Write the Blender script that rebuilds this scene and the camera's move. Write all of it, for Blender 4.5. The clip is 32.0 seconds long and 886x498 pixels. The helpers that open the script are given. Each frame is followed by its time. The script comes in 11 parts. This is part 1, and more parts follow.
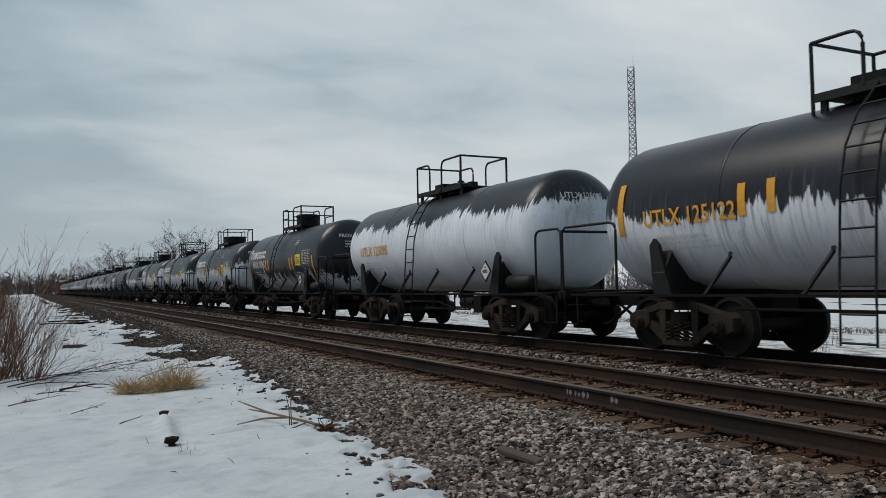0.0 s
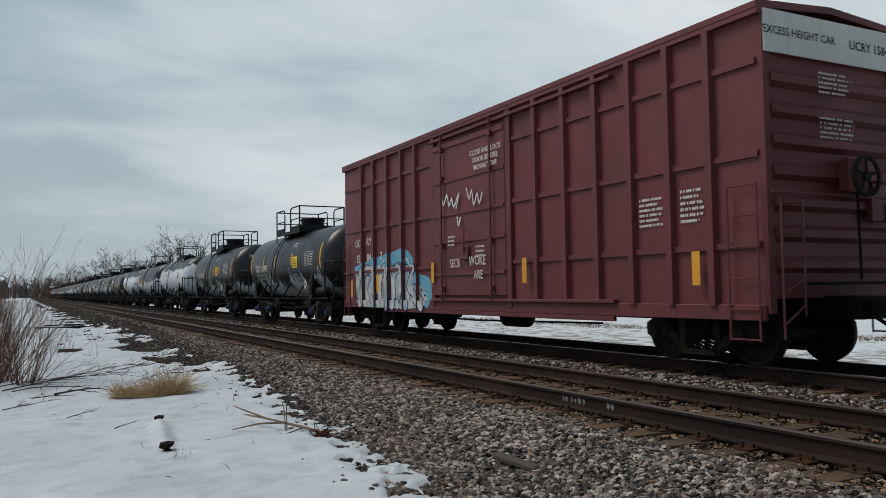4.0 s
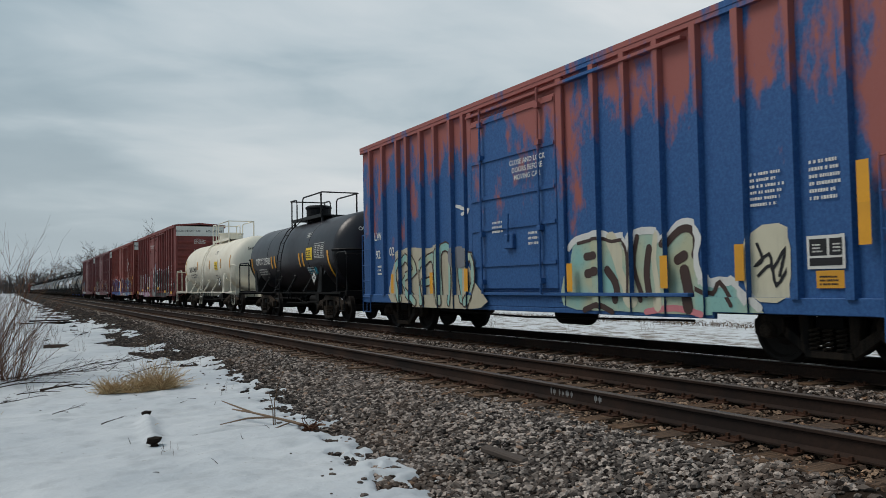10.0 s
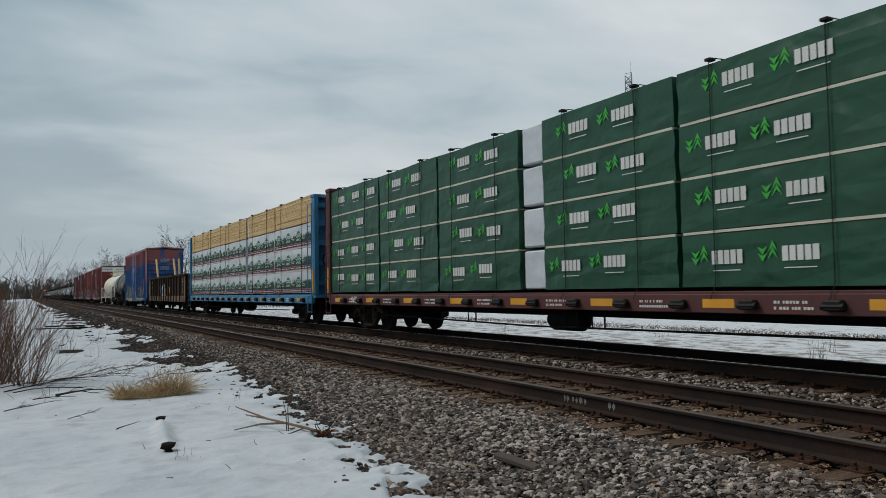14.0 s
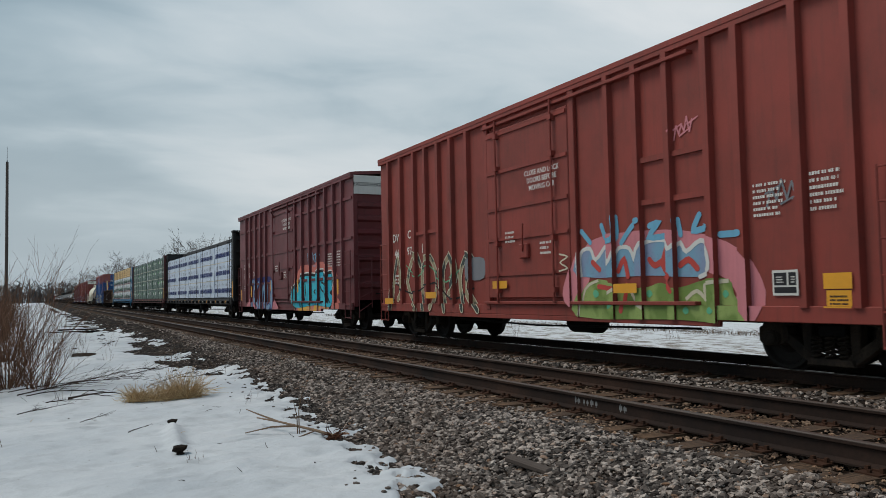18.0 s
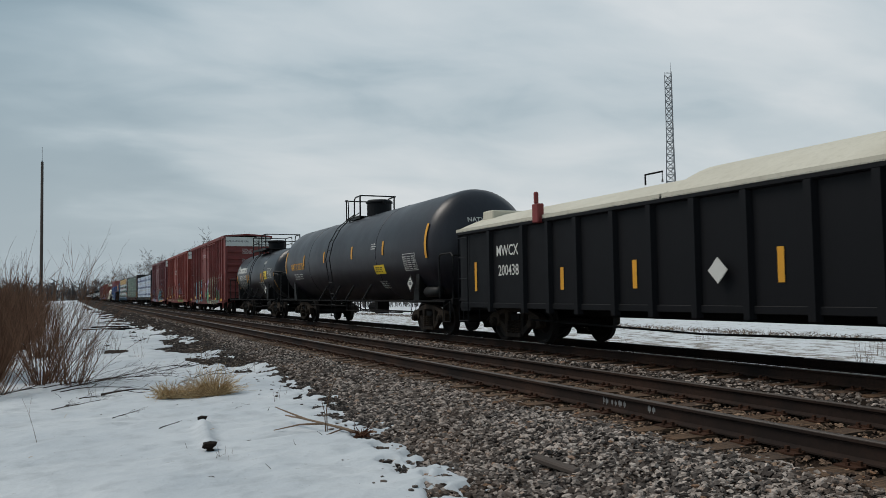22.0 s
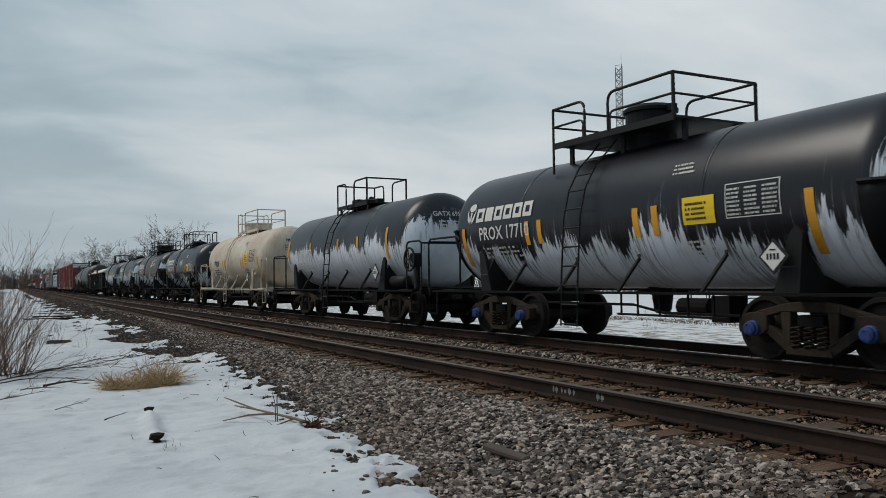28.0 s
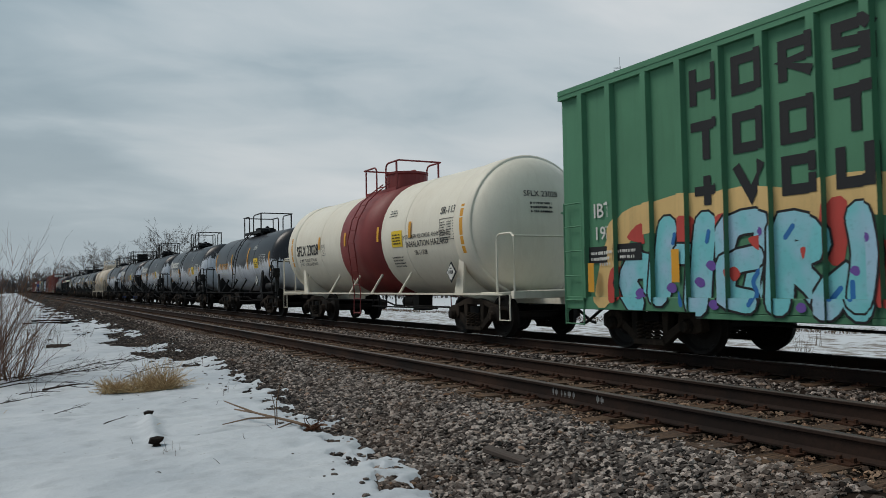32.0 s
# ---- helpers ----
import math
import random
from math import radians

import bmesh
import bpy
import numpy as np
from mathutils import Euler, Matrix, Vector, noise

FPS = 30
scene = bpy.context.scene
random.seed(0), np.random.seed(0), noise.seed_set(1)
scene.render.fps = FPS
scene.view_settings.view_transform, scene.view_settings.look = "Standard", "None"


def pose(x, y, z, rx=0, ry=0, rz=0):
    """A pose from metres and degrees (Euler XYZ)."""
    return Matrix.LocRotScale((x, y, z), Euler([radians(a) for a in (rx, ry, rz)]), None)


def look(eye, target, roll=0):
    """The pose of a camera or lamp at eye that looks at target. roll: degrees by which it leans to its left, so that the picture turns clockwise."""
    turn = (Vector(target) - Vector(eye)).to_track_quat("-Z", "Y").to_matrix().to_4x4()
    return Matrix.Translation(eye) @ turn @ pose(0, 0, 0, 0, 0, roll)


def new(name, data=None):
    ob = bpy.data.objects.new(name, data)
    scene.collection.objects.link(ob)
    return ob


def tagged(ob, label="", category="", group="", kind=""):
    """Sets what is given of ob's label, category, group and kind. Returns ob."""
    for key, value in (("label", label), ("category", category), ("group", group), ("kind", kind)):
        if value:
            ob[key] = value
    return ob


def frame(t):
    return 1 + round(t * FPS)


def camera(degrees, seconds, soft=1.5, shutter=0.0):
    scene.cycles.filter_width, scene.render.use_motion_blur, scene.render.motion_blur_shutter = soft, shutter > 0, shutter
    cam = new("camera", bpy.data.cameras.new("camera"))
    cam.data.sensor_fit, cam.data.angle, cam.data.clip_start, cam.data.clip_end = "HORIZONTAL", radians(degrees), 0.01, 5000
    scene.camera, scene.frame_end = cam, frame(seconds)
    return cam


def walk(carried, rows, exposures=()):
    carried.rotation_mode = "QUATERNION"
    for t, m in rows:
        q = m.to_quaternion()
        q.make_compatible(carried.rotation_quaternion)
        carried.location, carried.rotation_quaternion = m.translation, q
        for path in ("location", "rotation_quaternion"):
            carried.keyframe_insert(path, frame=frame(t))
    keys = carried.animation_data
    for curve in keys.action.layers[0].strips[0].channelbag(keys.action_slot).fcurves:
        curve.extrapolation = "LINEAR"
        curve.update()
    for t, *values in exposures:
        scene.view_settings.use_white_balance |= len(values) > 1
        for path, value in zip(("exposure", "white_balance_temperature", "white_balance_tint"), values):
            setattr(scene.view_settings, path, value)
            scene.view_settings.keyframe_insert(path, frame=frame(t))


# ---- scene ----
# ---- camera: a phone held by hand beside the line, turning a little ----
EYE = (0.0, 0.0, 1.187)
CAM_TURN = [
    (0, 92.51, 1.07, -27.17), (0.5, 92.51, 1.10, -27.17), (1, 92.50, 1.04, -27.16), (1.5, 92.51, 0.96, -27.13), (2, 92.52, 0.90, -27.10),
    (2.5, 92.62, 0.91, -27.16), (3, 92.69, 0.92, -27.28), (3.5, 92.82, 0.84, -27.32), (5.5, 93.01, 0.83, -27.72), (6, 93.01, 0.82, -27.80),
    (6.5, 92.95, 0.81, -27.87), (7, 92.89, 0.83, -27.91), (7.5, 92.78, 0.89, -28.01), (8, 92.68, 0.94, -28.10), (8.5, 92.61, 0.90, -28.18),
    (9, 92.56, 0.93, -28.21), (9.5, 92.52, 1.03, -28.29), (10, 92.45, 1.04, -28.27), (10.5, 92.46, 1.02, -28.28), (11, 92.40, 1.02, -28.28),
    (11.5, 92.44, 0.97, -28.22), (12, 92.49, 0.97, -28.04), (12.5, 92.60, 0.93, -27.83), (13, 92.71, 0.96, -27.60), (13.5, 92.80, 1.04, -27.45),
    (14, 92.91, 0.96, -27.34), (14.5, 92.97, 1.08, -27.27), (16.5, 93.05, 1.09, -27.15), (17, 93.08, 1.19, -27.01), (17.5, 93.08, 1.21, -26.83),
    (18, 93.11, 1.12, -26.61), (18.5, 93.07, 1.09, -26.37), (19, 93.11, 1.13, -26.03), (19.5, 93.24, 1.09, -25.71), (20, 93.28, 0.97, -25.46),
    (20.5, 93.23, 1.03, -25.30), (21, 93.16, 1.03, -25.07), (21.5, 93.11, 1.02, -24.96), (22, 93.08, 0.91, -24.66), (22.5, 93.05, 0.84, -24.53),
    (23, 92.91, 0.74, -24.81), (23.5, 92.81, 0.77, -25.03), (24, 92.74, 0.72, -25.40), (24.5, 92.68, 0.63, -26.02), (25, 92.56, 0.69, -26.91),
    (25.5, 92.37, 0.53, -26.95), (27.5, 92.31, 0.75, -27.86), (28, 92.28, 0.79, -28.08), (28.5, 92.35, 0.82, -28.29), (29, 92.43, 0.89, -28.39),
    (29.5, 92.48, 0.92, -28.34), (30, 92.55, 0.99, -28.35), (30.5, 92.54, 0.94, -28.40), (31, 92.50, 1.02, -28.35), (31.5, 92.49, 1.03, -28.25),
    (32, 92.48, 0.96, -28.12),
]
cam = camera(57.75, 32.0, soft=0.55, shutter=0.04)
walk(cam, [(t, pose(*EYE, a, b, c)) for t, a, b, c in CAM_TURN], exposures=[(0.0, 0.0), (2.0, 0.05), (3.5, 0.1), (6.0, 0.12), (8.0, 0.1), (9.0, -0.02), (10.0, 0.06), (11.0, 0.04), (12.0, -0.04), (14.0, 0.0), (17.0, 0.1), (20.0, 0.1), (22.0, 0.05), (23.0, 0.0), (24.0, 0.06), (25.0, -0.02), (28.0, 0.04), (30.0, 0.0), (31.0, 0.04), (32.0, -0.08)])

# ---- sky and light: an overcast winter afternoon ----
SUN_EL, SUN_AZ = radians(54), radians(306)


def make_world():
    w = bpy.data.worlds.new("overcast")
    w.use_nodes = True
    scene.world = w
    nt = w.node_tree
    nt.nodes.clear()
    N, L = nt.nodes.new, nt.links.new
    out, bg = N("ShaderNodeOutputWorld"), N("ShaderNodeBackground")
    sky = N("ShaderNodeTexSky")
    sky.sky_type, sky.sun_disc = "NISHITA", False
    sky.sun_elevation, sky.sun_rotation = SUN_EL, SUN_AZ
    sky.air_density, sky.dust_density = 1.6, 3.0
    tc = N("ShaderNodeTexCoord")
    # clouds lie on a flat layer: project the direction on it
    sep = N("ShaderNodeSeparateXYZ")
    L(tc.outputs["Generated"], sep.inputs[0])
    up = N("ShaderNodeMath"); up.operation = "ADD"; up.inputs[1].default_value = 0.22
    L(sep.outputs["Z"], up.inputs[0])
    mx = N("ShaderNodeMath"); mx.operation = "MAXIMUM"; mx.inputs[1].default_value = 0.1
    L(up.outputs[0], mx.inputs[0])
    dx, dy = N("ShaderNodeMath"), N("ShaderNodeMath")
    dx.operation = dy.operation = "DIVIDE"
    L(sep.outputs["X"], dx.inputs[0]); L(mx.outputs[0], dx.inputs[1])
    L(sep.outputs["Y"], dy.inputs[0]); L(mx.outputs[0], dy.inputs[1])
    com = N("ShaderNodeCombineXYZ")
    L(dx.outputs[0], com.inputs[0]); L(dy.outputs[0], com.inputs[1])
    mp = N("ShaderNodeMapping"); mp.inputs["Rotation"].default_value = (0, 0, radians(38)); mp.inputs["Scale"].default_value = (0.62, 1.15, 1); mp.inputs["Location"].default_value = (3.1, 1.4, 0)
    L(com.outputs[0], mp.inputs[0])
    n1 = N("ShaderNodeTexNoise"); n1.inputs["Scale"].default_value = 1.0; n1.inputs["Detail"].default_value = 6; n1.inputs["Roughness"].default_value = 0.46
    n1.inputs["Distortion"].default_value = 0.3
    L(mp.outputs[0], n1.inputs["Vector"])
    # the brighter part of the sky lies over the field
    side = N("ShaderNodeVectorMath"); side.operation = "DOT_PRODUCT"; side.inputs[1].default_value = (0.6, 0.72, 0.2)
    L(tc.outputs["Generated"], side.inputs[0])
    gr = N("ShaderNodeMapRange"); gr.inputs[1].default_value, gr.inputs[2].default_value = 0.68, 0.98
    gr.inputs[3].default_value, gr.inputs[4].default_value = -0.36, 0.29
    L(side.outputs["Value"], gr.inputs[0])
    sm = N("ShaderNodeMath"); sm.operation = "ADD"
    L(n1.outputs["Fac"], sm.inputs[0]); L(gr.outputs[0], sm.inputs[1])
    # smaller torn streaks on the layer
    mp2 = N("ShaderNodeMapping"); mp2.inputs["Rotation"].default_value = (0, 0, radians(24)); mp2.inputs["Scale"].default_value = (1.7, 2.6, 1); mp2.inputs["Location"].default_value = (0.7, 2.3, 0)
    L(com.outputs[0], mp2.inputs[0])
    n2 = N("ShaderNodeTexNoise"); n2.inputs["Scale"].default_value = 1.4; n2.inputs["Detail"].default_value = 5; n2.inputs["Roughness"].default_value = 0.5; n2.inputs["Distortion"].default_value = 0.5
    L(mp2.outputs[0], n2.inputs["Vector"])
    st2 = N("ShaderNodeMath"); st2.operation = "MULTIPLY_ADD"; st2.inputs[1].default_value, st2.inputs[2].default_value = 0.34, -0.175
    L(n2.outputs["Fac"], st2.inputs[0])
    sm2 = N("ShaderNodeMath"); sm2.operation = "ADD"
    L(sm.outputs[0], sm2.inputs[0]); L(st2.outputs[0], sm2.inputs[1])
    ramp = N("ShaderNodeValToRGB")
    ramp.color_ramp.interpolation = "B_SPLINE"
    e = ramp.color_ramp.elements
    e[0].position, e[0].color = 0.30, (0.265, 0.365, 0.43, 1)
    e[1].position, e[1].color = 0.86, (0.92, 0.92, 0.92, 1)
    mid = ramp.color_ramp.elements.new(0.5); mid.color = (0.48, 0.585, 0.645, 1)
    L(sm2.outputs[0], ramp.inputs[0])
    mixn = N("ShaderNodeMix"); mixn.data_type = "RGBA"; mixn.inputs[0].default_value = 0.93
    sk = N("ShaderNodeMix"); sk.data_type = "RGBA"; sk.blend_type = "MULTIPLY"; sk.inputs[0].default_value = 1
    sk.inputs[7].default_value = (0.12, 0.12, 0.12, 1)
    L(sky.outputs[0], sk.inputs[6])
    L(sk.outputs[2], mixn.inputs[6]); L(ramp.outputs[0], mixn.inputs[7])
    # a little paler towards the horizon
    hz = N("ShaderNodeMapRange"); hz.inputs[1].default_value, hz.inputs[2].default_value = 0.0, 0.3
    hz.inputs[3].default_value, hz.inputs[4].default_value = 0.5, 0.0
    L(sep.outputs["Z"], hz.inputs[0])
    mh = N("ShaderNodeMix"); mh.data_type = "RGBA"; mh.inputs[7].default_value = (0.60, 0.65, 0.68, 1)
    L(hz.outputs[0], mh.inputs[0]); L(mixn.outputs[2], mh.inputs[6])
    L(mh.outputs[2], bg.inputs[0])
    bg.inputs[1].default_value = 0.89
    L(bg.outputs[0], out.inputs[0])


make_world()
sun = new("sun", bpy.data.lights.new("sun", "SUN"))
sun.data.energy, sun.data.angle, sun.data.color = 1.75, radians(30), (1.0, 0.94, 0.86)
sun.matrix_world = look((-14, 10, 24), (0, 0, 0))

# ---- materials ----
MATS = {}


def srgb(r, g, b):
    f = lambda c: (c / 255 / 12.92) if c / 255 <= 0.04045 else ((c / 255 + 0.055) / 1.055) ** 2.4
    return (f(r), f(g), f(b), 1)


def base_mat(name, rough=0.6, metal=0.0, spec=0.5):
    m = bpy.data.materials.new(name)
    m.use_nodes = True
    nt = m.node_tree
    b = nt.nodes["Principled BSDF"]
    b.inputs["Roughness"].default_value, b.inputs["Metallic"].default_value = rough, metal
    b.inputs["Specular IOR Level"].default_value = spec
    MATS[name] = m
    return m, nt, b


def node(nt, kind, **kw):
    n = nt.nodes.new(kind)
    for k, v in kw.items():
        if k in n.inputs:
            n.inputs[k].default_value = v
    return n


def mixc(nt, fac, a, b, mode="MIX"):
    n = nt.nodes.new("ShaderNodeMix")
    n.data_type, n.blend_type = "RGBA", mode
    for sock, v in ((n.inputs[0], fac), (n.inputs[6], a), (n.inputs[7], b)):
        if isinstance(v, bpy.types.NodeSocket):
            nt.links.new(v, sock)
        else:
            sock.default_value = v
    return n.outputs[2]


def noise_tex(nt, vec, scale, detail=4, rough=0.55, stretch=None):
    if stretch:
        mp = nt.nodes.new("ShaderNodeMapping")
        mp.inputs["Scale"].default_value = stretch
        nt.links.new(vec, mp.inputs[0])
        vec = mp.outputs[0]
    n = node(nt, "ShaderNodeTexNoise", Scale=scale, Detail=detail, Roughness=rough)
    nt.links.new(vec, n.inputs["Vector"])
    return n.outputs["Fac"]


def ramp(nt, fac, *stops):
    r = nt.nodes.new("ShaderNodeValToRGB")
    el = r.color_ramp.elements
    el[0].position, el[0].color = stops[0][0], stops[0][1]
    el[1].position, el[1].color = stops[-1][0], stops[-1][1]
    for p, c in stops[1:-1]:
        e = el.new(p)
        e.color = c
    nt.links.new(fac, r.inputs[0])
    return r.outputs[0]


BLK, WHT = (0, 0, 0, 1), (1, 1, 1, 1)


def bump(nt, b, height, strength=0.3, dist=0.01):
    n = node(nt, "ShaderNodeBump", Strength=strength, Distance=dist)
    nt.links.new(height, n.inputs["Height"])
    nt.links.new(n.outputs[0], b.inputs["Normal"])


def paint(name, col, dirt=(0.03, 0.026, 0.022, 1), amount=0.45, rough=0.5, metal=0.0, streak=True, fine=30.0, spec=0.4, vary=0.12):
    """Painted or bare metal with grime, rain streaks and fine mottling."""
    m, nt, b = base_mat(name, rough, metal, spec)
    tc = nt.nodes.new("ShaderNodeTexCoord")
    oi = nt.nodes.new("ShaderNodeObjectInfo")
    add = nt.nodes.new("ShaderNodeVectorMath")
    nt.links.new(tc.outputs["Object"], add.inputs[0])
    sc = nt.nodes.new("ShaderNodeVectorMath"); sc.operation = "SCALE"; sc.inputs[3].default_value = 37.0
    cmb = nt.nodes.new("ShaderNodeCombineXYZ")
    for i in range(3):
        nt.links.new(oi.outputs["Random"], cmb.inputs[i])
    nt.links.new(cmb.outputs[0], sc.inputs[0])
    nt.links.new(sc.outputs[0], add.inputs[1])
    v = add.outputs[0]
    big = noise_tex(nt, v, 0.8, 5, 0.6)
    small = noise_tex(nt, v, fine, 3, 0.6)
    c = mixc(nt, ramp(nt, big, (0.35, BLK), (0.75, (amount,) * 3 + (1,))), col, dirt)
    if streak:
        st = noise_tex(nt, v, 3.0, 3, 0.6, stretch=(3.0, 3.0, 0.25))
        c = mixc(nt, ramp(nt, st, (0.5, BLK), (0.8, (amount * 0.8,) * 3 + (1,))), c, dirt)
    dark = tuple(x * (1 - vary) for x in col[:3]) + (1,)
    c = mixc(nt, ramp(nt, small, (0.4, BLK), (0.7, (0.5, 0.5, 0.5, 1))), c, dark)
    nt.links.new(c, b.inputs["Base Color"])
    rr = nt.nodes.new("ShaderNodeMapRange")
    rr.inputs[3].default_value, rr.inputs[4].default_value = max(rough - 0.12, 0.05), min(rough + 0.2, 1)
    nt.links.new(big, rr.inputs[0])
    nt.links.new(rr.outputs[0], b.inputs["Roughness"])
    wave = noise_tex(nt, v, 2.6, 3, 0.5)
    hh = nt.nodes.new("ShaderNodeMath"); hh.operation = "MULTIPLY_ADD"
    hh.inputs[1].default_value = 5.0
    nt.links.new(wave, hh.inputs[0]); nt.links.new(small, hh.inputs[2])
    bump(nt, b, hh.outputs[0], 0.2, 0.003)
    return m


paint("red_box", srgb(130, 61, 57), amount=0.5, rough=0.62)
paint("red_maroon", srgb(112, 51, 54), amount=0.5, rough=0.5)
paint("red_orange", srgb(142, 60, 50), amount=0.5, rough=0.6)
paint("red_brown", srgb(138, 62, 53), amount=0.5, rough=0.6)


def faded_blue():
    """Blue paint worn through to salmon primer, most of all along the top."""
    m, nt, b = base_mat("blue_box", 0.6, 0.0, 0.35)
    geo = nt.nodes.new("ShaderNodeNewGeometry")
    tc = nt.nodes.new("ShaderNodeTexCoord")
    sep = nt.nodes.new("ShaderNodeSeparateXYZ")
    nt.links.new(tc.outputs["Object"], sep.inputs[0])
    n = noise_tex(nt, tc.outputs["Object"], 1.1, 5, 0.65, stretch=(1, 1.0, 0.45))
    f = node(nt, "ShaderNodeMath"); f.operation = "MULTIPLY_ADD"; f.inputs[1].default_value, f.inputs[2].default_value = 0.085, -0.28
    nt.links.new(sep.outputs["Z"], f.inputs[0])
    g = node(nt, "ShaderNodeMath"); g.operation = "ADD"
    nt.links.new(n, g.inputs[0]); nt.links.new(f.outputs[0], g.inputs[1])
    fine = noise_tex(nt, tc.outputs["Object"], 22, 4, 0.6)
    c = mixc(nt, ramp(nt, fine, (0.35, BLK), (0.75, WHT)), srgb(36, 76, 128), srgb(54, 98, 150))
    c = mixc(nt, ramp(nt, g.outputs[0], (0.53, BLK), (0.62, (0.9, 0.9, 0.9, 1))), c, srgb(156, 86, 70))
    nt.links.new(c, b.inputs["Base Color"])
    return m


faded_blue()
paint("green_box", srgb(79, 132, 100), dirt=srgb(44, 66, 52), amount=0.25, rough=0.6)
paint("steel_dark", srgb(10, 9, 9), dirt=srgb(18, 16, 15), amount=0.5, rough=0.75, spec=0.2)
# truck_steel: pale brown dirt mottle, lightened to stand in for highlights on the trucks
paint("truck_steel", srgb(21, 19, 18), dirt=srgb(78, 66, 55), amount=0.85, rough=0.85, fine=40, spec=0.2)
paint("wheel_steel", srgb(24, 21, 20), dirt=srgb(52, 45, 40), amount=0.5, rough=0.7, spec=0.25)
paint("wheel_rim", srgb(150, 145, 140), amount=0.2, rough=0.35, metal=0.9)
paint("black_paint", srgb(11, 11, 15), dirt=srgb(21, 21, 24), amount=0.4, rough=0.55, spec=0.2)
paint("black_rail", srgb(12, 12, 13), amount=0.3, rough=0.55, spec=0.3)
paint("rust_gondola", srgb(35, 31, 30), dirt=srgb(88, 60, 45), amount=0.65, rough=0.9, spec=0.15)
paint("tan_sill", srgb(142, 118, 94), dirt=srgb(48, 38, 33), amount=1.0, rough=0.8)
paint("blue_centerbeam", srgb(62, 134, 176), dirt=srgb(52, 62, 70), amount=0.6, rough=0.6)
paint("maroon_centerbeam", srgb(92, 50, 50), amount=0.5, rough=0.65)
paint("black_centerbeam", srgb(26, 25, 26), amount=0.4, rough=0.6)
paint("cream_tank", srgb(232, 225, 208), dirt=srgb(176, 158, 132), amount=0.25, rough=0.45)
paint("tan_tank", srgb(206, 196, 178), dirt=srgb(146, 112, 84), amount=0.7, rough=0.5)
paint("tank_red", srgb(132, 52, 50), amount=0.25, rough=0.5)
paint("gray_roof", srgb(150, 150, 150), amount=0.5, rough=0.6)
paint("white_panel", srgb(218, 218, 212), dirt=srgb(140, 136, 128), amount=0.3, rough=0.6)
paint("cover_white", srgb(206, 200, 184), dirt=srgb(150, 140, 120), amount=0.4, rough=0.7)
paint("sticker_yellow", srgb(238, 200, 38), amount=0.15, rough=0.5, streak=False)
paint("yellow_mark", srgb(226, 160, 42), dirt=srgb(120, 96, 60), amount=0.4, rough=0.5, streak=False)
paint("white_mark", srgb(214, 212, 206), amount=0.2, rough=0.6, streak=False)
paint("dark_mark", srgb(30, 30, 34), amount=0.1, rough=0.6, streak=False)
paint("cap_blue", srgb(52, 78, 140), amount=0.5, rough=0.6)
paint("rail_side", srgb(35, 29, 27), dirt=srgb(78, 57, 46), amount=0.7, rough=0.9, streak=False, spec=0.15)
paint("rail_head", srgb(102, 92, 86), dirt=srgb(78, 62, 52), amount=0.5, rough=0.42, metal=0.6, streak=False)
paint("rail_head_worn", srgb(160, 158, 158), dirt=srgb(100, 92, 86), amount=0.3, rough=0.25, metal=0.9, streak=False)
paint("tie_plate", srgb(70, 48, 37), dirt=srgb(40, 31, 27), amount=0.6, rough=0.95, streak=False, spec=0.1)
paint("galvanised", srgb(140, 142, 145), amount=0.3, rough=0.5, metal=0.4)
paint("pole_wood", srgb(84, 74, 68), amount=0.4, rough=0.9)


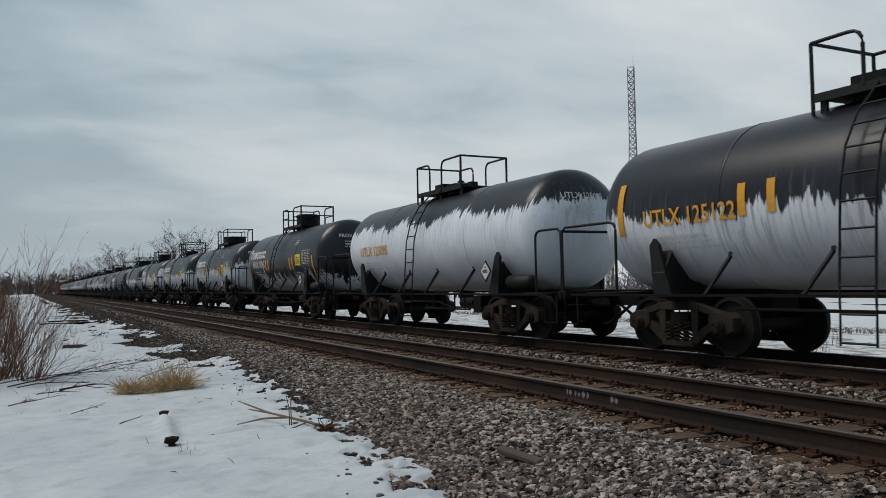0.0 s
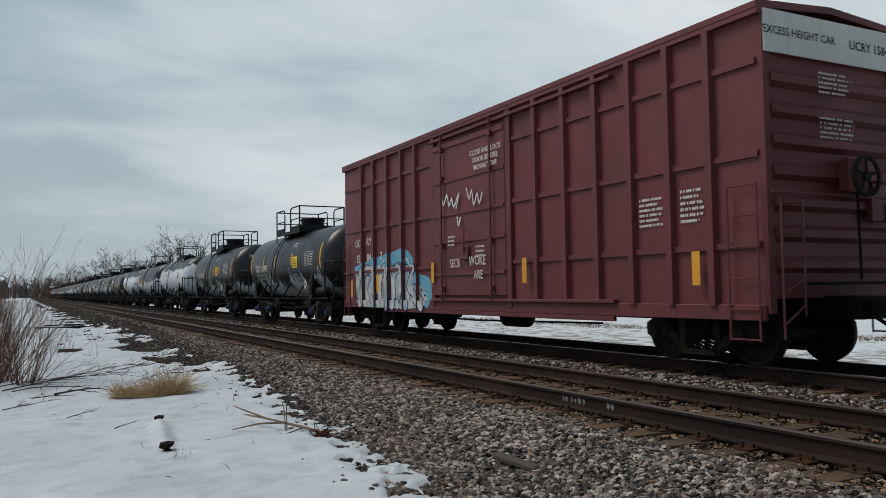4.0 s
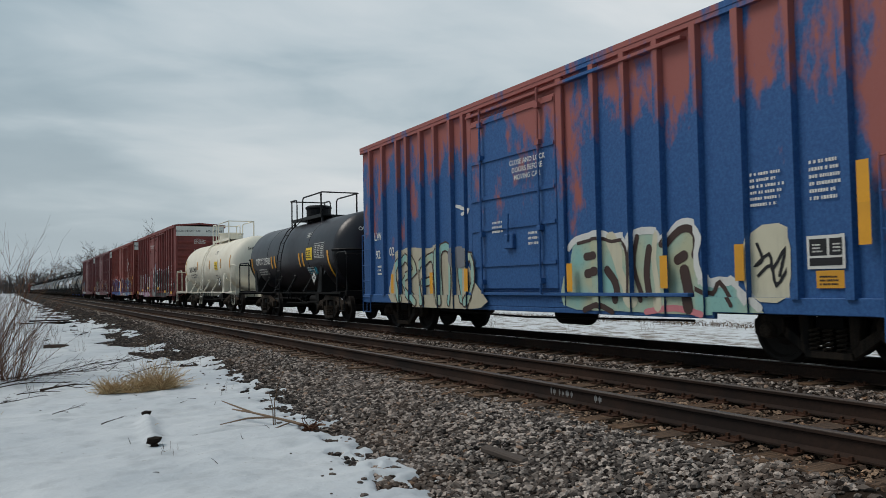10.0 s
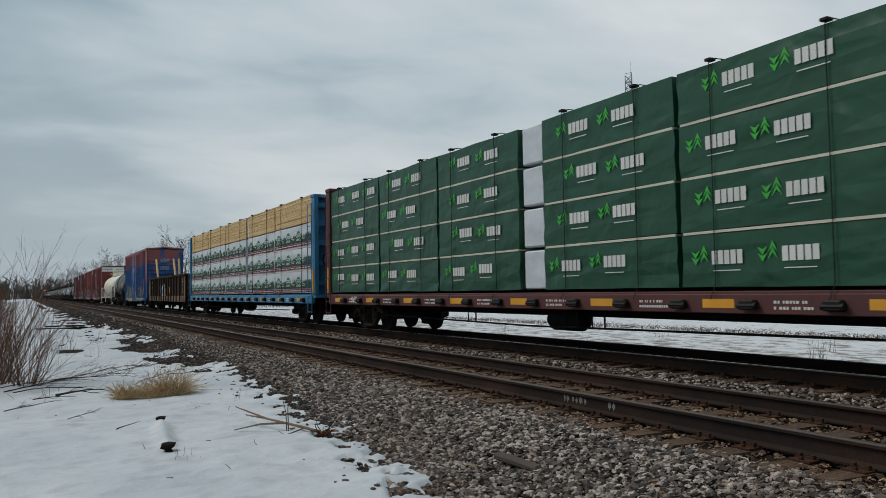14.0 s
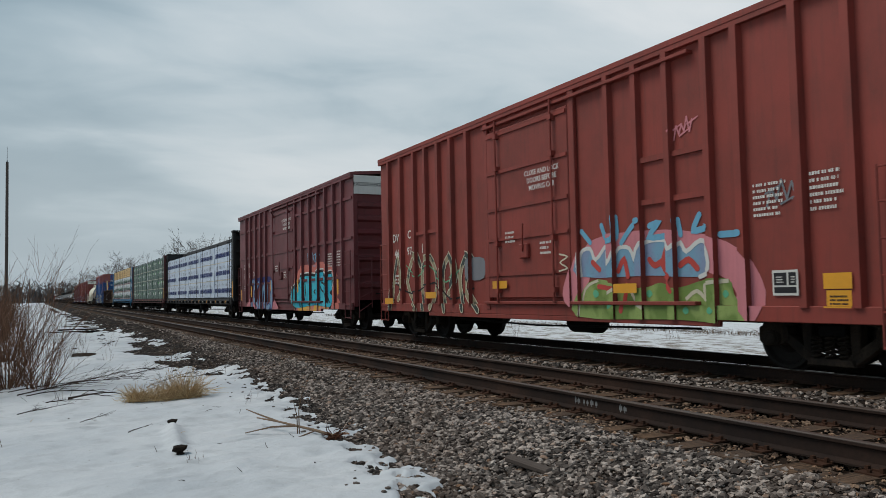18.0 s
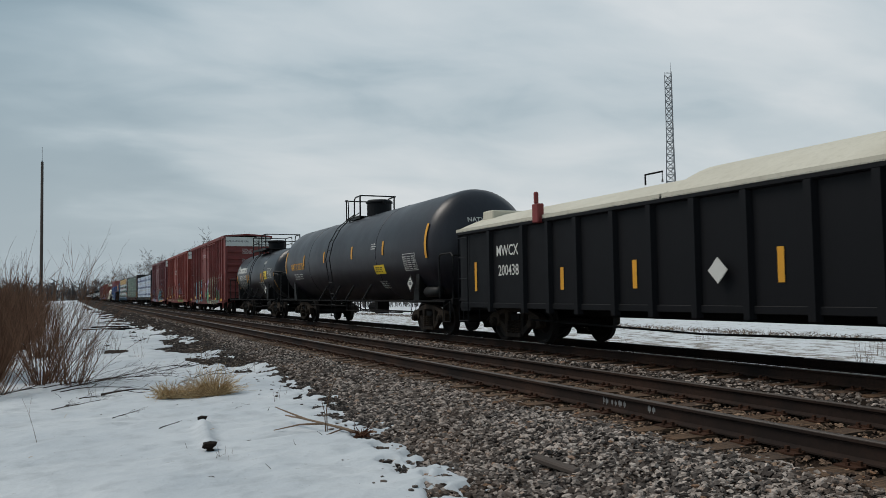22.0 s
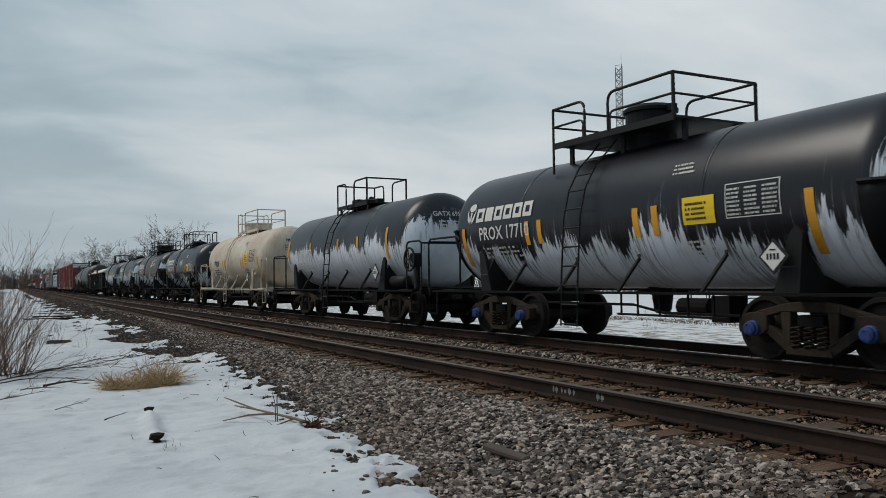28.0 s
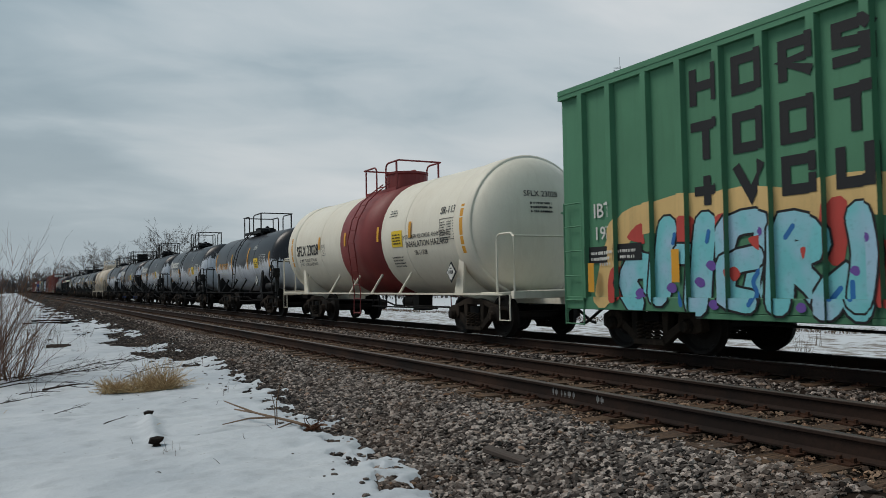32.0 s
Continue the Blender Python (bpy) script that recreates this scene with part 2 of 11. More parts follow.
def drip_tank(name, low, edge, ragged, top=srgb(17, 17, 20), under=srgb(222, 225, 232), streaks=0.5, head=None):
    """A tank dark on top whose dark coat runs down over a paler belly in drips. edge: height over the axis where it ends, low: of the reach of the drips."""
    m, nt, b = base_mat(name, 0.4, 0.0, 0.45)
    tc, oi = nt.nodes.new("ShaderNodeTexCoord"), nt.nodes.new("ShaderNodeObjectInfo")
    sep = nt.nodes.new("ShaderNodeSeparateXYZ")
    nt.links.new(tc.outputs["Object"], sep.inputs[0])
    off = node(nt, "ShaderNodeCombineXYZ")
    mul = nt.nodes.new("ShaderNodeMath"); mul.operation = "MULTIPLY"; mul.inputs[1].default_value = 53.0
    nt.links.new(oi.outputs["Random"], mul.inputs[0])
    ys = nt.nodes.new("ShaderNodeMath"); ys.operation = "ADD"
    nt.links.new(sep.outputs["Y"], ys.inputs[0]); nt.links.new(mul.outputs[0], ys.inputs[1])
    nt.links.new(ys.outputs[0], off.inputs[1])
    # runs follow the plates: along the barrel they change with its length, on the heads across it
    ay = nt.nodes.new("ShaderNodeMath"); ay.operation = "ABSOLUTE"
    nt.links.new(sep.outputs["Y"], ay.inputs[0])
    onhead = nt.nodes.new("ShaderNodeMapRange")
    onhead.inputs[1].default_value, onhead.inputs[2].default_value = 4.98, 5.25
    nt.links.new(ay.outputs[0], onhead.inputs[0])
    xk = nt.nodes.new("ShaderNodeMapRange")
    xk.inputs[3].default_value, xk.inputs[4].default_value = 0.05, 0.9
    nt.links.new(onhead.outputs[0], xk.inputs[0])
    xs = nt.nodes.new("ShaderNodeMath"); xs.operation = "MULTIPLY"
    nt.links.new(xk.outputs[0], xs.inputs[1])
    nt.links.new(sep.outputs["X"], xs.inputs[0]); nt.links.new(xs.outputs[0], off.inputs[0])
    zz = nt.nodes.new("ShaderNodeMath"); zz.operation = "MULTIPLY"; zz.inputs[1].default_value = 0.07
    nt.links.new(sep.outputs["Z"], zz.inputs[0]); nt.links.new(zz.outputs[0], off.inputs[2])
    broad = noise_tex(nt, off.outputs[0], 0.5, 2, 0.5)
    mid = noise_tex(nt, off.outputs[0], 2.2, 2, 0.5)
    thin = noise_tex(nt, off.outputs[0], 8.5, 4, 0.7)

    def mad(s, k, add):
        n = nt.nodes.new("ShaderNodeMath"); n.operation = "MULTIPLY_ADD"
        nt.links.new(s, n.inputs[0]); n.inputs[1].default_value, n.inputs[2].default_value = k, add
        return n.outputs[0]

    def plus(s, t):
        n = nt.nodes.new("ShaderNodeMath"); n.operation = "ADD"
        nt.links.new(s, n.inputs[0]); nt.links.new(t, n.inputs[1])
        return n.outputs[0]
    lim = plus(plus(mad(broad, -low * 1.6, low * 0.8 - edge), mad(mid, -ragged * 0.9, ragged * 0.45)), mad(thin, -ragged * 1.7, ragged * 0.85))
    if head is not None:
        lim = plus(lim, mad(onhead.outputs[0], edge - head, 0.0))
    over = plus(sep.outputs["Z"], lim)
    mask = nt.nodes.new("ShaderNodeMapRange")
    mask.inputs[1].default_value, mask.inputs[2].default_value = -0.02, 0.02
    nt.links.new(over, mask.inputs[0])
    fine = noise_tex(nt, off.outputs[0], 15.0, 4, 0.7)
    runs = ramp(nt, fine, (0.52, BLK), (0.58, (streaks,) * 3 + (1,)))
    near = nt.nodes.new("ShaderNodeMapRange")
    near.inputs[1].default_value, near.inputs[2].default_value = -1.15, -0.1
    nt.links.new(over, near.inputs[0])
    zone = ramp(nt, noise_tex(nt, off.outputs[0], 0.9, 2, 0.5), (0.42, BLK), (0.56, WHT))
    runs = mixc(nt, near.outputs[0], BLK, runs)
    runs = mixc(nt, zone, mixc(nt, 0.75, runs, BLK), runs)
    # scraped spots above the edge, combed by the same runs
    above = nt.nodes.new("ShaderNodeMapRange")
    above.inputs[1].default_value, above.inputs[2].default_value = 0.55, 0.0
    nt.links.new(over, above.inputs[0])
    comb = ramp(nt, fine, (0.40, (streaks,) * 3 + (1,)), (0.46, BLK))
    scr = mixc(nt, above.outputs[0], BLK, mixc(nt, zone, comb, BLK))
    grime = noise_tex(nt, tc.outputs["Object"], 1.2, 5, 0.6)
    pale = mixc(nt, ramp(nt, grime, (0.42, BLK), (0.85, (0.45, 0.45, 0.45, 1))), under, srgb(140, 141, 145))
    pale = mixc(nt, runs, pale, srgb(34, 35, 38))
    dark = mixc(nt, ramp(nt, grime, (0.4, BLK), (0.8, (0.7, 0.7, 0.7, 1))), top, srgb(33, 34, 44))
    dark = mixc(nt, scr, dark, srgb(122, 124, 128))
    c = mixc(nt, mask.outputs[0], pale, dark)
    rg = nt.nodes.new("ShaderNodeMapRange")
    rg.inputs[3].default_value, rg.inputs[4].default_value = 0.45, 0.34
    nt.links.new(mask.outputs[0], rg.inputs[0]); nt.links.new(rg.outputs[0], b.inputs["Roughness"])
    nt.links.new(c, b.inputs["Base Color"])
    bump(nt, b, noise_tex(nt, tc.outputs["Object"], 3.0, 3, 0.5), 0.1, 0.02)
    return m


drip_tank("tank_white_high", 0.5, 0.52, 0.5, streaks=0.35, head=0.6)
drip_tank("tank_half", 0.35, -0.12, 0.55, top=srgb(18, 18, 24), streaks=0.5, head=0.05)
drip_tank("tank_white_mid", 0.6, -0.05, 0.75, top=srgb(24, 25, 29), streaks=0.7, head=0.62)
drip_tank("tank_white_low", 0.9, -0.72, 1.1, top=srgb(18, 18, 24), streaks=0.9)
drip_tank("tank_band_end", 0.9, -0.5, 1.0, top=srgb(18, 18, 24), streaks=0.9, head=0.5)
drip_tank("tank_streaked", 0.3, -1.15, 1.7, top=srgb(18, 18, 24), under=srgb(120, 122, 124), streaks=1.0)
drip_tank("tank_grimy", 1.0, -0.2, 0.8, top=srgb(18, 18, 24), streaks=1.0, head=0.45)
paint("tank_black", srgb(25, 24, 31), dirt=srgb(48, 46, 54), amount=0.5, rough=0.34, spec=0.45)

# ---- mesh helpers ----


def part(name, bm, material, parent, label="", smooth=False):
    me = bm
    if isinstance(bm, bmesh.types.BMesh):
        me = bpy.data.meshes.new(name)
        bm.to_mesh(me)
        bm.free()
        if smooth:
            me.shade_smooth()
    if material and not me.materials:
        for mm in (material if isinstance(material, (list, tuple)) else [material]):
            me.materials.append(MATS[mm])
    ob = new(name, me)
    if parent is not None:
        ob.parent = parent
    if label:
        tagged(ob, label)
    return ob


def at(ob, x, y, z, rx=0, ry=0, rz=0):
    ob.matrix_basis = pose(x, y, z, rx, ry, rz)
    return ob


def box(bm, x0, x1, y0, y1, z0, z1):
    v = [bm.verts.new(p) for p in ((x0, y0, z0), (x1, y0, z0), (x1, y1, z0), (x0, y1, z0), (x0, y0, z1), (x1, y0, z1), (x1, y1, z1), (x0, y1, z1))]
    for f in ((3, 2, 1, 0), (4, 5, 6, 7), (0, 1, 5, 4), (1, 2, 6, 5), (2, 3, 7, 6), (3, 0, 4, 7)):
        bm.faces.new([v[i] for i in f])
    return v


def bevel(bm, w=0.01, seg=1):
    bmesh.ops.bevel(bm, geom=bm.edges[:], offset=w, segments=seg, affect="EDGES", clamp_overlap=True)
    return bm


def boxes(*rows, bev=0.0):
    bm = bmesh.new()
    for r in rows:
        box(bm, *r)
    if bev:
        bevel(bm, bev)
    return bm


def prism(bm, pts, a0, a1, axis="x"):
    """A flat outline extruded along an axis. pts: the two other coordinates, in order."""
    def put(a, p):
        return (a, p[0], p[1]) if axis == "x" else (p[0], a, p[1]) if axis == "y" else (p[0], p[1], a)
    lo = [bm.verts.new(put(a0, p)) for p in pts]
    hi = [bm.verts.new(put(a1, p)) for p in pts]
    n = len(pts)
    fs = [bm.faces.new(lo), bm.faces.new(hi[::-1])]
    for i in range(n):
        fs.append(bm.faces.new((lo[i], hi[i], hi[(i + 1) % n], lo[(i + 1) % n])))
    bmesh.ops.recalc_face_normals(bm, faces=fs)
    return bm


def tube(bm, pts, r=0.02, n=6):
    """A round bar along a line of points."""
    pts = [Vector(p) for p in pts]
    rings = []
    for i, p in enumerate(pts):
        a = pts[i - 1] if i else p
        b = pts[i + 1] if i + 1 < len(pts) else p
        d = (b - a).normalized()
        side = d.cross(Vector((0, 0, 1)))
        if side.length < 0.05:
            side = d.cross(Vector((0, 1, 0)))
        side.normalize()
        up = side.cross(d)
        rings.append([bm.verts.new(p + (side * math.cos(t) + up * math.sin(t)) * r) for t in [2 * math.pi * k / n for k in range(n)]])
    for a, b in zip(rings, rings[1:]):
        for k in range(n):
            bm.faces.new((a[k], a[(k + 1) % n], b[(k + 1) % n], b[k]))
    bm.faces.new(rings[0][::-1])
    bm.faces.new(rings[-1])
    return bm


def lathe(bm, prof, n=24, axis="y", a0=0.0, a1=2 * math.pi):
    """A profile of (along, radius) turned round an axis."""
    full = abs(a1 - a0 - 2 * math.pi) < 1e-6
    rings = []
    m = n if full else n + 1
    for s, r in prof:
        ring = []
        for k in range(m):
            t = a0 + (a1 - a0) * k / n
            c, d = r * math.cos(t), r * math.sin(t)
            ring.append(bm.verts.new((c, s, d) if axis == "y" else (s, c, d) if axis == "x" else (c, d, s)))
        rings.append(ring)
    fs = []
    for a, b in zip(rings, rings[1:]):
        for k in range(n):
            k2 = (k + 1) % m
            fs.append(bm.faces.new((a[k], a[k2], b[k2], b[k])))
    ring_shape = prof[0] == prof[-1]
    if full and not ring_shape and prof[0][1] > 1e-4:
        fs.append(bm.faces.new(rings[0][::-1]))
    if full and not ring_shape and prof[-1][1] > 1e-4:
        fs.append(bm.faces.new(rings[-1]))
    bmesh.ops.recalc_face_normals(bm, faces=fs)
    return bm


def arc_pts(p, q, up, n=6):
    """A line from p to q with its corner rounded over up."""
    return [tuple(Vector(p) * (1 - t) ** 2 + Vector(up) * 2 * t * (1 - t) + Vector(q) * t * t) for t in [k / n for k in range(n + 1)]]


CACHE = {}


def cached(key, make):
    if key not in CACHE:
        me = bpy.data.meshes.new(key)
        bm = make()
        bm.to_mesh(me)
        bm.free()
        CACHE[key] = me
    return CACHE[key]


def thing(name, x=0.0, y=0.0, z=0.0, label="", category="", group="", kind=""):
    ob = new(name)
    ob.empty_display_size = 0.3
    ob.location = (x, y, z)
    return tagged(ob, label, category, group, kind)

# ---- rolling stock: shared parts ----
XT = 10.38          # centre of the far track, on which the train runs
XN = 6.34           # centre of the near track
SPEED = 16.55       # metres a second, away along +y
WHEEL_R = 0.457
TRAIN = []          # every car: (object, place of its centre at the start)
WHEELSETS = {1: [], -1: []}


def sideframe_bm():
    bm = bmesh.new()
    for s in (1, -1):
        prism(bm, [(s * 1.16, 0.40), (s * 1.16, 0.60), (s * 0.98, 0.68), (s * 0.72, 0.68), (s * 0.66, 0.60), (s * 0.66, 0.44), (s * 0.78, 0.36), (s * 1.02, 0.34)], -0.09, 0.09)
        prism(bm, [(s * 1.0, 0.66), (s * 0.45, 0.80), (s * 0.45, 0.69), (s * 0.80, 0.60)], -0.07, 0.07)
        prism(bm, [(s * 0.80, 0.46), (s * 0.66, 0.52), (s * 0.24, 0.26), (s * 0.24, 0.14), (s * 0.34, 0.13)], -0.065, 0.065)
        prism(bm, [(s * 0.30, 0.24), (s * 0.42, 0.32), (s * 0.45, 0.72), (s * 0.28, 0.72)], -0.075, 0.075)
    prism(bm, [(-0.47, 0.70), (0.47, 0.70), (0.47, 0.80), (0.2, 0.84), (-0.2, 0.84), (-0.47, 0.80)], -0.085, 0.085)
    prism(bm, [(-0.36, 0.12), (0.36, 0.12), (0.33, 0.22), (-0.33, 0.22)], -0.11, 0.11)
    return bm


def spring_bm():
    bm = bmesh.new()
    for k, (x, y) in enumerate([(x, y) for x in (-0.08, 0.08) for y in (-0.2, 0.0, 0.2)]):
        pts = [(x + 0.06 * math.cos(a), y + 0.06 * math.sin(a), 0.22 + 0.3 * a / (2 * math.pi * 5)) for a in [i * math.pi / 3 for i in range(31)]]
        tube(bm, pts, 0.016, 4)
    return bm


def wheelset_bm():
    bm = bmesh.new()
    lathe(bm, [(-1.12, 0.075), (-0.86, 0.085), (-0.6, 0.1), (0.6, 0.1), (0.86, 0.085), (1.12, 0.075)], 10, "x")
    for s in (1, -1):
        g = 0.7175 * s
        prof = [(g + 0.135 * s, 0.10), (g + 0.12 * s, 0.16), (g + 0.07 * s, 0.22), (g + 0.075 * s, 0.36), (g + 0.135 * s, 0.395), (g + 0.135 * s, 0.445),
                (g + 0.03 * s, 0.457), (g + 0.02 * s, 0.482), (g, 0.485), (g, 0.40), (g + 0.03 * s, 0.36), (g + 0.02 * s, 0.2), (g, 0.13), (g, 0.10)]
        lathe(bm, prof, 32, "x")
    return bm


def cap_bm():
    bm = bmesh.new()
    lathe(bm, [(0.0, 0.115), (0.06, 0.115), (0.07, 0.1), (0.12, 0.095), (0.13, 0.07)], 14, "x")
    for k in range(3):
        a = k * 2 * math.pi / 3
        box(bm, 0.12, 0.145, 0.055 * math.cos(a) - 0.013, 0.055 * math.cos(a) + 0.013, 0.055 * math.sin(a) - 0.013, 0.055 * math.sin(a) + 0.013)
    return bm


def bolster_bm():
    bm = boxes((-1.05, 1.05, -0.2, 0.2, 0.5, 0.66), (-0.9, 0.9, -0.15, 0.15, 0.42, 0.5), (-0.3, 0.3, -0.25, 0.25, 0.64, 0.74))
    for s in (1, -1):
        box(bm, -0.75, 0.75, s * 0.42 - 0.05, s * 0.42 + 0.05, 0.32, 0.42)
        for x in (-0.75, 0.75):
            box(bm, x - 0.06, x + 0.06, s * 0.42 - 0.06, s * 0.42 + 0.02, 0.28, 0.56)
    return bevel(bm, 0.012)


def truck(car, y, caps="truck_steel", colour="truck_steel"):
    t = part("truck", cached("truck_bolster", bolster_bm), "steel_dark", car)
    t.location = (0, y, 0)
    for s in (1, -1):
        f = part("sideframe", cached("sideframe_" + colour, lambda: bevel(sideframe_bm(), 0.012)), colour, t)
        f.location = (s * 1.0, 0, 0)
        g = part("spring_nest", cached("springs", spring_bm), "truck_steel", t)
        g.location = (s * 1.0, 0, 0)
    for k in (1, -1):
        w = part("wheelset", cached("wheelset", wheelset_bm), "wheel_steel", t)
        w.location = (0, k * 0.889, WHEEL_R)
        WHEELSETS[k].append(w)
        for s in (1, -1):
            c = part("bearing_cap", cached("cap_" + caps, cap_bm), caps, t)
            at(c, s * 1.08, k * 0.889, WHEEL_R, 0, 0, 0 if s > 0 else 180)
    return t


def coupler_bm():
    bm = boxes((-0.09, 0.09, -0.1, 0.62, 0.8, 0.96))
    prism(bm, [(-0.16, 0.55), (0.16, 0.55), (0.2, 0.75), (0.13, 0.92), (0.02, 0.86), (-0.04, 0.78), (-0.2, 0.9), (-0.2, 0.7)], 0.74, 1.02, "z")
    tube(bm, [(-0.95, -0.15, 0.9), (-0.9, 0.2, 0.72), (-0.3, 0.22, 0.7), (-0.05, 0.3, 0.74)], 0.016, 5)
    tube(bm, [(-0.35, -0.2, 0.72), (-0.38, 0.15, 0.5), (-0.3, 0.5, 0.36), (-0.15, 0.85, 0.34)], 0.03, 6)
    return bm


def ladder(parent, pts0, pts1, rungs, colour, name="ladder", r=0.018):
    """Two stiles along the given points, and rungs between them at the given shares of the way."""
    bm = bmesh.new()
    tube(bm, pts0, r, 5)
    tube(bm, pts1, r, 5)
    lad = part(name, bm, colour, parent)
    seg = list(zip(pts0, pts0[1:]))
    lens = [(Vector(b) - Vector(a)).length for a, b in seg]
    tot = sum(lens)
    for s in rungs:
        d = s * tot
        for (a, b), (a2, b2), ln in zip(seg, zip(pts1, pts1[1:]), lens):
            if d <= ln + 1e-6:
                f = d / ln
                p, q = Vector(a).lerp(Vector(b), f), Vector(a2).lerp(Vector(b2), f)
                rb = bmesh.new()
                tube(rb, [p, q], r * 0.85, 5)
                part("rung", rb, colour, lad)
                break
            d -= ln
    return lad


# lettering: flat meshes of the built-in font, bent onto what they stand on
FONT = {}


def letters(text, height, bold=0.0, width=1.0):
    """Outline faces of a text, centred in u, standing on v = 0, as lists of (u, v) and faces."""
    key = (text, round(bold, 3))
    if key not in FONT:
        cu = bpy.data.curves.new("lettering", "FONT")
        cu.body, cu.align_x, cu.offset, cu.resolution_u = text, "CENTER", bold, 2
        cu.space_line = 1.05
        ob = bpy.data.objects.new("lettering", cu)
        me = bpy.data.meshes.new_from_object(ob)
        FONT[key] = ([tuple(v.co[:2]) for v in me.vertices], [tuple(p.vertices) for p in me.polygons])
        bpy.data.objects.remove(ob)
        bpy.data.curves.remove(cu)
        bpy.data.meshes.remove(me)
    vs, fs = FONT[key]
    k = height / 0.69
    return [(u * k * width, v * k) for u, v in vs], fs


def flat_bm(vs, fs, y, z, x):
    """Faces in (u, v) put on the near side of a car: u to the right for one who looks at it."""
    bm = bmesh.new()
    bv = [bm.verts.new((x, y - u, z + v)) for u, v in vs]
    for f in fs:
        try:
            bm.faces.new([bv[i] for i in f])
        except ValueError:
            pass
    return bm


def wrap_bm(vs, fs, y, v0, R, zc, lift=0.012):
    """Faces in (u, v) bent round a tank's near side, v0 being the arc above its axis."""
    bm = bmesh.new()
    bv = [bm.verts.new((0, u, v)) for u, v in vs]
    for f in fs:
        try:
            bm.faces.new([bv[i] for i in f])
        except ValueError:
            pass
    lo, hi = min(v for _, v in vs), max(v for _, v in vs)
    c = lo + 0.12
    while c < hi - 0.02:
        bmesh.ops.bisect_plane(bm, geom=bm.verts[:] + bm.edges[:] + bm.faces[:], plane_co=(0, 0, c), plane_no=(0, 0, 1))
        c += 0.12
    for v in bm.verts:
        a = (v.co.z + v0) / R
        v.co = (-(R + lift) * math.cos(a), y - v.co.y, zc + (R + lift) * math.sin(a))
    return bm


def quad(u0, u1, v0, v1):
    return [(u0, v0), (u1, v0), (u1, v1), (u0, v1)], [(0, 1, 2, 3)]


def join(*shapes):
    vs, fs = [], []
    for a, b in shapes:
        k = len(vs)
        vs += a
        fs += [tuple(i + k for i in f) for f in b]
    return vs, fs


def shift(shape, du, dv):
    return [(u + du, v + dv) for u, v in shape[0]], shape[1]


def bars(w, h, rows, seed, gap=0.5):
    """Unreadable small print: rows of short bars."""
    rnd = random.Random(seed)
    out = []
    step = h / rows
    for r in range(rows):
        u = -w / 2
        end = w / 2 - rnd.random() * w * 0.25
        while u < end:
            ln = min(rnd.uniform(0.025, 0.06) * w + 0.008, end - u)
            out.append(quad(u, u + ln, h - (r + 1) * step, h - (r + max(gap, 0.52)) * step))
            u += ln + (0.022 if rnd.random() < 0.75 else 0.07) * w
    return join(*out)


def frame_shape(w, h, t=0.02):
    return join(quad(-w / 2, w / 2, 0, t), quad(-w / 2, w / 2, h - t, h), quad(-w / 2, -w / 2 + t, t, h - t), quad(w / 2 - t, w / 2, t, h - t))


# ---- tank cars ----


def tank_bm(R, half, bulge, zc, n=48):
    prof = []
    for k in range(9):
        a = math.pi / 2 * k / 8
        prof.append((-half - bulge * math.cos(a), max(R * math.sin(a), 0.0005)))
    prof += [(-half * 0.5, R), (0, R), (half * 0.5, R)]
    for k in range(9):
        a = math.pi / 2 * (8 - k) / 8
        prof.append((half + bulge * math.cos(a), max(R * math.sin(a), 0.0005)))
    return lathe(bmesh.new(), prof, n, "y")


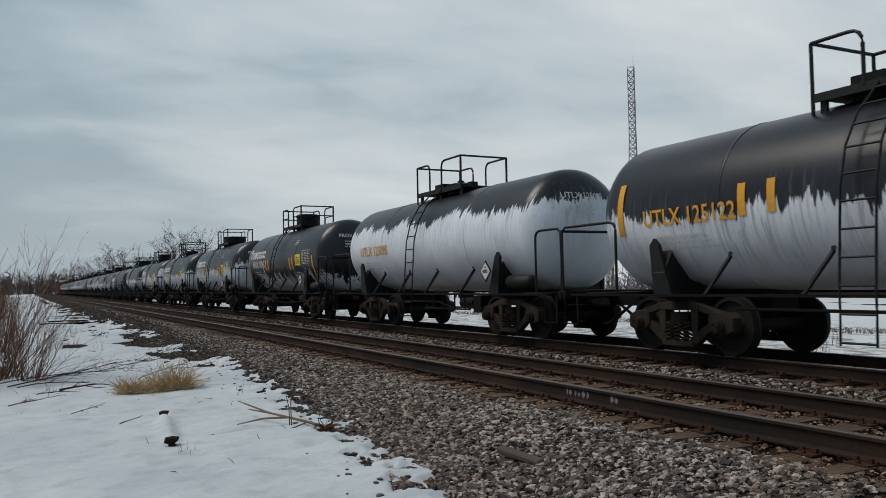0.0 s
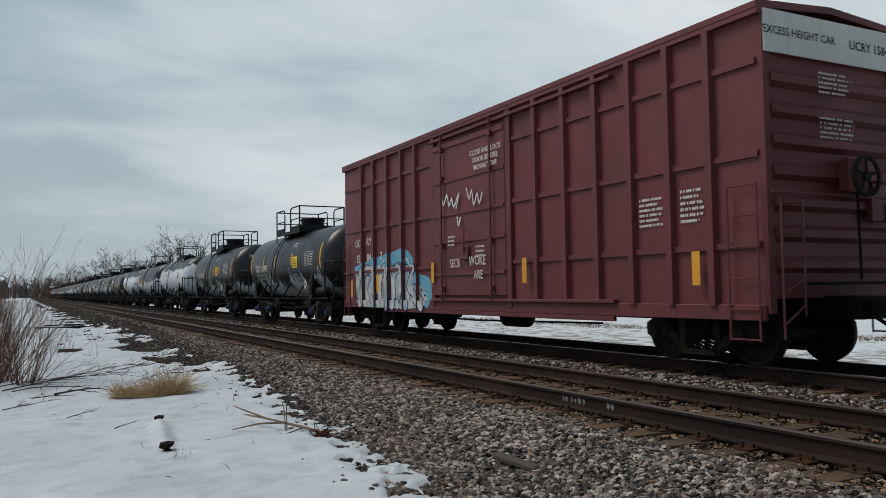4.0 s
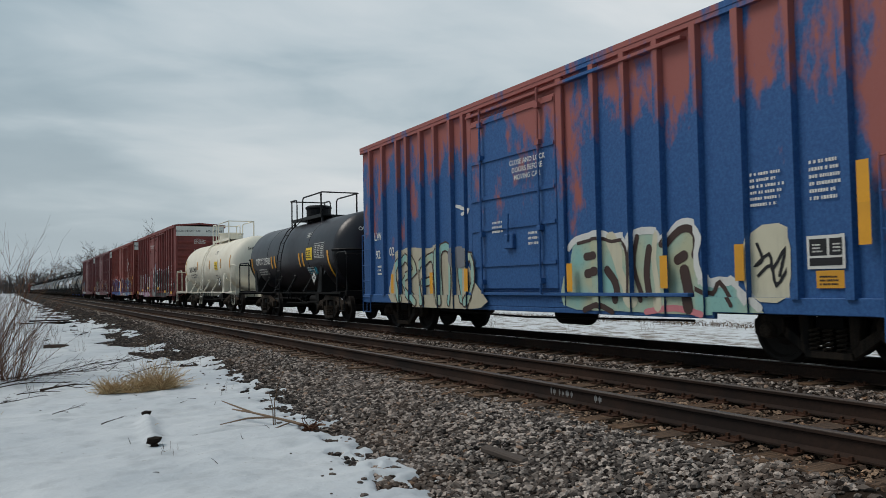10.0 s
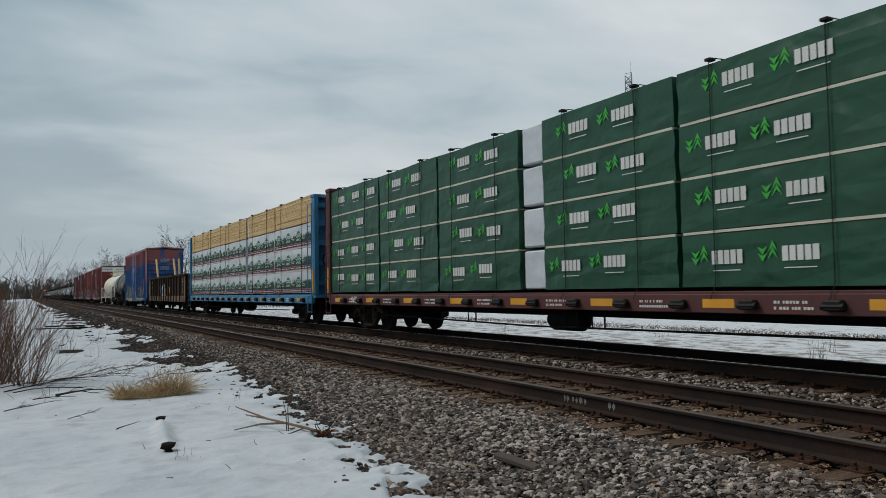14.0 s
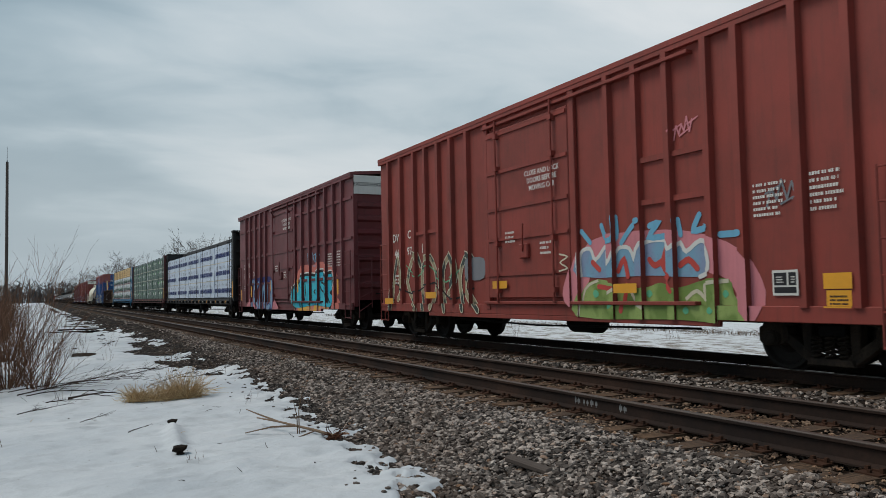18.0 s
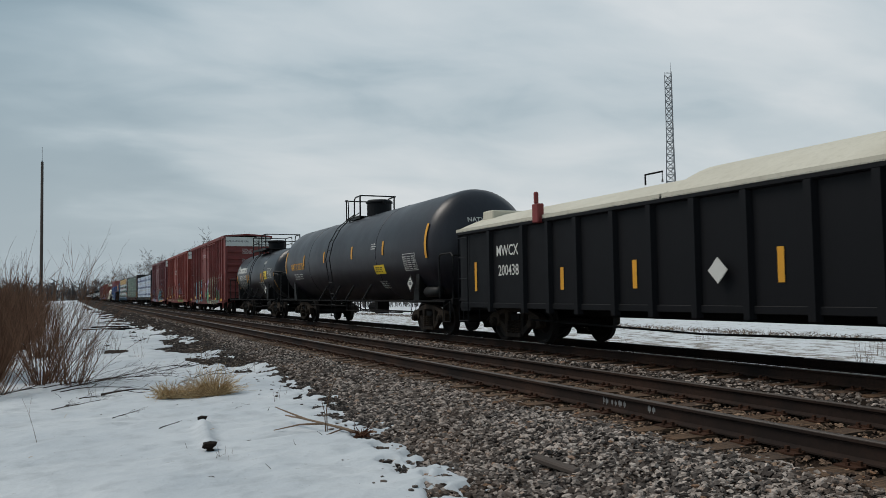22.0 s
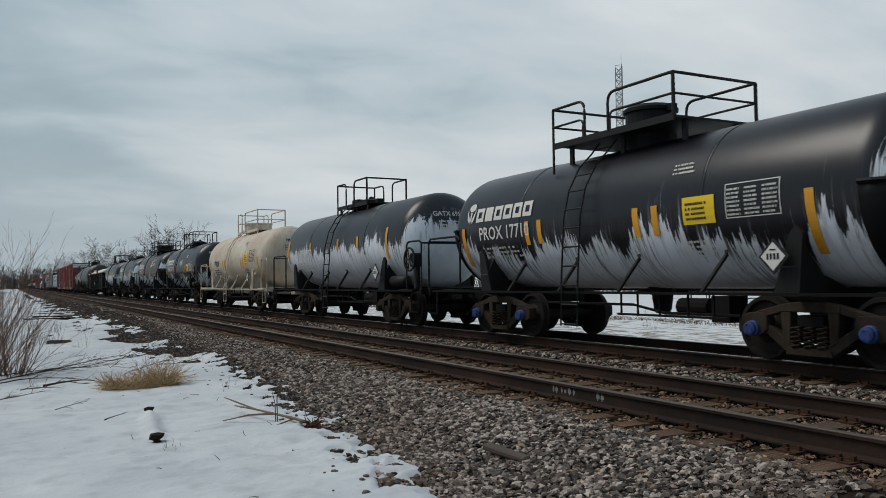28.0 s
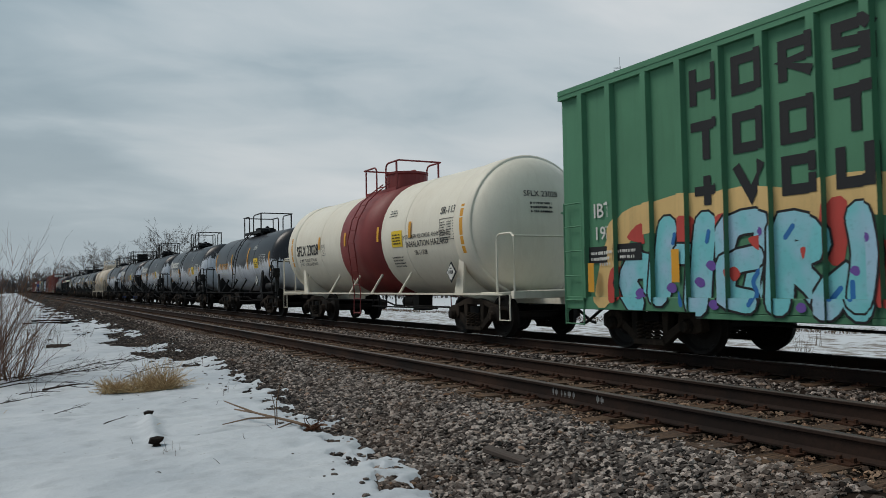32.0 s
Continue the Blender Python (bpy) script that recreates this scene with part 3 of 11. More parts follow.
def tank_car(S, style, mark="", number="", R=1.31, half=4.95, bulge=0.68, zc=2.31, colour="black_rail", dome="low", rail=2, logo=False, mark_col="white_mark",
             marks_y=(), sticker=None, blocks=True, big=1.0, caps="truck_steel", detail=2, label="", brake=False, frame_col="steel_dark", ladder_shift=0.0, band=None,
             truck_c=3.85, tag_end=True, logo_y=3.55, half_len=6.35, mark_y=3.3, band_y=0.0, tank_dy=0.22, plat_dy=0.0, lines=None, lines_right=None, shield=False, deck=None, toe=0.0, panel_dy=-1.0, jacket=False, placard_dy=0.12, tag=None, sticker_mat="sticker_yellow", sticker_w=0.32, stencils=()):
    car = thing("tank_car", XT, S, 0, label, "tank car", "cars of the freight train")
    TRAIN.append((car, S))
    tk = part("tank", cached(f"tank{R}{half}{bulge}{style}", lambda: tank_bm(R, half, bulge, 0)), style, car, smooth=True)
    tk.data.shade_smooth()
    tk.location = (0, tank_dy, zc)
    end = half_len
    # stub sills and end platforms
    for s in (1, -1):
        bm = boxes((-0.3, 0.3, s * (truck_c - 1.2) if s > 0 else -end, end if s > 0 else -(truck_c - 1.2), 0.72, 1.02), (-1.5, 1.5, s * (end - 0.95) - 0.3, s * (end - 0.95) + 0.3, 0.93, 0.99))
        box(bm, -1.5, 1.5, s * end - 0.06, s * end + 0.06, 0.86, 1.02)
        part("stub_sill", bevel(bm, 0.01), frame_col, car)
        # saddle over the truck
        mat_s = "black_rail" if style not in ("cream_tank", "tan_tank") else style
        for x in (1, -1):
            bm = prism(bmesh.new(), [(x * 0.35, 0.7), (x * 1.42, 0.92), (x * 1.44, 1.3), (x * 1.26, 1.66), (x * 1.2, 1.55), (x * 0.9, 1.2), (x * 0.35, 1.0)], s * truck_c - 0.12, s * truck_c + 0.12, "y")
            part("saddle", bm, mat_s, car)
            bm = prism(bmesh.new(), [(s * truck_c - s * 0.05 - 0.2, 0.97), (s * truck_c - s * 0.05 + 0.2, 0.97), (s * truck_c + s * 0.12 + 0.1, 1.75), (s * truck_c + s * 0.12, 1.86), (s * truck_c + s * 0.12 - 0.1, 1.75)], *sorted((x * 1.36, x * 1.43)))
            part("support_leg", bm, mat_s, car)
        truck(car, s * truck_c, caps)
        cp = part("coupler", cached("coupler", coupler_bm), "steel_dark", car)
        at(cp, 0, s * (end - 0.3), 0, 0, 0, 0 if s > 0 else 180)
    # side sill walkway
    bm = bmesh.new()
    for x in (1, -1):
        box(bm, x * 1.52 - 0.05, x * 1.52 + 0.05, -end + 0.3, end - 0.3, 0.93, 0.97)
    part("side_sill", bm, frame_col, car)
    # platform and rail on top
    top = zc + R
    if deck:
        yb, g1, g2, ya, fl, hr, px = deck
    elif frame_col != "steel_dark" or R > 1.4:
        yb, g1, g2, ya, fl, hr, px = 1.62, 0.86, 0.3, -1.95, top + 0.05, top + 0.93, 0.62
    else:
        yb, g1, g2, ya, fl, hr, px = 1.5, 0.72, 0.02, -1.05, 3.7, 4.45, 0.66
    bm = boxes((-px, px, ya, yb, fl - 0.04, fl), (-px - 0.03, -px, ya, yb, fl - 0.09, fl + 0.03), (px, px + 0.03, ya, yb, fl - 0.09, fl + 0.03))
    for y in (ya + 0.12, (ya + yb) / 2, yb - 0.12):
        for x in (1, -1):
            xi = min(px, 0.62)
            box(bm, *sorted((x * xi, x * (xi - 0.05))), y - 0.05, y + 0.05, zc + math.sqrt(R * R - xi * xi) - 0.03, fl - 0.03)
    plat = part("platform", bm, colour, car)
    plat.location.y = plat_dy
    over = 0.14 if rail == 1 and deck else 0.0
    for x in (1, -1):
        xo = x * (px + 0.02)
        zl = zc + math.sqrt(R * R - min(px, 0.9) ** 2)
        for y0, y1 in ((yb, g1), (ya, g2)):
            d = 1 if y0 > y1 else -1
            bm = tube(bmesh.new(), [(xo, y0, zl if d > 0 else fl), (xo, y0, hr)], 0.032 if d < 0 else 0.027, 6)
            tube(bm, [(xo, y0 + d * over, hr), (xo, y1 + d * 0.2, hr)] + arc_pts((xo, y1 + d * 0.2, hr), (xo, y1, hr - 0.2), (xo, y1, hr), 4)[1:] + [(xo, y1, fl)], 0.027, 6)
            part("handrail", bm, colour, plat)
            if rail > 1:
                zm = fl + (hr - fl) * 0.5
                part("mid_rail", tube(bmesh.new(), [(xo, y0, zm), (xo, y1 + d * 0.16, zm)] + arc_pts((xo, y1 + d * 0.16, zm), (xo, y1 + d * 0.05, zm - 0.12), (xo, y1 + d * 0.05, zm), 3)[1:] + [(xo, y1 + d * 0.05, fl)], 0.022, 6), colour, plat)
                if toe:
                    part("toe_board", boxes((xo - 0.008, xo + 0.008, *sorted((y0, y1 + d * 0.05)), fl - 0.04, fl + toe)), colour, plat)
    for y in (ya - over, yb + over):
        part("cross_rail", tube(bmesh.new(), [(-px - 0.02, y, hr), (px + 0.02, y, hr)], 0.026, 6), colour, plat)
        if rail > 1:
            part("cross_rail", tube(bmesh.new(), [(-px - 0.02, y, fl + (hr - fl) * 0.5), (px + 0.02, y, fl + (hr - fl) * 0.5)], 0.022, 5), colour, plat)
            if toe and y < 0:
                part("toe_board", boxes((-px, px, y - 0.008, y + 0.008, fl - 0.04, fl + toe)), colour, plat)
    # manway or valve housing
    bm = bmesh.new()
    if dome == "tall":
        lathe(bm, [(top - 0.2, 0.46), (top + 0.42, 0.46), (top + 0.44, 0.5), (top + 0.5, 0.5), (top + 0.56, 0.42), (top + 0.58, 0.0)], 24, "z")
        box(bm, -0.06, 0.06, -0.62, -0.44, top + 0.4, top + 0.52)
    elif dome == "wide":
        lathe(bm, [(top - 0.2, 0.62), (top + 0.36, 0.6), (top + 0.38, 0.64), (top + 0.44, 0.64), (top + 0.48, 0.0)], 24, "z")
    else:
        lathe(bm, [(top - 0.2, 0.34), (top + 0.1, 0.34), (top + 0.12, 0.4), (top + 0.2, 0.4), (top + 0.26, 0.2), (top + 0.27, 0.0)], 18, "z")
        box(bm, -0.28, 0.28, 0.5, 1.0, top - 0.1, top + 0.3)
        box(bm, -0.1, 0.1, -0.75, -0.55, top - 0.1, top + 0.22)
        lathe(bm, [(top, 0.09), (top + 0.32, 0.09), (top + 0.36, 0.0)], 10, "z")
    for v in bm.verts:
        v.co.y += 0.2 + plat_dy
        v.co.z += max(fl - top - 0.05, 0.0) if v.co.z > top else 0.0
    part("manway", bm, "tank_red" if band else style if style in ("cream_tank", "tan_tank") else "black_paint", car)
    if band:
        bm = lathe(bmesh.new(), [(-band, R + 0.012), (band, R + 0.012)], 48, "y")
        part("painted_band", bm, "tank_red", car, "dark red band round the tank", smooth=True).location = (0, band_y, zc)
    if detail < 1:
        return car
    # ladder, bent over the tank's side
    for x in ((-1, 1) if detail > 1 else (-1,)):
        def side(y):
            low = [(x * 1.62, y, 0.35), (x * 1.60, y, 1.0), (x * (R + 0.2), y, zc)]
            return low + [(x * (R + 0.16) * math.cos(a), y, zc + (R + 0.16) * math.sin(a)) for a in (0.35, 0.7, 0.95)] + [(x * 0.64, y, zc + R + 0.12)]
        ladder(car, side(ladder_shift + 0.52), side(ladder_shift + 0.04), [0.01 + 0.094 * k for k in range(11)], colour)
    ecol = frame_col if frame_col in ("cream_tank", "tan_tank") else colour
    # end hand rails
    for s in (1, -1):
        bm = bmesh.new()
        ye = s * (end + 0.05)
        yi = s * (truck_c + (1.0 if s > 0 else 1.7))
        for x in (1, -1):
            xo = x * 1.48
            tube(bm, [(xo, yi, 0.97), (xo, yi, 2.05)] + arc_pts((xo, yi, 2.05), (xo, yi + s * 0.2, 2.2), (xo, yi, 2.2), 4)[1:] + [(xo, ye - s * 0.1, 2.2), (xo, ye, 2.12), (xo, ye, 1.0)], 0.026, 6)
        tube(bm, [(-1.48, ye, 2.14), (1.48, ye, 2.14)], 0.026, 6)
        part("end_handrail", bm, ecol, car)
        for x in (1, -1):
            xo = x * 1.53
            y0 = s * (end - 0.25)
            part("sill_step", tube(bmesh.new(), [(xo, y0 - 0.2, 0.95), (xo, y0 - 0.2, 0.42), (xo, y0 + 0.2, 0.42), (xo, y0 + 0.2, 0.95)], 0.018, 5), ecol, car)
    # brake gear, pipes and braces below the tank
    bm = bmesh.new()
    lathe(bm, [(-0.32, 0.14), (0.32, 0.14)], 12, "y")
    for v in bm.verts:
        v.co += Vector((-0.75, -1.55, 0.72))
    box(bm, -0.95, -0.55, -2.4, -2.05, 0.5, 0.9)
    tube(bm, [(-1.1, -truck_c + 1.1, 0.62), (-1.1, -1.2, 0.62), (-1.05, -0.4, 0.74), (-1.05, truck_c - 1.2, 0.74)], 0.025, 5)
    tube(bm, [(-1.48, -truck_c + 1.0, 0.6), (-1.48, -0.5, 0.6)], 0.02, 5)
    for y in (-2.6, -2.1, -1.5, -1.0, -0.6):
        tube(bm, [(-1.48, y, 0.95), (-1.48, y, 0.58)], 0.02, 5)
    part("brake_rigging", bm, "steel_dark", car)
    for y in (-2.6, -0.75, 0.9, 2.6):
        bm = bmesh.new()
        tube(bm, [(-1.5, y + 0.22, 0.96), (-1.24, y - 0.05, 1.52), (-1.3, y - 0.1, 1.56)], 0.035, 6)
        part("brace", bm, ecol, car)
    # bottom outlet
    bm = lathe(bmesh.new(), [(0.55, 0.12), (0.62, 0.16), (0.9, 0.2), (1.1, 0.3)], 12, "z")
    part("outlet", bm, "steel_dark", car)
    # weld seams
    for y in (-half * 0.5, half * 0.5):
        part("seam", lathe(bmesh.new(), [(y - 0.03, R + 0.004), (y, R + 0.009), (y + 0.03, R + 0.004)], 48, "y"), style, car, smooth=True).location = (0, tank_dy, zc)
    if jacket:
        # steel jacket collars bolted round both ends
        for s in (1, -1):
            ring = lathe(bmesh.new(), [(s * (half - 0.62), R), (s * (half - 0.6), R + 0.03), (s * (half + 0.12), R + 0.03), (s * (half + 0.14), R)], 48, "y")
            cl = part("jacket_collar", ring, style, car, "cream bolted steel collar round the tank", smooth=True)
            cl.location = (0, tank_dy, zc)
        part("plate_mark", wrap_bm(*join(frame_shape(0.29, 0.34, 0.014), shift(letters("PLATE", 0.05, 0.004), 0, 0.245), shift(letters("C", 0.125, 0.007), 0, 0.06)), 3.15, -0.3, R, zc), "dark_mark", car)
    # placards
    for y in (-truck_c + placard_dy,):
        bm = bmesh.new()
        prism(bm, [(y - 0.24, 1.45), (y, 1.21), (y + 0.24, 1.45), (y, 1.69)], -1.575, -1.56)
        p = part("placard", bm, "dark_mark", car, "diamond hazard placard")
        bm = bmesh.new()
        prism(bm, [(y - 0.19, 1.45), (y, 1.26), (y + 0.19, 1.45), (y, 1.64)], -1.585, -1.578)
        part("placard_face", bm, "white_mark", p)
        part("placard_number", flat_bm(*join(*[quad(-0.1 + 0.055 * k, -0.065 + 0.055 * k, -0.04, 0.04) for k in range(4)], quad(-0.05, 0.05, 0.08, 0.1)), y, 1.45, -1.589), "dark_mark", p)
    # air reservoir
    if frame_col == "steel_dark" and not shield:
        bm = lathe(bmesh.new(), [(-0.46, 0.0), (-0.46, 0.08), (-0.4, 0.15), (0.4, 0.15), (0.46, 0.08), (0.46, 0.0)], 14, "y")
        part("air_reservoir", bm, ecol, car, smooth=True).location = (-1.22, -truck_c - 0.75, 1.2)
    if shield:
        # half-round steel shield bolted over the lower half of each head
        for s in (1, -1):
            bm = bmesh.new()
            prof = [(s * (half + 0.06 + (bulge + 0.05) * math.cos(a)), (R + 0.03) * math.sin(a)) for a in [math.pi / 2 * k / 8 for k in range(9)]]
            lathe(bm, [(p, max(r, 0.001)) for p, r in prof], 24, "y", math.pi, 2 * math.pi)
            bmesh.ops.solidify(bm, geom=bm.faces[:], thickness=0.014)
            sh = part("head_shield", bm, "black_paint", car, "black half-round shield over the tank end", smooth=True)
            sh.location = (0, tank_dy, zc + 0.02)
            flange = tube(bmesh.new(), [(-(R + 0.03) * math.cos(a), s * (half + 0.06 + (bulge + 0.05) * math.sin(a)), 0.0) for a in [math.pi * k / 14 for k in range(15)]], 0.035, 5)
            part("flange", flange, "black_paint", sh)
    if brake:
        bm = bmesh.new()
        lathe(bm, [(-0.02, 0.31), (0.02, 0.31), (0.02, 0.27), (-0.02, 0.27), (-0.02, 0.31)], 20, "x")
        for k in range(5):
            a = k * 2 * math.pi / 5
            tube(bm, [(0, 0, 0), (0.0, 0.29 * math.cos(a), 0.29 * math.sin(a))], 0.018, 4)
        part("brake_wheel", bm, colour, car).location = (-1.6, -end + 0.39, 1.74)
        part("brake_housing", boxes((-1.46, -1.32, -end + 0.3, -end + 0.46, 0.98, 1.75), (-1.54, -1.3, -end + 0.26, -end + 0.52, 1.55, 1.9), bev=0.03), colour, car)
    # markings
    def put(shape, y, v, m, name="lettering", label=""):
        return part(name, wrap_bm(*shape, y, v, R, zc, 0.03 if band and name == "reflector_strip" else 0.012), m, car, label)
    for y, v0, v1 in marks_y:
        put(quad(-0.07, 0.07, v0, v1), y, 0, "yellow_mark", "reflector_strip")
    if mark:
        put(letters(mark + " " + number, 0.27 * big, 0.014, 0.92), mark_y, -0.24, mark_col)
        tint = mark_col if mark_col == "dark_mark" else "white_mark"
        if lines:
            put(letters(lines, 0.095, 0.008), mark_y + 0.05, -0.45, tint, "load_limits")
        else:
            put(bars(1.4, 0.3, 3, S, 0.55), mark_y + 0.05, -0.66, tint, "small_print")
        if lines_right:
            put(letters(lines_right, 0.085, 0.006), -1.6, -0.5, tint, "coating_note")
        if tag_end:
            vs, fs = letters(mark + " " + number, 0.125, 0.012)
            more = shift(bars(0.62, 0.28, 3, S + 2), 0, -0.36)
            vs, fs = join((vs, fs), more)
            bm = bmesh.new()
            bv = [bm.verts.new((u - 0.1, 0, zc + 0.62 + v)) for u, v in vs]
            for f in fs:
                bm.faces.new([bv[i] for i in f])
            for v in bm.verts:
                q = max(1 - (v.co.x ** 2 + (v.co.z - zc) ** 2) / R ** 2, 0.0)
                v.co.y = tank_dy - half - bulge * math.sqrt(q) - 0.015
            part("end_lettering", bm, "white_mark" if mark_col != "dark_mark" else mark_col, car)
    for text, y, v, size in stencils:
        put(letters(text, size, 0.008), y, v, mark_col, "stencil")
    if logo:
        # the owner's blocky name, as plain shapes
        out = []
        for k in range(6):
            u = -0.9 + k * 0.37
            out.append(shift(frame_shape(0.31, 0.31, 0.085), u, 0) if k != 1 else quad(u - 0.15, u + 0.15, 0, 0.31))
        put(join(*out), logo_y - 0.2, 0.16, "white_mark", "owner_mark")
        fig = join(quad(-0.03, 0.03, -0.02, 0.18), ([(0.14 * math.cos(a), 0.3 + 0.1 * math.sin(a)) for a in [k * math.pi / 5 for k in range(10)]], [tuple(range(10))]),
                   ([(-0.2, 0.3), (-0.14, 0.02), (-0.04, -0.08), (-0.05, 0.04), (-0.12, 0.14)], [(0, 1, 2, 3, 4)]), ([(0.2, 0.3), (0.12, 0.14), (0.05, 0.04), (0.04, -0.08), (0.14, 0.02)], [(0, 1, 2, 3, 4)]))
        put(fig, logo_y + 1.1, 0.22, "white_mark", "owner_emblem")
    if tag:
        y, v, w, hgt, m = tag
        rnd = random.Random(int(-S * 10))
        pts = [(w / 2 - w * k / 9 + rnd.uniform(-0.03, 0.03), hgt * (rnd.uniform(0.6, 1.0) if k % 2 else rnd.uniform(0.0, 0.35))) for k in range(10)]
        sh = [stroke(a, b, 0.035, 0.03) for a, b in zip(pts, pts[1:])] + [stroke(p, (p[0] + 0.13, p[1] - 0.1), 0.03, 0.02) for p in pts[1::2]]
        put(join(*sh), y, v, m, "sprayed_tag", "scrawled spray-paint tag")
    if sticker is not None:
        y, v = sticker
        st = put(quad(-sticker_w, sticker_w, -0.2, 0.22 if sticker_w < 0.4 else 0.1), y, v, sticker_mat, "warning_sticker", "yellow sticker with unreadable print" if sticker_mat == "sticker_yellow" else "faded tan sticker")
        part("sticker_print", wrap_bm(*bars(sticker_w * 1.6, 0.3 if sticker_w < 0.4 else 0.2, 4 if sticker_w < 0.4 else 3, S + 1), y, v - 0.13, R, zc, 0.018), "dark_mark" if sticker_mat == "sticker_yellow" else "white_mark", st)
        if blocks:
            b = put(frame_shape(0.95, 0.5, 0.015), y + panel_dy, v - 0.16, "white_mark" if mark_col != "dark_mark" else mark_col, "test_panel", "stencilled test panel")
            part("panel_print", wrap_bm(*join(*[shift(bars(0.26, 0.42, 7, S + k), -0.31 + 0.31 * k, 0.04) for k in range(3)]), y + panel_dy, v - 0.16, R, zc), "white_mark" if mark_col != "dark_mark" else mark_col, b)
        tint = mark_col if mark_col == "dark_mark" else "white_mark"
        put(bars(0.5, 0.22, 3, S + 9), y + 0.35, v + 0.62, tint, "small_print")
        if not lines_right and v < 0.3:
            put(bars(0.7, 0.34, 4, S + 5), y + 0.1, v - 0.75, tint, "small_print")
    return car


# ---- box cars ----


def box_car(S, colour, L=16.2, rows=(), ribs=(), door=(0.2, 3.6), hi=5.02, lo=0.80, label="", horiz=(), mark=(), white_end=True, extra=None, marks=(), roof=None):
    car = thing("box_car", XT, S - L / 2, 0, label, "box car", "cars of the freight train")
    TRAIN.append((car, S - L / 2))
    h, W = L / 2, 1.47
    for s in (-1, 1):
        part("side_wall", boxes((*sorted((s * W, s * (W - 0.05))), -h, h, lo, hi - 0.022)), colour, car)
    part("floor", boxes((-W + 0.05, W - 0.05, -h + 0.17, h - 0.17, lo + 0.2, lo + 0.28)), "steel_dark", car)
    # low gabled roof, its edge standing over the posts
    bm = bmesh.new()
    prism(bm, [(-W - 0.1, hi - 0.02), (-W - 0.1, hi + 0.07), (-W + 0.1, hi + 0.1), (0, hi + 0.2), (W - 0.1, hi + 0.1), (W + 0.1, hi + 0.07), (W + 0.1, hi - 0.02), (0, hi + 0.1)], -h, h, "y")
    part("roof", bm, roof or colour, car)
    for s in (-1, 1):
        part("eave", boxes((s * W - 0.05 if s > 0 else -W - 0.09, W + 0.09 if s > 0 else -W + 0.05, -h - 0.01, h + 0.01, hi - 0.1, hi - 0.021)), colour, car)
        part("side_sill", boxes((s * 1.49 - 0.04, s * 1.49 + 0.04, -h + 0.05, h - 0.05, lo - 0.1, lo + 0.12), (s * 1.49 - 0.038, s * 1.49 + 0.038, -h + 3.2, h - 3.2, lo - 0.19, lo - 0.1), bev=0.01), colour, car)
    # side posts, each of its own
    y0, y1 = door
    for s in (-1, 1):
        for y in ribs:
            key = f"rib{colour}{hi}{lo}"
            r = part("side_post", cached(key, lambda: prism(bmesh.new(), [(-0.1, -0.06), (-0.1, 0.06), (0, 0.08), (0, -0.08)], lo + 0.1, hi - 0.09, "z")), colour, car)
            at(r, s * W, y, 0, 0, 0, 0 if s < 0 else 180)
        for z, ya, yb in horiz:
            x0, x1 = (s * W - 0.045, s * W) if s < 0 else (s * W, s * W + 0.045)
            part("belt_rail", boxes((x0, x1, ya, yb, z - 0.045, z + 0.045)), colour, car)
    # door
    for s in (-1, 1):
        xo = s * (W + 0.02)
        x0, x1 = sorted((xo, xo + s * 0.07))
        d = part("door", boxes((x0, x1, y0, y1, lo + 0.25, hi - 0.35), bev=0.015), colour, car)
        for z in (lo + 0.75, lo + 1.5, lo + 2.15, lo + 2.95, hi - 0.45):
            x2, x3 = sorted((xo + s * 0.07, xo + s * 0.10))
            part("door_rib", boxes((x2, x3, y0 + 0.02, y1 - 0.02, z - 0.035, z + 0.035)), colour, d)
        for y in (y0 + (y1 - y0) * 0.15, y0 + (y1 - y0) * 0.84):
            b2 = bmesh.new()
            tube(b2, [(xo + s * 0.14, y, lo + 0.15), (xo + s * 0.14, y, hi - 0.15)], 0.025, 6)
            for z in (lo + 0.4, lo + 1.4, hi - 1.2, hi - 0.5):
                box(b2, *sorted((xo + s * 0.06, xo + s * 0.17)), y - 0.06, y + 0.06, z - 0.05, z + 0.05)
            part("lock_rod", b2, colour, d)
        b2 = boxes((*sorted((xo + s * 0.05, xo + s * 0.15)), (y0 + y1) / 2 - 0.16, (y0 + y1) / 2 + 0.16, lo + 1.05, lo + 1.35), bev=0.02)
        tube(b2, [(xo + s * 0.16, (y0 + y1) / 2, lo + 1.2), (xo + s * 0.2, (y0 + y1) / 2 - 0.1, lo + 1.75)], 0.02, 5)
        part("door_handle", b2, colour, d)
        span = y1 - y0
        for z in (lo + 0.15, hi - 0.22):
            x2, x3 = sorted((s * W, s * (W + 0.13)))
            part("door_track", boxes((x2, x3, y0 - span * 1.05, y1 + 0.15, z - 0.03, z + 0.03), bev=0.008), colour, car)
        for y in (y0 - 0.1, y1 + 0.1):
            x2, x3 = sorted((s * W, s * (W + 0.08)))
            part("door_post", boxes((x2, x3, y - 0.09, y + 0.09, lo, hi - 0.1), bev=0.01), colour, car)
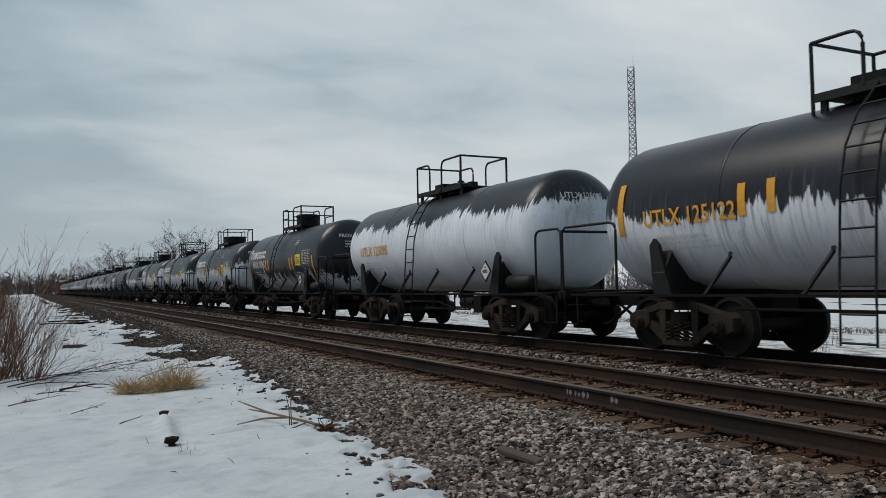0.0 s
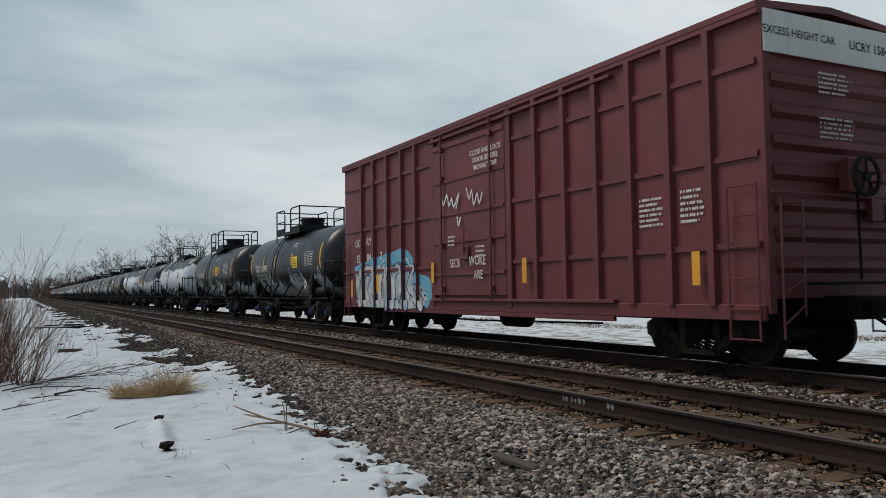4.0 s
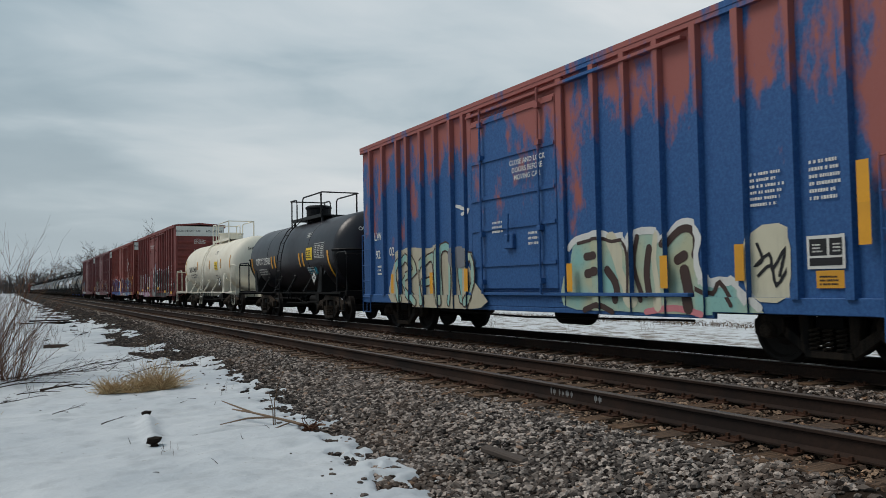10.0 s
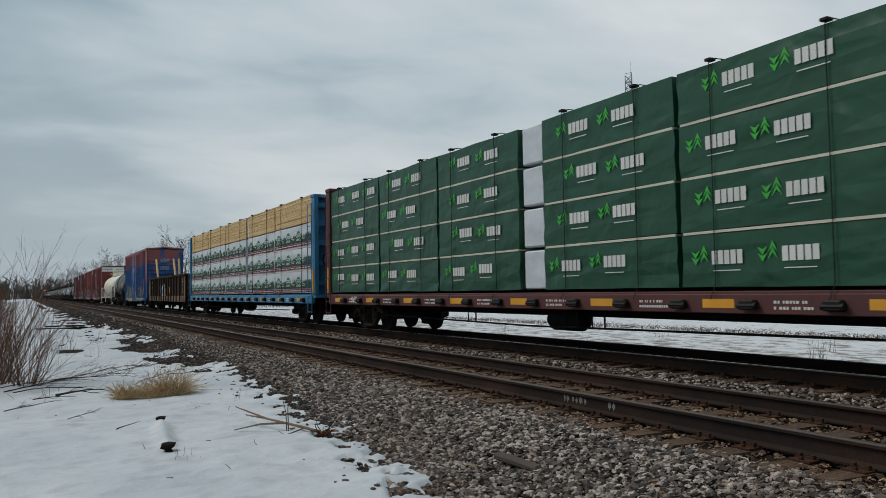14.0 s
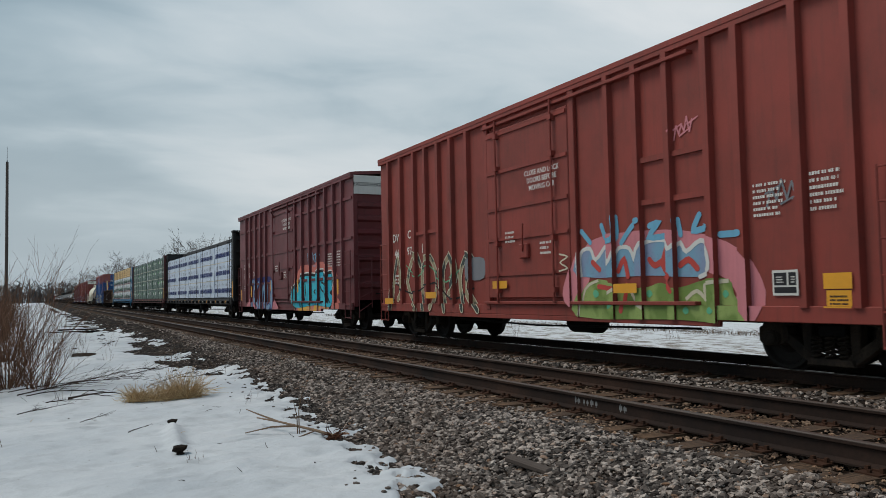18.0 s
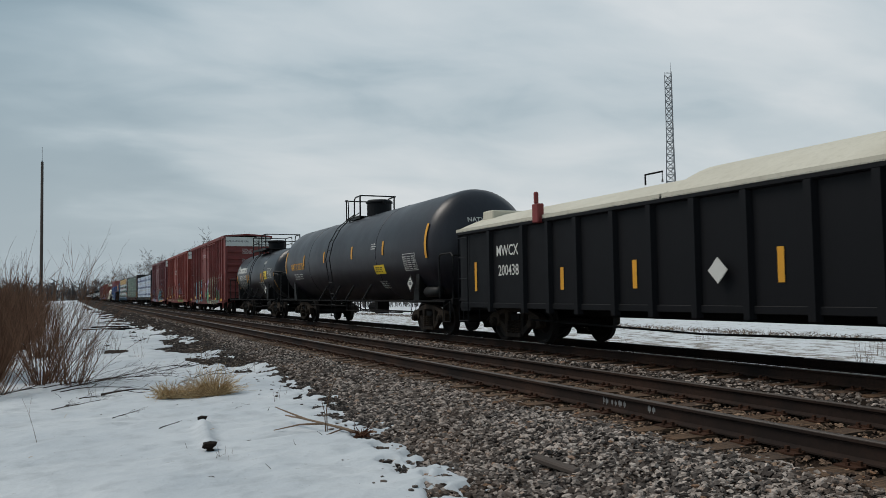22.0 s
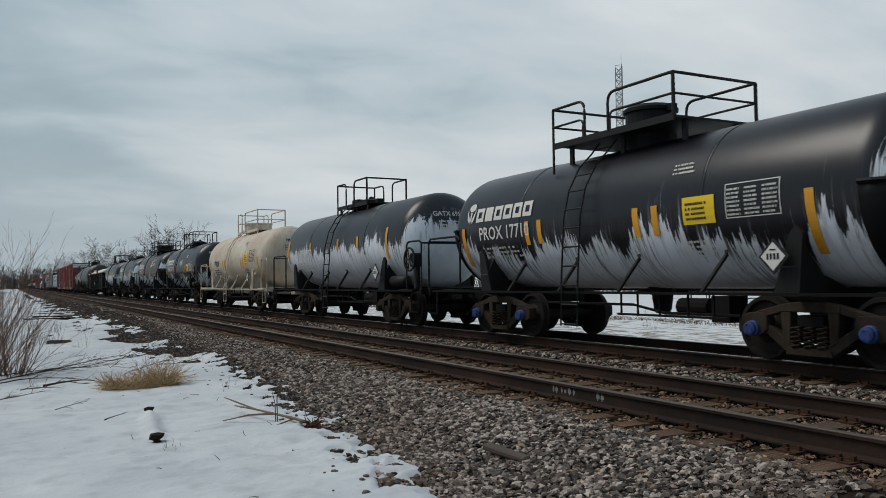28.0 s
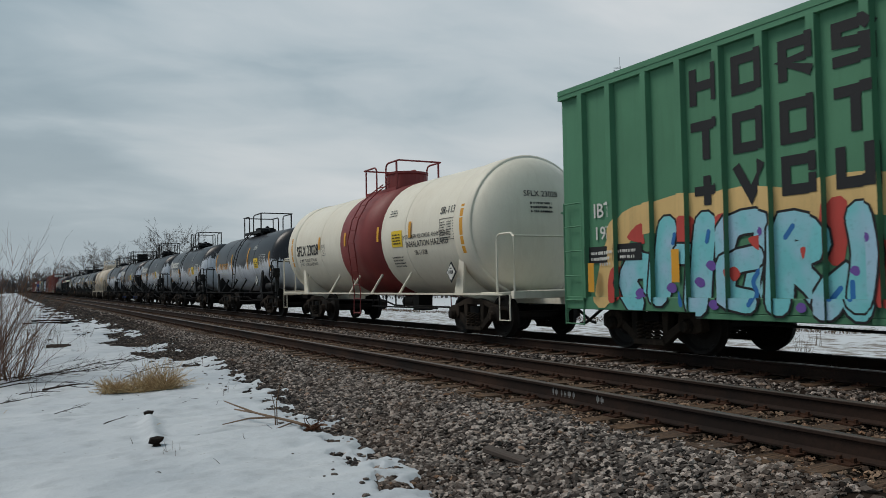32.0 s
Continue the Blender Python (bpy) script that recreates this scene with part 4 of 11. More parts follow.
    # ends
    for s in (1, -1):
        ye = s * h
        e = part("end", boxes((-W, W, *sorted((ye - s * 0.12, ye - s * 0.06)), lo + 0.2, hi - 0.02)), colour, car)
        z = lo + 0.45
        n = 7 if white_end else 8
        step = (hi - 0.75 - z) / n
        for k in range(n):
            b2 = bmesh.new()
            zz = z + step * (k + 0.5)
            prism(b2, [(ye - s * 0.06, zz - step * 0.28), (ye + s * 0.03, zz - step * 0.12), (ye + s * 0.03, zz + step * 0.12), (ye - s * 0.06, zz + step * 0.28)], -W + 0.14, W - 0.14)
            part("end_rib", b2, colour, e)
        for x in (-1, 1):
            part("corner_post", boxes((*sorted((x * W, x * (W - 0.14))), *sorted((ye - s * 0.14, ye + s * 0.0)), lo, hi - 0.02), bev=0.01), colour, e)
        if white_end:
            p = part("height_panel", boxes((-W + 0.02, W - 0.02, *sorted((ye + s * 0.002, ye + s * 0.02)), hi - 0.62, hi - 0.02)), "white_panel", e, "white painted panel at the top of the end")
            if s < 0:
                for txt, xx, hh in (("EXCESS HEIGHT CAR", -0.72, 0.11),):
                    vs, fs = letters(txt, hh, 0.01)
                    b2 = bmesh.new()
                    bv = [b2.verts.new((xx + u, ye - 0.025, hi - 0.36 + v)) for u, v in vs]
                    for f in fs:
                        b2.faces.new([bv[i] for i in f])
                    part("lettering", b2, "dark_mark", p)
                if mark:
                    vs, fs = letters(mark[0] + " " + mark[1], 0.13, 0.01)
                    b2 = bmesh.new()
                    bv = [b2.verts.new((0.85 + u, ye - 0.025, hi - 0.38 + v)) for u, v in vs]
                    for f in fs:
                        b2.faces.new([bv[i] for i in f])
                    part("lettering", b2, "dark_mark", p)
        if s < 0:
            for zz, sd in ((hi - 1.1, 1), (hi - 1.75, 2)):
                vs, fs = bars(0.75, 0.34, 5, S + sd, 0.55)
                b2 = bmesh.new()
                bv = [b2.verts.new((0.0 + u, ye - 0.034, zz + v)) for u, v in vs]
                for f in fs:
                    b2.faces.new([bv[i] for i in f])
                part("small_print", b2, "white_mark", e)
        # end ladders and grab irons
        for x in (-1, 1):
            ladder(car, [(x * 1.35, ye + s * 0.12, 0.45), (x * 1.35, ye + s * 0.12, 2.35)], [(x * 0.92, ye + s * 0.12, 0.75), (x * 0.92, ye + s * 0.12, 2.35)], [0.1, 0.32, 0.54, 0.76, 0.98], colour, "end_ladder", 0.016)
            ladder(car, [(x * 1.56, ye - s * 0.1, 0.42), (x * 1.56, ye - s * 0.1, 2.6)], [(x * 1.56, ye - s * 0.62, 0.42), (x * 1.56, ye - s * 0.62, 2.6)], [0.01, 0.2, 0.4, 0.6, 0.8, 0.99], colour, "side_ladder", 0.016)
        b2 = bmesh.new()
        tube(b2, [(-W, ye + s * 0.1, 2.45), (W, ye + s * 0.1, 2.45)], 0.018, 5)
        part("grab_bar", b2, colour, car)
        part("end_platform", boxes((-0.75, 0.75, *sorted((ye, ye + s * 0.35)), 1.18, 1.22), bev=0.005), "steel_dark", car)
        if s < 0:
            part("brake_housing", boxes((0.0, 0.42, ye - 0.2, ye, 2.5, 3.0), bev=0.03), colour, car)
            part("retainer_box", boxes((0.6, 1.1, ye - 0.1, ye, 2.1, 2.65), bev=0.01), colour, car)
            b2 = bmesh.new()
            lathe(b2, [(-0.02, 0.3), (0.02, 0.3), (0.02, 0.255), (-0.02, 0.255), (-0.02, 0.3)], 20, "y")
            lathe(b2, [(-0.03, 0.07), (0.03, 0.07)], 10, "y")
            for k in range(5):
                a = k * 2 * math.pi / 5 + 0.3
                tube(b2, [(0, 0, 0), (0.28 * math.cos(a), 0, 0.28 * math.sin(a))], 0.022, 4)
            part("brake_wheel", b2, "truck_steel", car).location = (0.25, ye - 0.28, 2.72)
            b2 = bmesh.new()
            tube(b2, [(0.2, ye - 0.16, 2.5), (0.22, ye - 0.16, 1.25)], 0.02, 5)
            part("brake_chain", b2, "steel_dark", car)
        cp = part("coupler", cached("coupler", coupler_bm), "steel_dark", car)
        at(cp, 0, s * (h + 0.45), 0, 0, 0, 0 if s > 0 else 180)
        part("draft_sill", boxes((-0.3, 0.3, *sorted((s * (h - 2.8), s * (h + 0.5))), 0.7, 1.02), bev=0.01), "steel_dark", car)
        truck(car, s * (h - 1.72))
    # floor frame below
    bm = boxes((-0.35, 0.35, -h + 2, h - 2, 0.62, 0.98))
    for k in range(-5, 6):
        box(bm, -1.4, 1.4, k * 1.2 - 0.06, k * 1.2 + 0.06, 0.68, 0.98)
    tube(bm, [(-1.2, -4.2, 0.55), (-1.2, 0.4, 0.48), (-1.2, 4.0, 0.55)], 0.02, 5)
    part("underframe", bm, "steel_dark", car)
    bm = lathe(bmesh.new(), [(-0.55, 0.0), (-0.5, 0.14), (-0.4, 0.2), (0.4, 0.2), (0.5, 0.14), (0.55, 0.0)], 14, "y")
    part("air_reservoir", bm, "steel_dark", car, smooth=True).location = (-0.9, -0.9, 0.56)
    # yellow reflective marks along the sill
    for y in marks:
        vs, fs = quad(-0.3, 0.3, 0, 0.16) if y[1] == "h" else quad(-0.08, 0.08, 0, 0.5)
        part("reflector_strip", flat_bm(vs, fs, y[0], y[2], -W - 0.14), "yellow_mark", car)
    X = -W - 0.004
    st = steps_of(ribs, door)
    if extra:
        extra(car, X, st)
    for txt, y, z, hh, *bold in mark[2] if mark else ():
        part("lettering", conform(*letters(txt, hh, *(bold or [0.012])), y, z, X - 0.021, st), "white_mark", car)
    for w, hh, n, y, z in rows:
        part("small_print", conform(*bars(w, hh, n, S + y), y, z, X - 0.02, st), "white_mark", car)
    return car

# ---- spray paint on the cars ----
for nm, rgb in (("spray_white", (214, 214, 210)), ("spray_black", (26, 26, 30)), ("spray_navy", (38, 42, 108)), ("spray_blue", (40, 110, 176)), ("spray_sky", (108, 170, 200)), ("spray_cyan", (36, 164, 190)),
                ("spray_pink", (206, 128, 136)), ("spray_lilac", (176, 150, 196)), ("spray_purple", (110, 80, 160)), ("spray_cream", (206, 200, 176)), ("spray_yellow", (226, 190, 84)), ("spray_green", (112, 158, 86)),
                ("spray_mint", (96, 176, 136)), ("spray_grey", (124, 126, 132)), ("spray_red", (190, 70, 62)), ("spray_teal", (70, 150, 160)), ("spray_olive", (92, 98, 84)), ("spray_bond", (186, 178, 156)), ("spray_salmon", (206, 116, 104)), ("spray_brown", (66, 48, 44)), ("spray_peach", (222, 186, 124)),
                ("wrap_white", (206, 212, 220)), ("logo_green", (22, 122, 88)), ("logo_dark", (20, 58, 44)), ("logo_maroon", (112, 34, 54)), ("logo_lime", (62, 176, 62)), ("logo_navy", (36, 52, 110)), ("tape_orange", (222, 100, 50))):
    paint(nm, srgb(*rgb), amount=0.22, rough=0.6, streak=True, vary=0.08)


def two_tone(name, a, c2, scale=2.2, soft=0.05):
    """Sprayed fill that clouds from one colour into another."""
    m, nt, b = base_mat(name, 0.6, 0.0, 0.35)
    tc = nt.nodes.new("ShaderNodeTexCoord")
    n1 = noise_tex(nt, tc.outputs["Object"], scale, 2, 0.5, stretch=(1, 1.0, 0.8))
    n2 = noise_tex(nt, tc.outputs["Object"], 14, 4, 0.7)
    c = mixc(nt, ramp(nt, n1, (0.5 - soft, BLK), (0.5 + soft, WHT)), srgb(*a), srgb(*c2))
    c = mixc(nt, ramp(nt, n2, (0.55, BLK), (0.8, (0.45, 0.45, 0.45, 1))), c, srgb(*[int(v * 0.62) for v in a]))
    nt.links.new(c, b.inputs["Base Color"])


two_tone("mix_navy", (40, 40, 112), (44, 104, 170), 1.6)
two_tone("mix_mint", (132, 178, 172), (176, 178, 150), 1.5, 0.15)
two_tone("mix_pink", (186, 178, 172), (168, 118, 160), 1.8, 0.1)
two_tone("mix_grey", (120, 118, 116), (42, 44, 50), 2.4, 0.03)
two_tone("mix_cyan", (30, 168, 196), (70, 190, 206), 2.0, 0.1)
two_tone("mix_lilac", (128, 142, 170), (116, 156, 180), 2.0, 0.1)
two_tone("mix_green", (108, 132, 66), (140, 160, 92), 2.2, 0.05)
two_tone("mix_camo", (58, 66, 62), (150, 138, 110), 2.2, 0.02)
two_tone("mix_aqua", (116, 194, 200), (158, 192, 212), 1.7, 0.12)
two_tone("mix_cream", (196, 192, 168), (168, 190, 172), 2.0, 0.1)
two_tone("mix_sunset", (226, 176, 66), (206, 124, 122), 1.8, 0.08)
two_tone("mix_white", (206, 206, 200), (150, 164, 176), 2.0, 0.1)


def conform(vs, fs, y, z, x, steps, sill=True):
    """Flat faces in (u, v) laid on a ribbed side: steps are (from, to, height) of what stands proud of it."""
    bm = bmesh.new()
    bv = [bm.verts.new((0, y - u, z + v)) for u, v in vs]
    for f in fs:
        try:
            bm.faces.new([bv[i] for i in f])
        except ValueError:
            pass
    lo, hi = min(v.co.y for v in bm.verts), max(v.co.y for v in bm.verts)
    for a, b, _ in steps:
        for c in (a, b):
            if lo < c < hi:
                bmesh.ops.bisect_plane(bm, geom=bm.verts[:] + bm.edges[:] + bm.faces[:], plane_co=(0, c, 0), plane_no=(0, 1, 0))
    if sill:
        bmesh.ops.bisect_plane(bm, geom=bm.verts[:] + bm.edges[:] + bm.faces[:], plane_co=(0, 0, 0.615), plane_no=(0, 0, 1), clear_inner=True)
        for c in (4.88, -4.88):
            bmesh.ops.bisect_plane(bm, geom=bm.verts[:] + bm.edges[:] + bm.faces[:], plane_co=(0, c, 0), plane_no=(0, 1, 0))
        bmesh.ops.bisect_plane(bm, geom=bm.verts[:] + bm.edges[:] + bm.faces[:], plane_co=(0, 0, 0.712), plane_no=(0, 0, 1))
        bmesh.ops.bisect_plane(bm, geom=bm.verts[:] + bm.edges[:] + bm.faces[:], plane_co=(0, 0, 0.921), plane_no=(0, 0, 1))
    out = bmesh.new()
    for f in bm.faces:
        c = f.calc_center_median().y
        if sill and f.calc_center_median().z < 0.711 and abs(c) > 4.88:
            continue
        up = max([h for a, b, h in steps if a < c < b], default=0.0)
        if sill and f.calc_center_median().z < 0.921:
            up = max(up, 0.064)
        out.faces.new([out.verts.new((x - up, v.co.y, v.co.z)) for v in f.verts])
    bm.free()
    return out


def stroke(p, q, w0, w1):
    d = Vector((q[0] - p[0], q[1] - p[1]))
    n = Vector((-d.y, d.x)).normalized()
    e = d.normalized()
    a, b = Vector(p) - e * w0 * 0.4, Vector(q) + e * w1 * 0.4
    return [tuple(a + n * w0 / 2), tuple(a - n * w0 / 2), tuple(b - n * w1 / 2), tuple(b + n * w1 / 2)], [(0, 1, 2, 3)]


def ribbon(pts, w):
    """A flat band of even width along a bent line, its corners mitred."""
    out = []
    for i, p in enumerate(pts):
        a, b = Vector(pts[max(i - 1, 0)]), Vector(pts[min(i + 1, len(pts) - 1)])
        d0 = (Vector(p) - a).normalized() if i else (b - Vector(p)).normalized()
        d1 = (b - Vector(p)).normalized() if i + 1 < len(pts) else d0
        t = (d0 + d1).normalized()
        n = Vector((-t.y, t.x))
        k = w / 2 / max(abs(n.dot(Vector((-d0.y, d0.x)))), 0.5)
        out.append((Vector(p) + n * k, Vector(p) - n * k))
    vs = [tuple(q) for pair in out for q in pair]
    return vs, [(2 * i, 2 * i + 1, 2 * i + 3, 2 * i + 2) for i in range(len(pts) - 1)]


class Spray:
    """Sprayed colour on a ribbed side: fills and brushed lines in (y, z) of the car, laid in levels, one part for each colour and level."""

    def __init__(self, car, x, steps, sill=True):
        self.car, self.x, self.steps, self.sill, self.layers, self.count = car, x, steps, sill, {}, 0

    def put(self, material, level, shape, key=None):
        self.layers.setdefault((material, key or level), []).append((level, shape))

    def smooth(self, pts, closed=False):
        out, n = [], len(pts)
        for i in range(n if closed else n - 1):
            p = [Vector(pts[j % n] if closed else pts[min(max(j, 0), n - 1)]) for j in (i - 1, i, i + 1, i + 2)]
            for t in (0.0, 0.33, 0.67):
                out.append(tuple(0.5 * (2 * p[1] + (p[2] - p[0]) * t + (2 * p[0] - 5 * p[1] + 4 * p[2] - p[3]) * t * t + (3 * p[1] - p[0] - 3 * p[2] + p[3]) * t ** 3)))
        return out if closed else out + [tuple(pts[-1])]

    def fill(self, material, level, pts):
        pts = self.smooth([(-y, z) for y, z in pts], True)
        self.put(material, level, (pts, [tuple(range(len(pts)))]))

    def line(self, material, level, w, pts, round_off=True, key=None):
        pts = [(-y, z) for y, z in pts]
        if round_off and len(pts) > 2:
            pts = self.smooth(pts)
        if not round_off:
            # square ends, a little past the last point
            a, b = Vector(pts[0]), Vector(pts[-1])
            pts = [tuple(a + (a - Vector(pts[1])).normalized() * w * 0.45)] + pts[1:-1] + [tuple(b + (b - Vector(pts[-2])).normalized() * w * 0.45)]
        self.put(material, level, ribbon(pts, w), key)
        if round_off and w > 0.06:
            for p in (pts[0], pts[-1]):
                self.put(material, level, ([(p[0] + w / 2 * math.cos(k * math.pi / 5), p[1] + w / 2 * math.sin(k * math.pi / 5)) for k in range(10)], [tuple(range(10))]), key)

    def letter(self, fill, outline, w, pts, edge=0.1):
        self.count += 1
        self.line(outline, 2 + self.count * 0.2, w + edge, pts, key=2)
        self.line(fill, 2.1 + self.count * 0.2, w, pts, key=3)

    def done(self):
        for (material, key), shapes in self.layers.items():
            whole = bmesh.new()
            for k, (level, (vs, fs)) in enumerate(shapes):
                piece_bm = conform(vs, fs, 0.0, 0.0, self.x - 0.004 * level - 0.000006 * k, self.steps, self.sill)
                me = bpy.data.meshes.new("stroke")
                piece_bm.to_mesh(me)
                piece_bm.free()
                whole.from_mesh(me)
                bpy.data.meshes.remove(me)
            part("sprayed_colour", whole, material, self.car)


def test_panel(car, x, st, y, z, label_at=None, w=0.6, h=0.42):
    """The white-framed black stencil box, and the yellow-orange label by it."""
    p = part("stencil_box", conform(*quad(-w / 2, w / 2, 0, h), y, z, x - 0.022, st), "white_mark", car, "white-framed black stencil box")
    part("stencil_field", conform(*join(quad(-w * 0.44, -w * 0.03, h * 0.4, h * 0.9), quad(w * 0.03, w * 0.44, h * 0.4, h * 0.9), quad(-w * 0.44, w * 0.44, h * 0.1, h * 0.33)), y, z, x - 0.025, st), "dark_mark", p)
    part("small_print", conform(*join(shift(bars(w * 0.25, h * 0.3, 3, 2), -w * 0.24, h * 0.5), shift(bars(w * 0.25, h * 0.3, 3, 3), w * 0.24, h * 0.5)), y, z, x - 0.028, st), "white_mark", p)
    if label_at:
        q = part("warning_label", conform(*quad(-0.2, 0.2, 0, 0.22), label_at[0], label_at[1], x - 0.022, st), "yellow_mark", car, "orange-yellow printed label")
        part("small_print", conform(*shift(bars(0.3, 0.14, 3, 6), 0, 0.04), label_at[0], label_at[1], x - 0.025, st), "dark_mark", q)


def scrawl(car, x, y, z, w, h, m, seed, steps, n=7, t=0.035):
    """A thin tag: a jagged running line."""
    rnd = random.Random(seed)
    pts = [(-w / 2 + w * k / n, (h * rnd.uniform(0.55, 1.0) if k % 2 else h * rnd.uniform(0.0, 0.35))) for k in range(n + 1)]
    sh = [stroke(a, b, t, t * 0.8) for a, b in zip(pts, pts[1:])]
    sh += [stroke((p[0] - 0.1, p[1] - 0.06), (p[0] + 0.12, p[1] + 0.02), t, t * 0.6) for p in pts[1::3]]
    return part("sprayed_tag", conform(*join(*sh), y, z, x, steps), m, car)


def steps_of(ribs, door):
    return [(y - 0.08, y + 0.08, 0.102) for y in ribs] + [(door[0], door[1], 0.128), (door[0] - 0.19, door[0], 0.085), (door[1], door[1] + 0.19, 0.085)]


# ---- bulkhead flat cars with a centre beam and wrapped lumber ----


def lumber_mat():
    m, nt, b = base_mat("raw_lumber", 0.85, 0.0, 0.2)
    tc, oi, geo = nt.nodes.new("ShaderNodeTexCoord"), nt.nodes.new("ShaderNodeObjectInfo"), nt.nodes.new("ShaderNodeNewGeometry")
    g = noise_tex(nt, tc.outputs["Object"], 5, 4, 0.6, stretch=(1, 0.12, 3))
    c = mixc(nt, geo.outputs["Random Per Island"], srgb(196, 164, 116), srgb(222, 196, 150))
    c = mixc(nt, ramp(nt, g, (0.4, BLK), (0.7, (0.5, 0.5, 0.5, 1))), c, srgb(166, 130, 88))
    nt.links.new(c, b.inputs["Base Color"])
    return m


def wrap_mat(name, col, fold=0.5):
    m, nt, b = base_mat(name, 0.42, 0.0, 0.5)
    tc, oi = nt.nodes.new("ShaderNodeTexCoord"), nt.nodes.new("ShaderNodeObjectInfo")
    add = nt.nodes.new("ShaderNodeVectorMath")
    sc = nt.nodes.new("ShaderNodeVectorMath"); sc.operation = "SCALE"; sc.inputs[3].default_value = 40
    cb = nt.nodes.new("ShaderNodeCombineXYZ")
    nt.links.new(oi.outputs["Random"], cb.inputs[1]); nt.links.new(cb.outputs[0], sc.inputs[0])
    nt.links.new(tc.outputs["Object"], add.inputs[0]); nt.links.new(sc.outputs[0], add.inputs[1])
    n = noise_tex(nt, add.outputs[0], 1.6, 4, 0.6, stretch=(1, 1, 2.0))
    d = tuple(v * 0.72 for v in col[:3]) + (1,)
    nt.links.new(mixc(nt, ramp(nt, n, (0.35, BLK), (0.75, (0.8, 0.8, 0.8, 1))), col, d), b.inputs["Base Color"])
    w = node(nt, "ShaderNodeTexNoise", Scale=1.4, Detail=2, Roughness=0.4, Distortion=0.6)
    nt.links.new(add.outputs[0], w.inputs["Vector"])
    w2 = node(nt, "ShaderNodeTexNoise", Scale=0.8, Detail=1, Roughness=0.4, Distortion=0.7)
    mp = nt.nodes.new("ShaderNodeMapping"); mp.inputs["Rotation"].default_value = (radians(35), 0, 0); mp.inputs["Scale"].default_value = (1, 0.8, 2.2)
    nt.links.new(add.outputs[0], mp.inputs[0]); nt.links.new(mp.outputs[0], w2.inputs["Vector"])
    off = nt.nodes.new("ShaderNodeMath"); off.operation = "SUBTRACT"; off.inputs[1].default_value = 0.5
    crease = nt.nodes.new("ShaderNodeMath"); crease.operation = "ABSOLUTE"
    nt.links.new(w2.outputs["Fac"], off.inputs[0]); nt.links.new(off.outputs[0], crease.inputs[0])
    both = nt.nodes.new("ShaderNodeMath"); both.operation = "MULTIPLY_ADD"; both.inputs[1].default_value = -0.7
    nt.links.new(crease.outputs[0], both.inputs[0]); nt.links.new(w.outputs["Fac"], both.inputs[2])
    bump(nt, b, both.outputs[0], fold, 0.08)
    return m


lumber_mat()
wrap_mat("green_wrap", srgb(20, 72, 50), 0.8)
wrap_mat("pale_wrap", srgb(204, 209, 214), 0.35)
wrap_mat("white_wrap", srgb(196, 208, 224), 0.4)


def bundle_bm(w, l, h, seed=0):
    r = random.Random(seed)
    bm = boxes((0, w, -l / 2, l / 2, 0, h))
    bmesh.ops.subdivide_edges(bm, edges=bm.edges[:], cuts=3, use_grid_fill=True)
    for v in bm.verts:
        v.co += Vector((r.uniform(-0.018, 0.008), r.uniform(-0.02, 0.02), r.uniform(-0.012, 0.012)))
    return bm


def raw_bm(w, l, h, seed):
    r = random.Random(seed)
    bm = bmesh.new()
    n = int(h / 0.042)
    for k in range(n):
        z = k * h / n
        box(bm, r.uniform(0.0, 0.02), w, -l / 2 + r.uniform(0, 0.05), l / 2 - r.uniform(0, 0.05), z + 0.003, z + h / n - 0.002)
    return bm


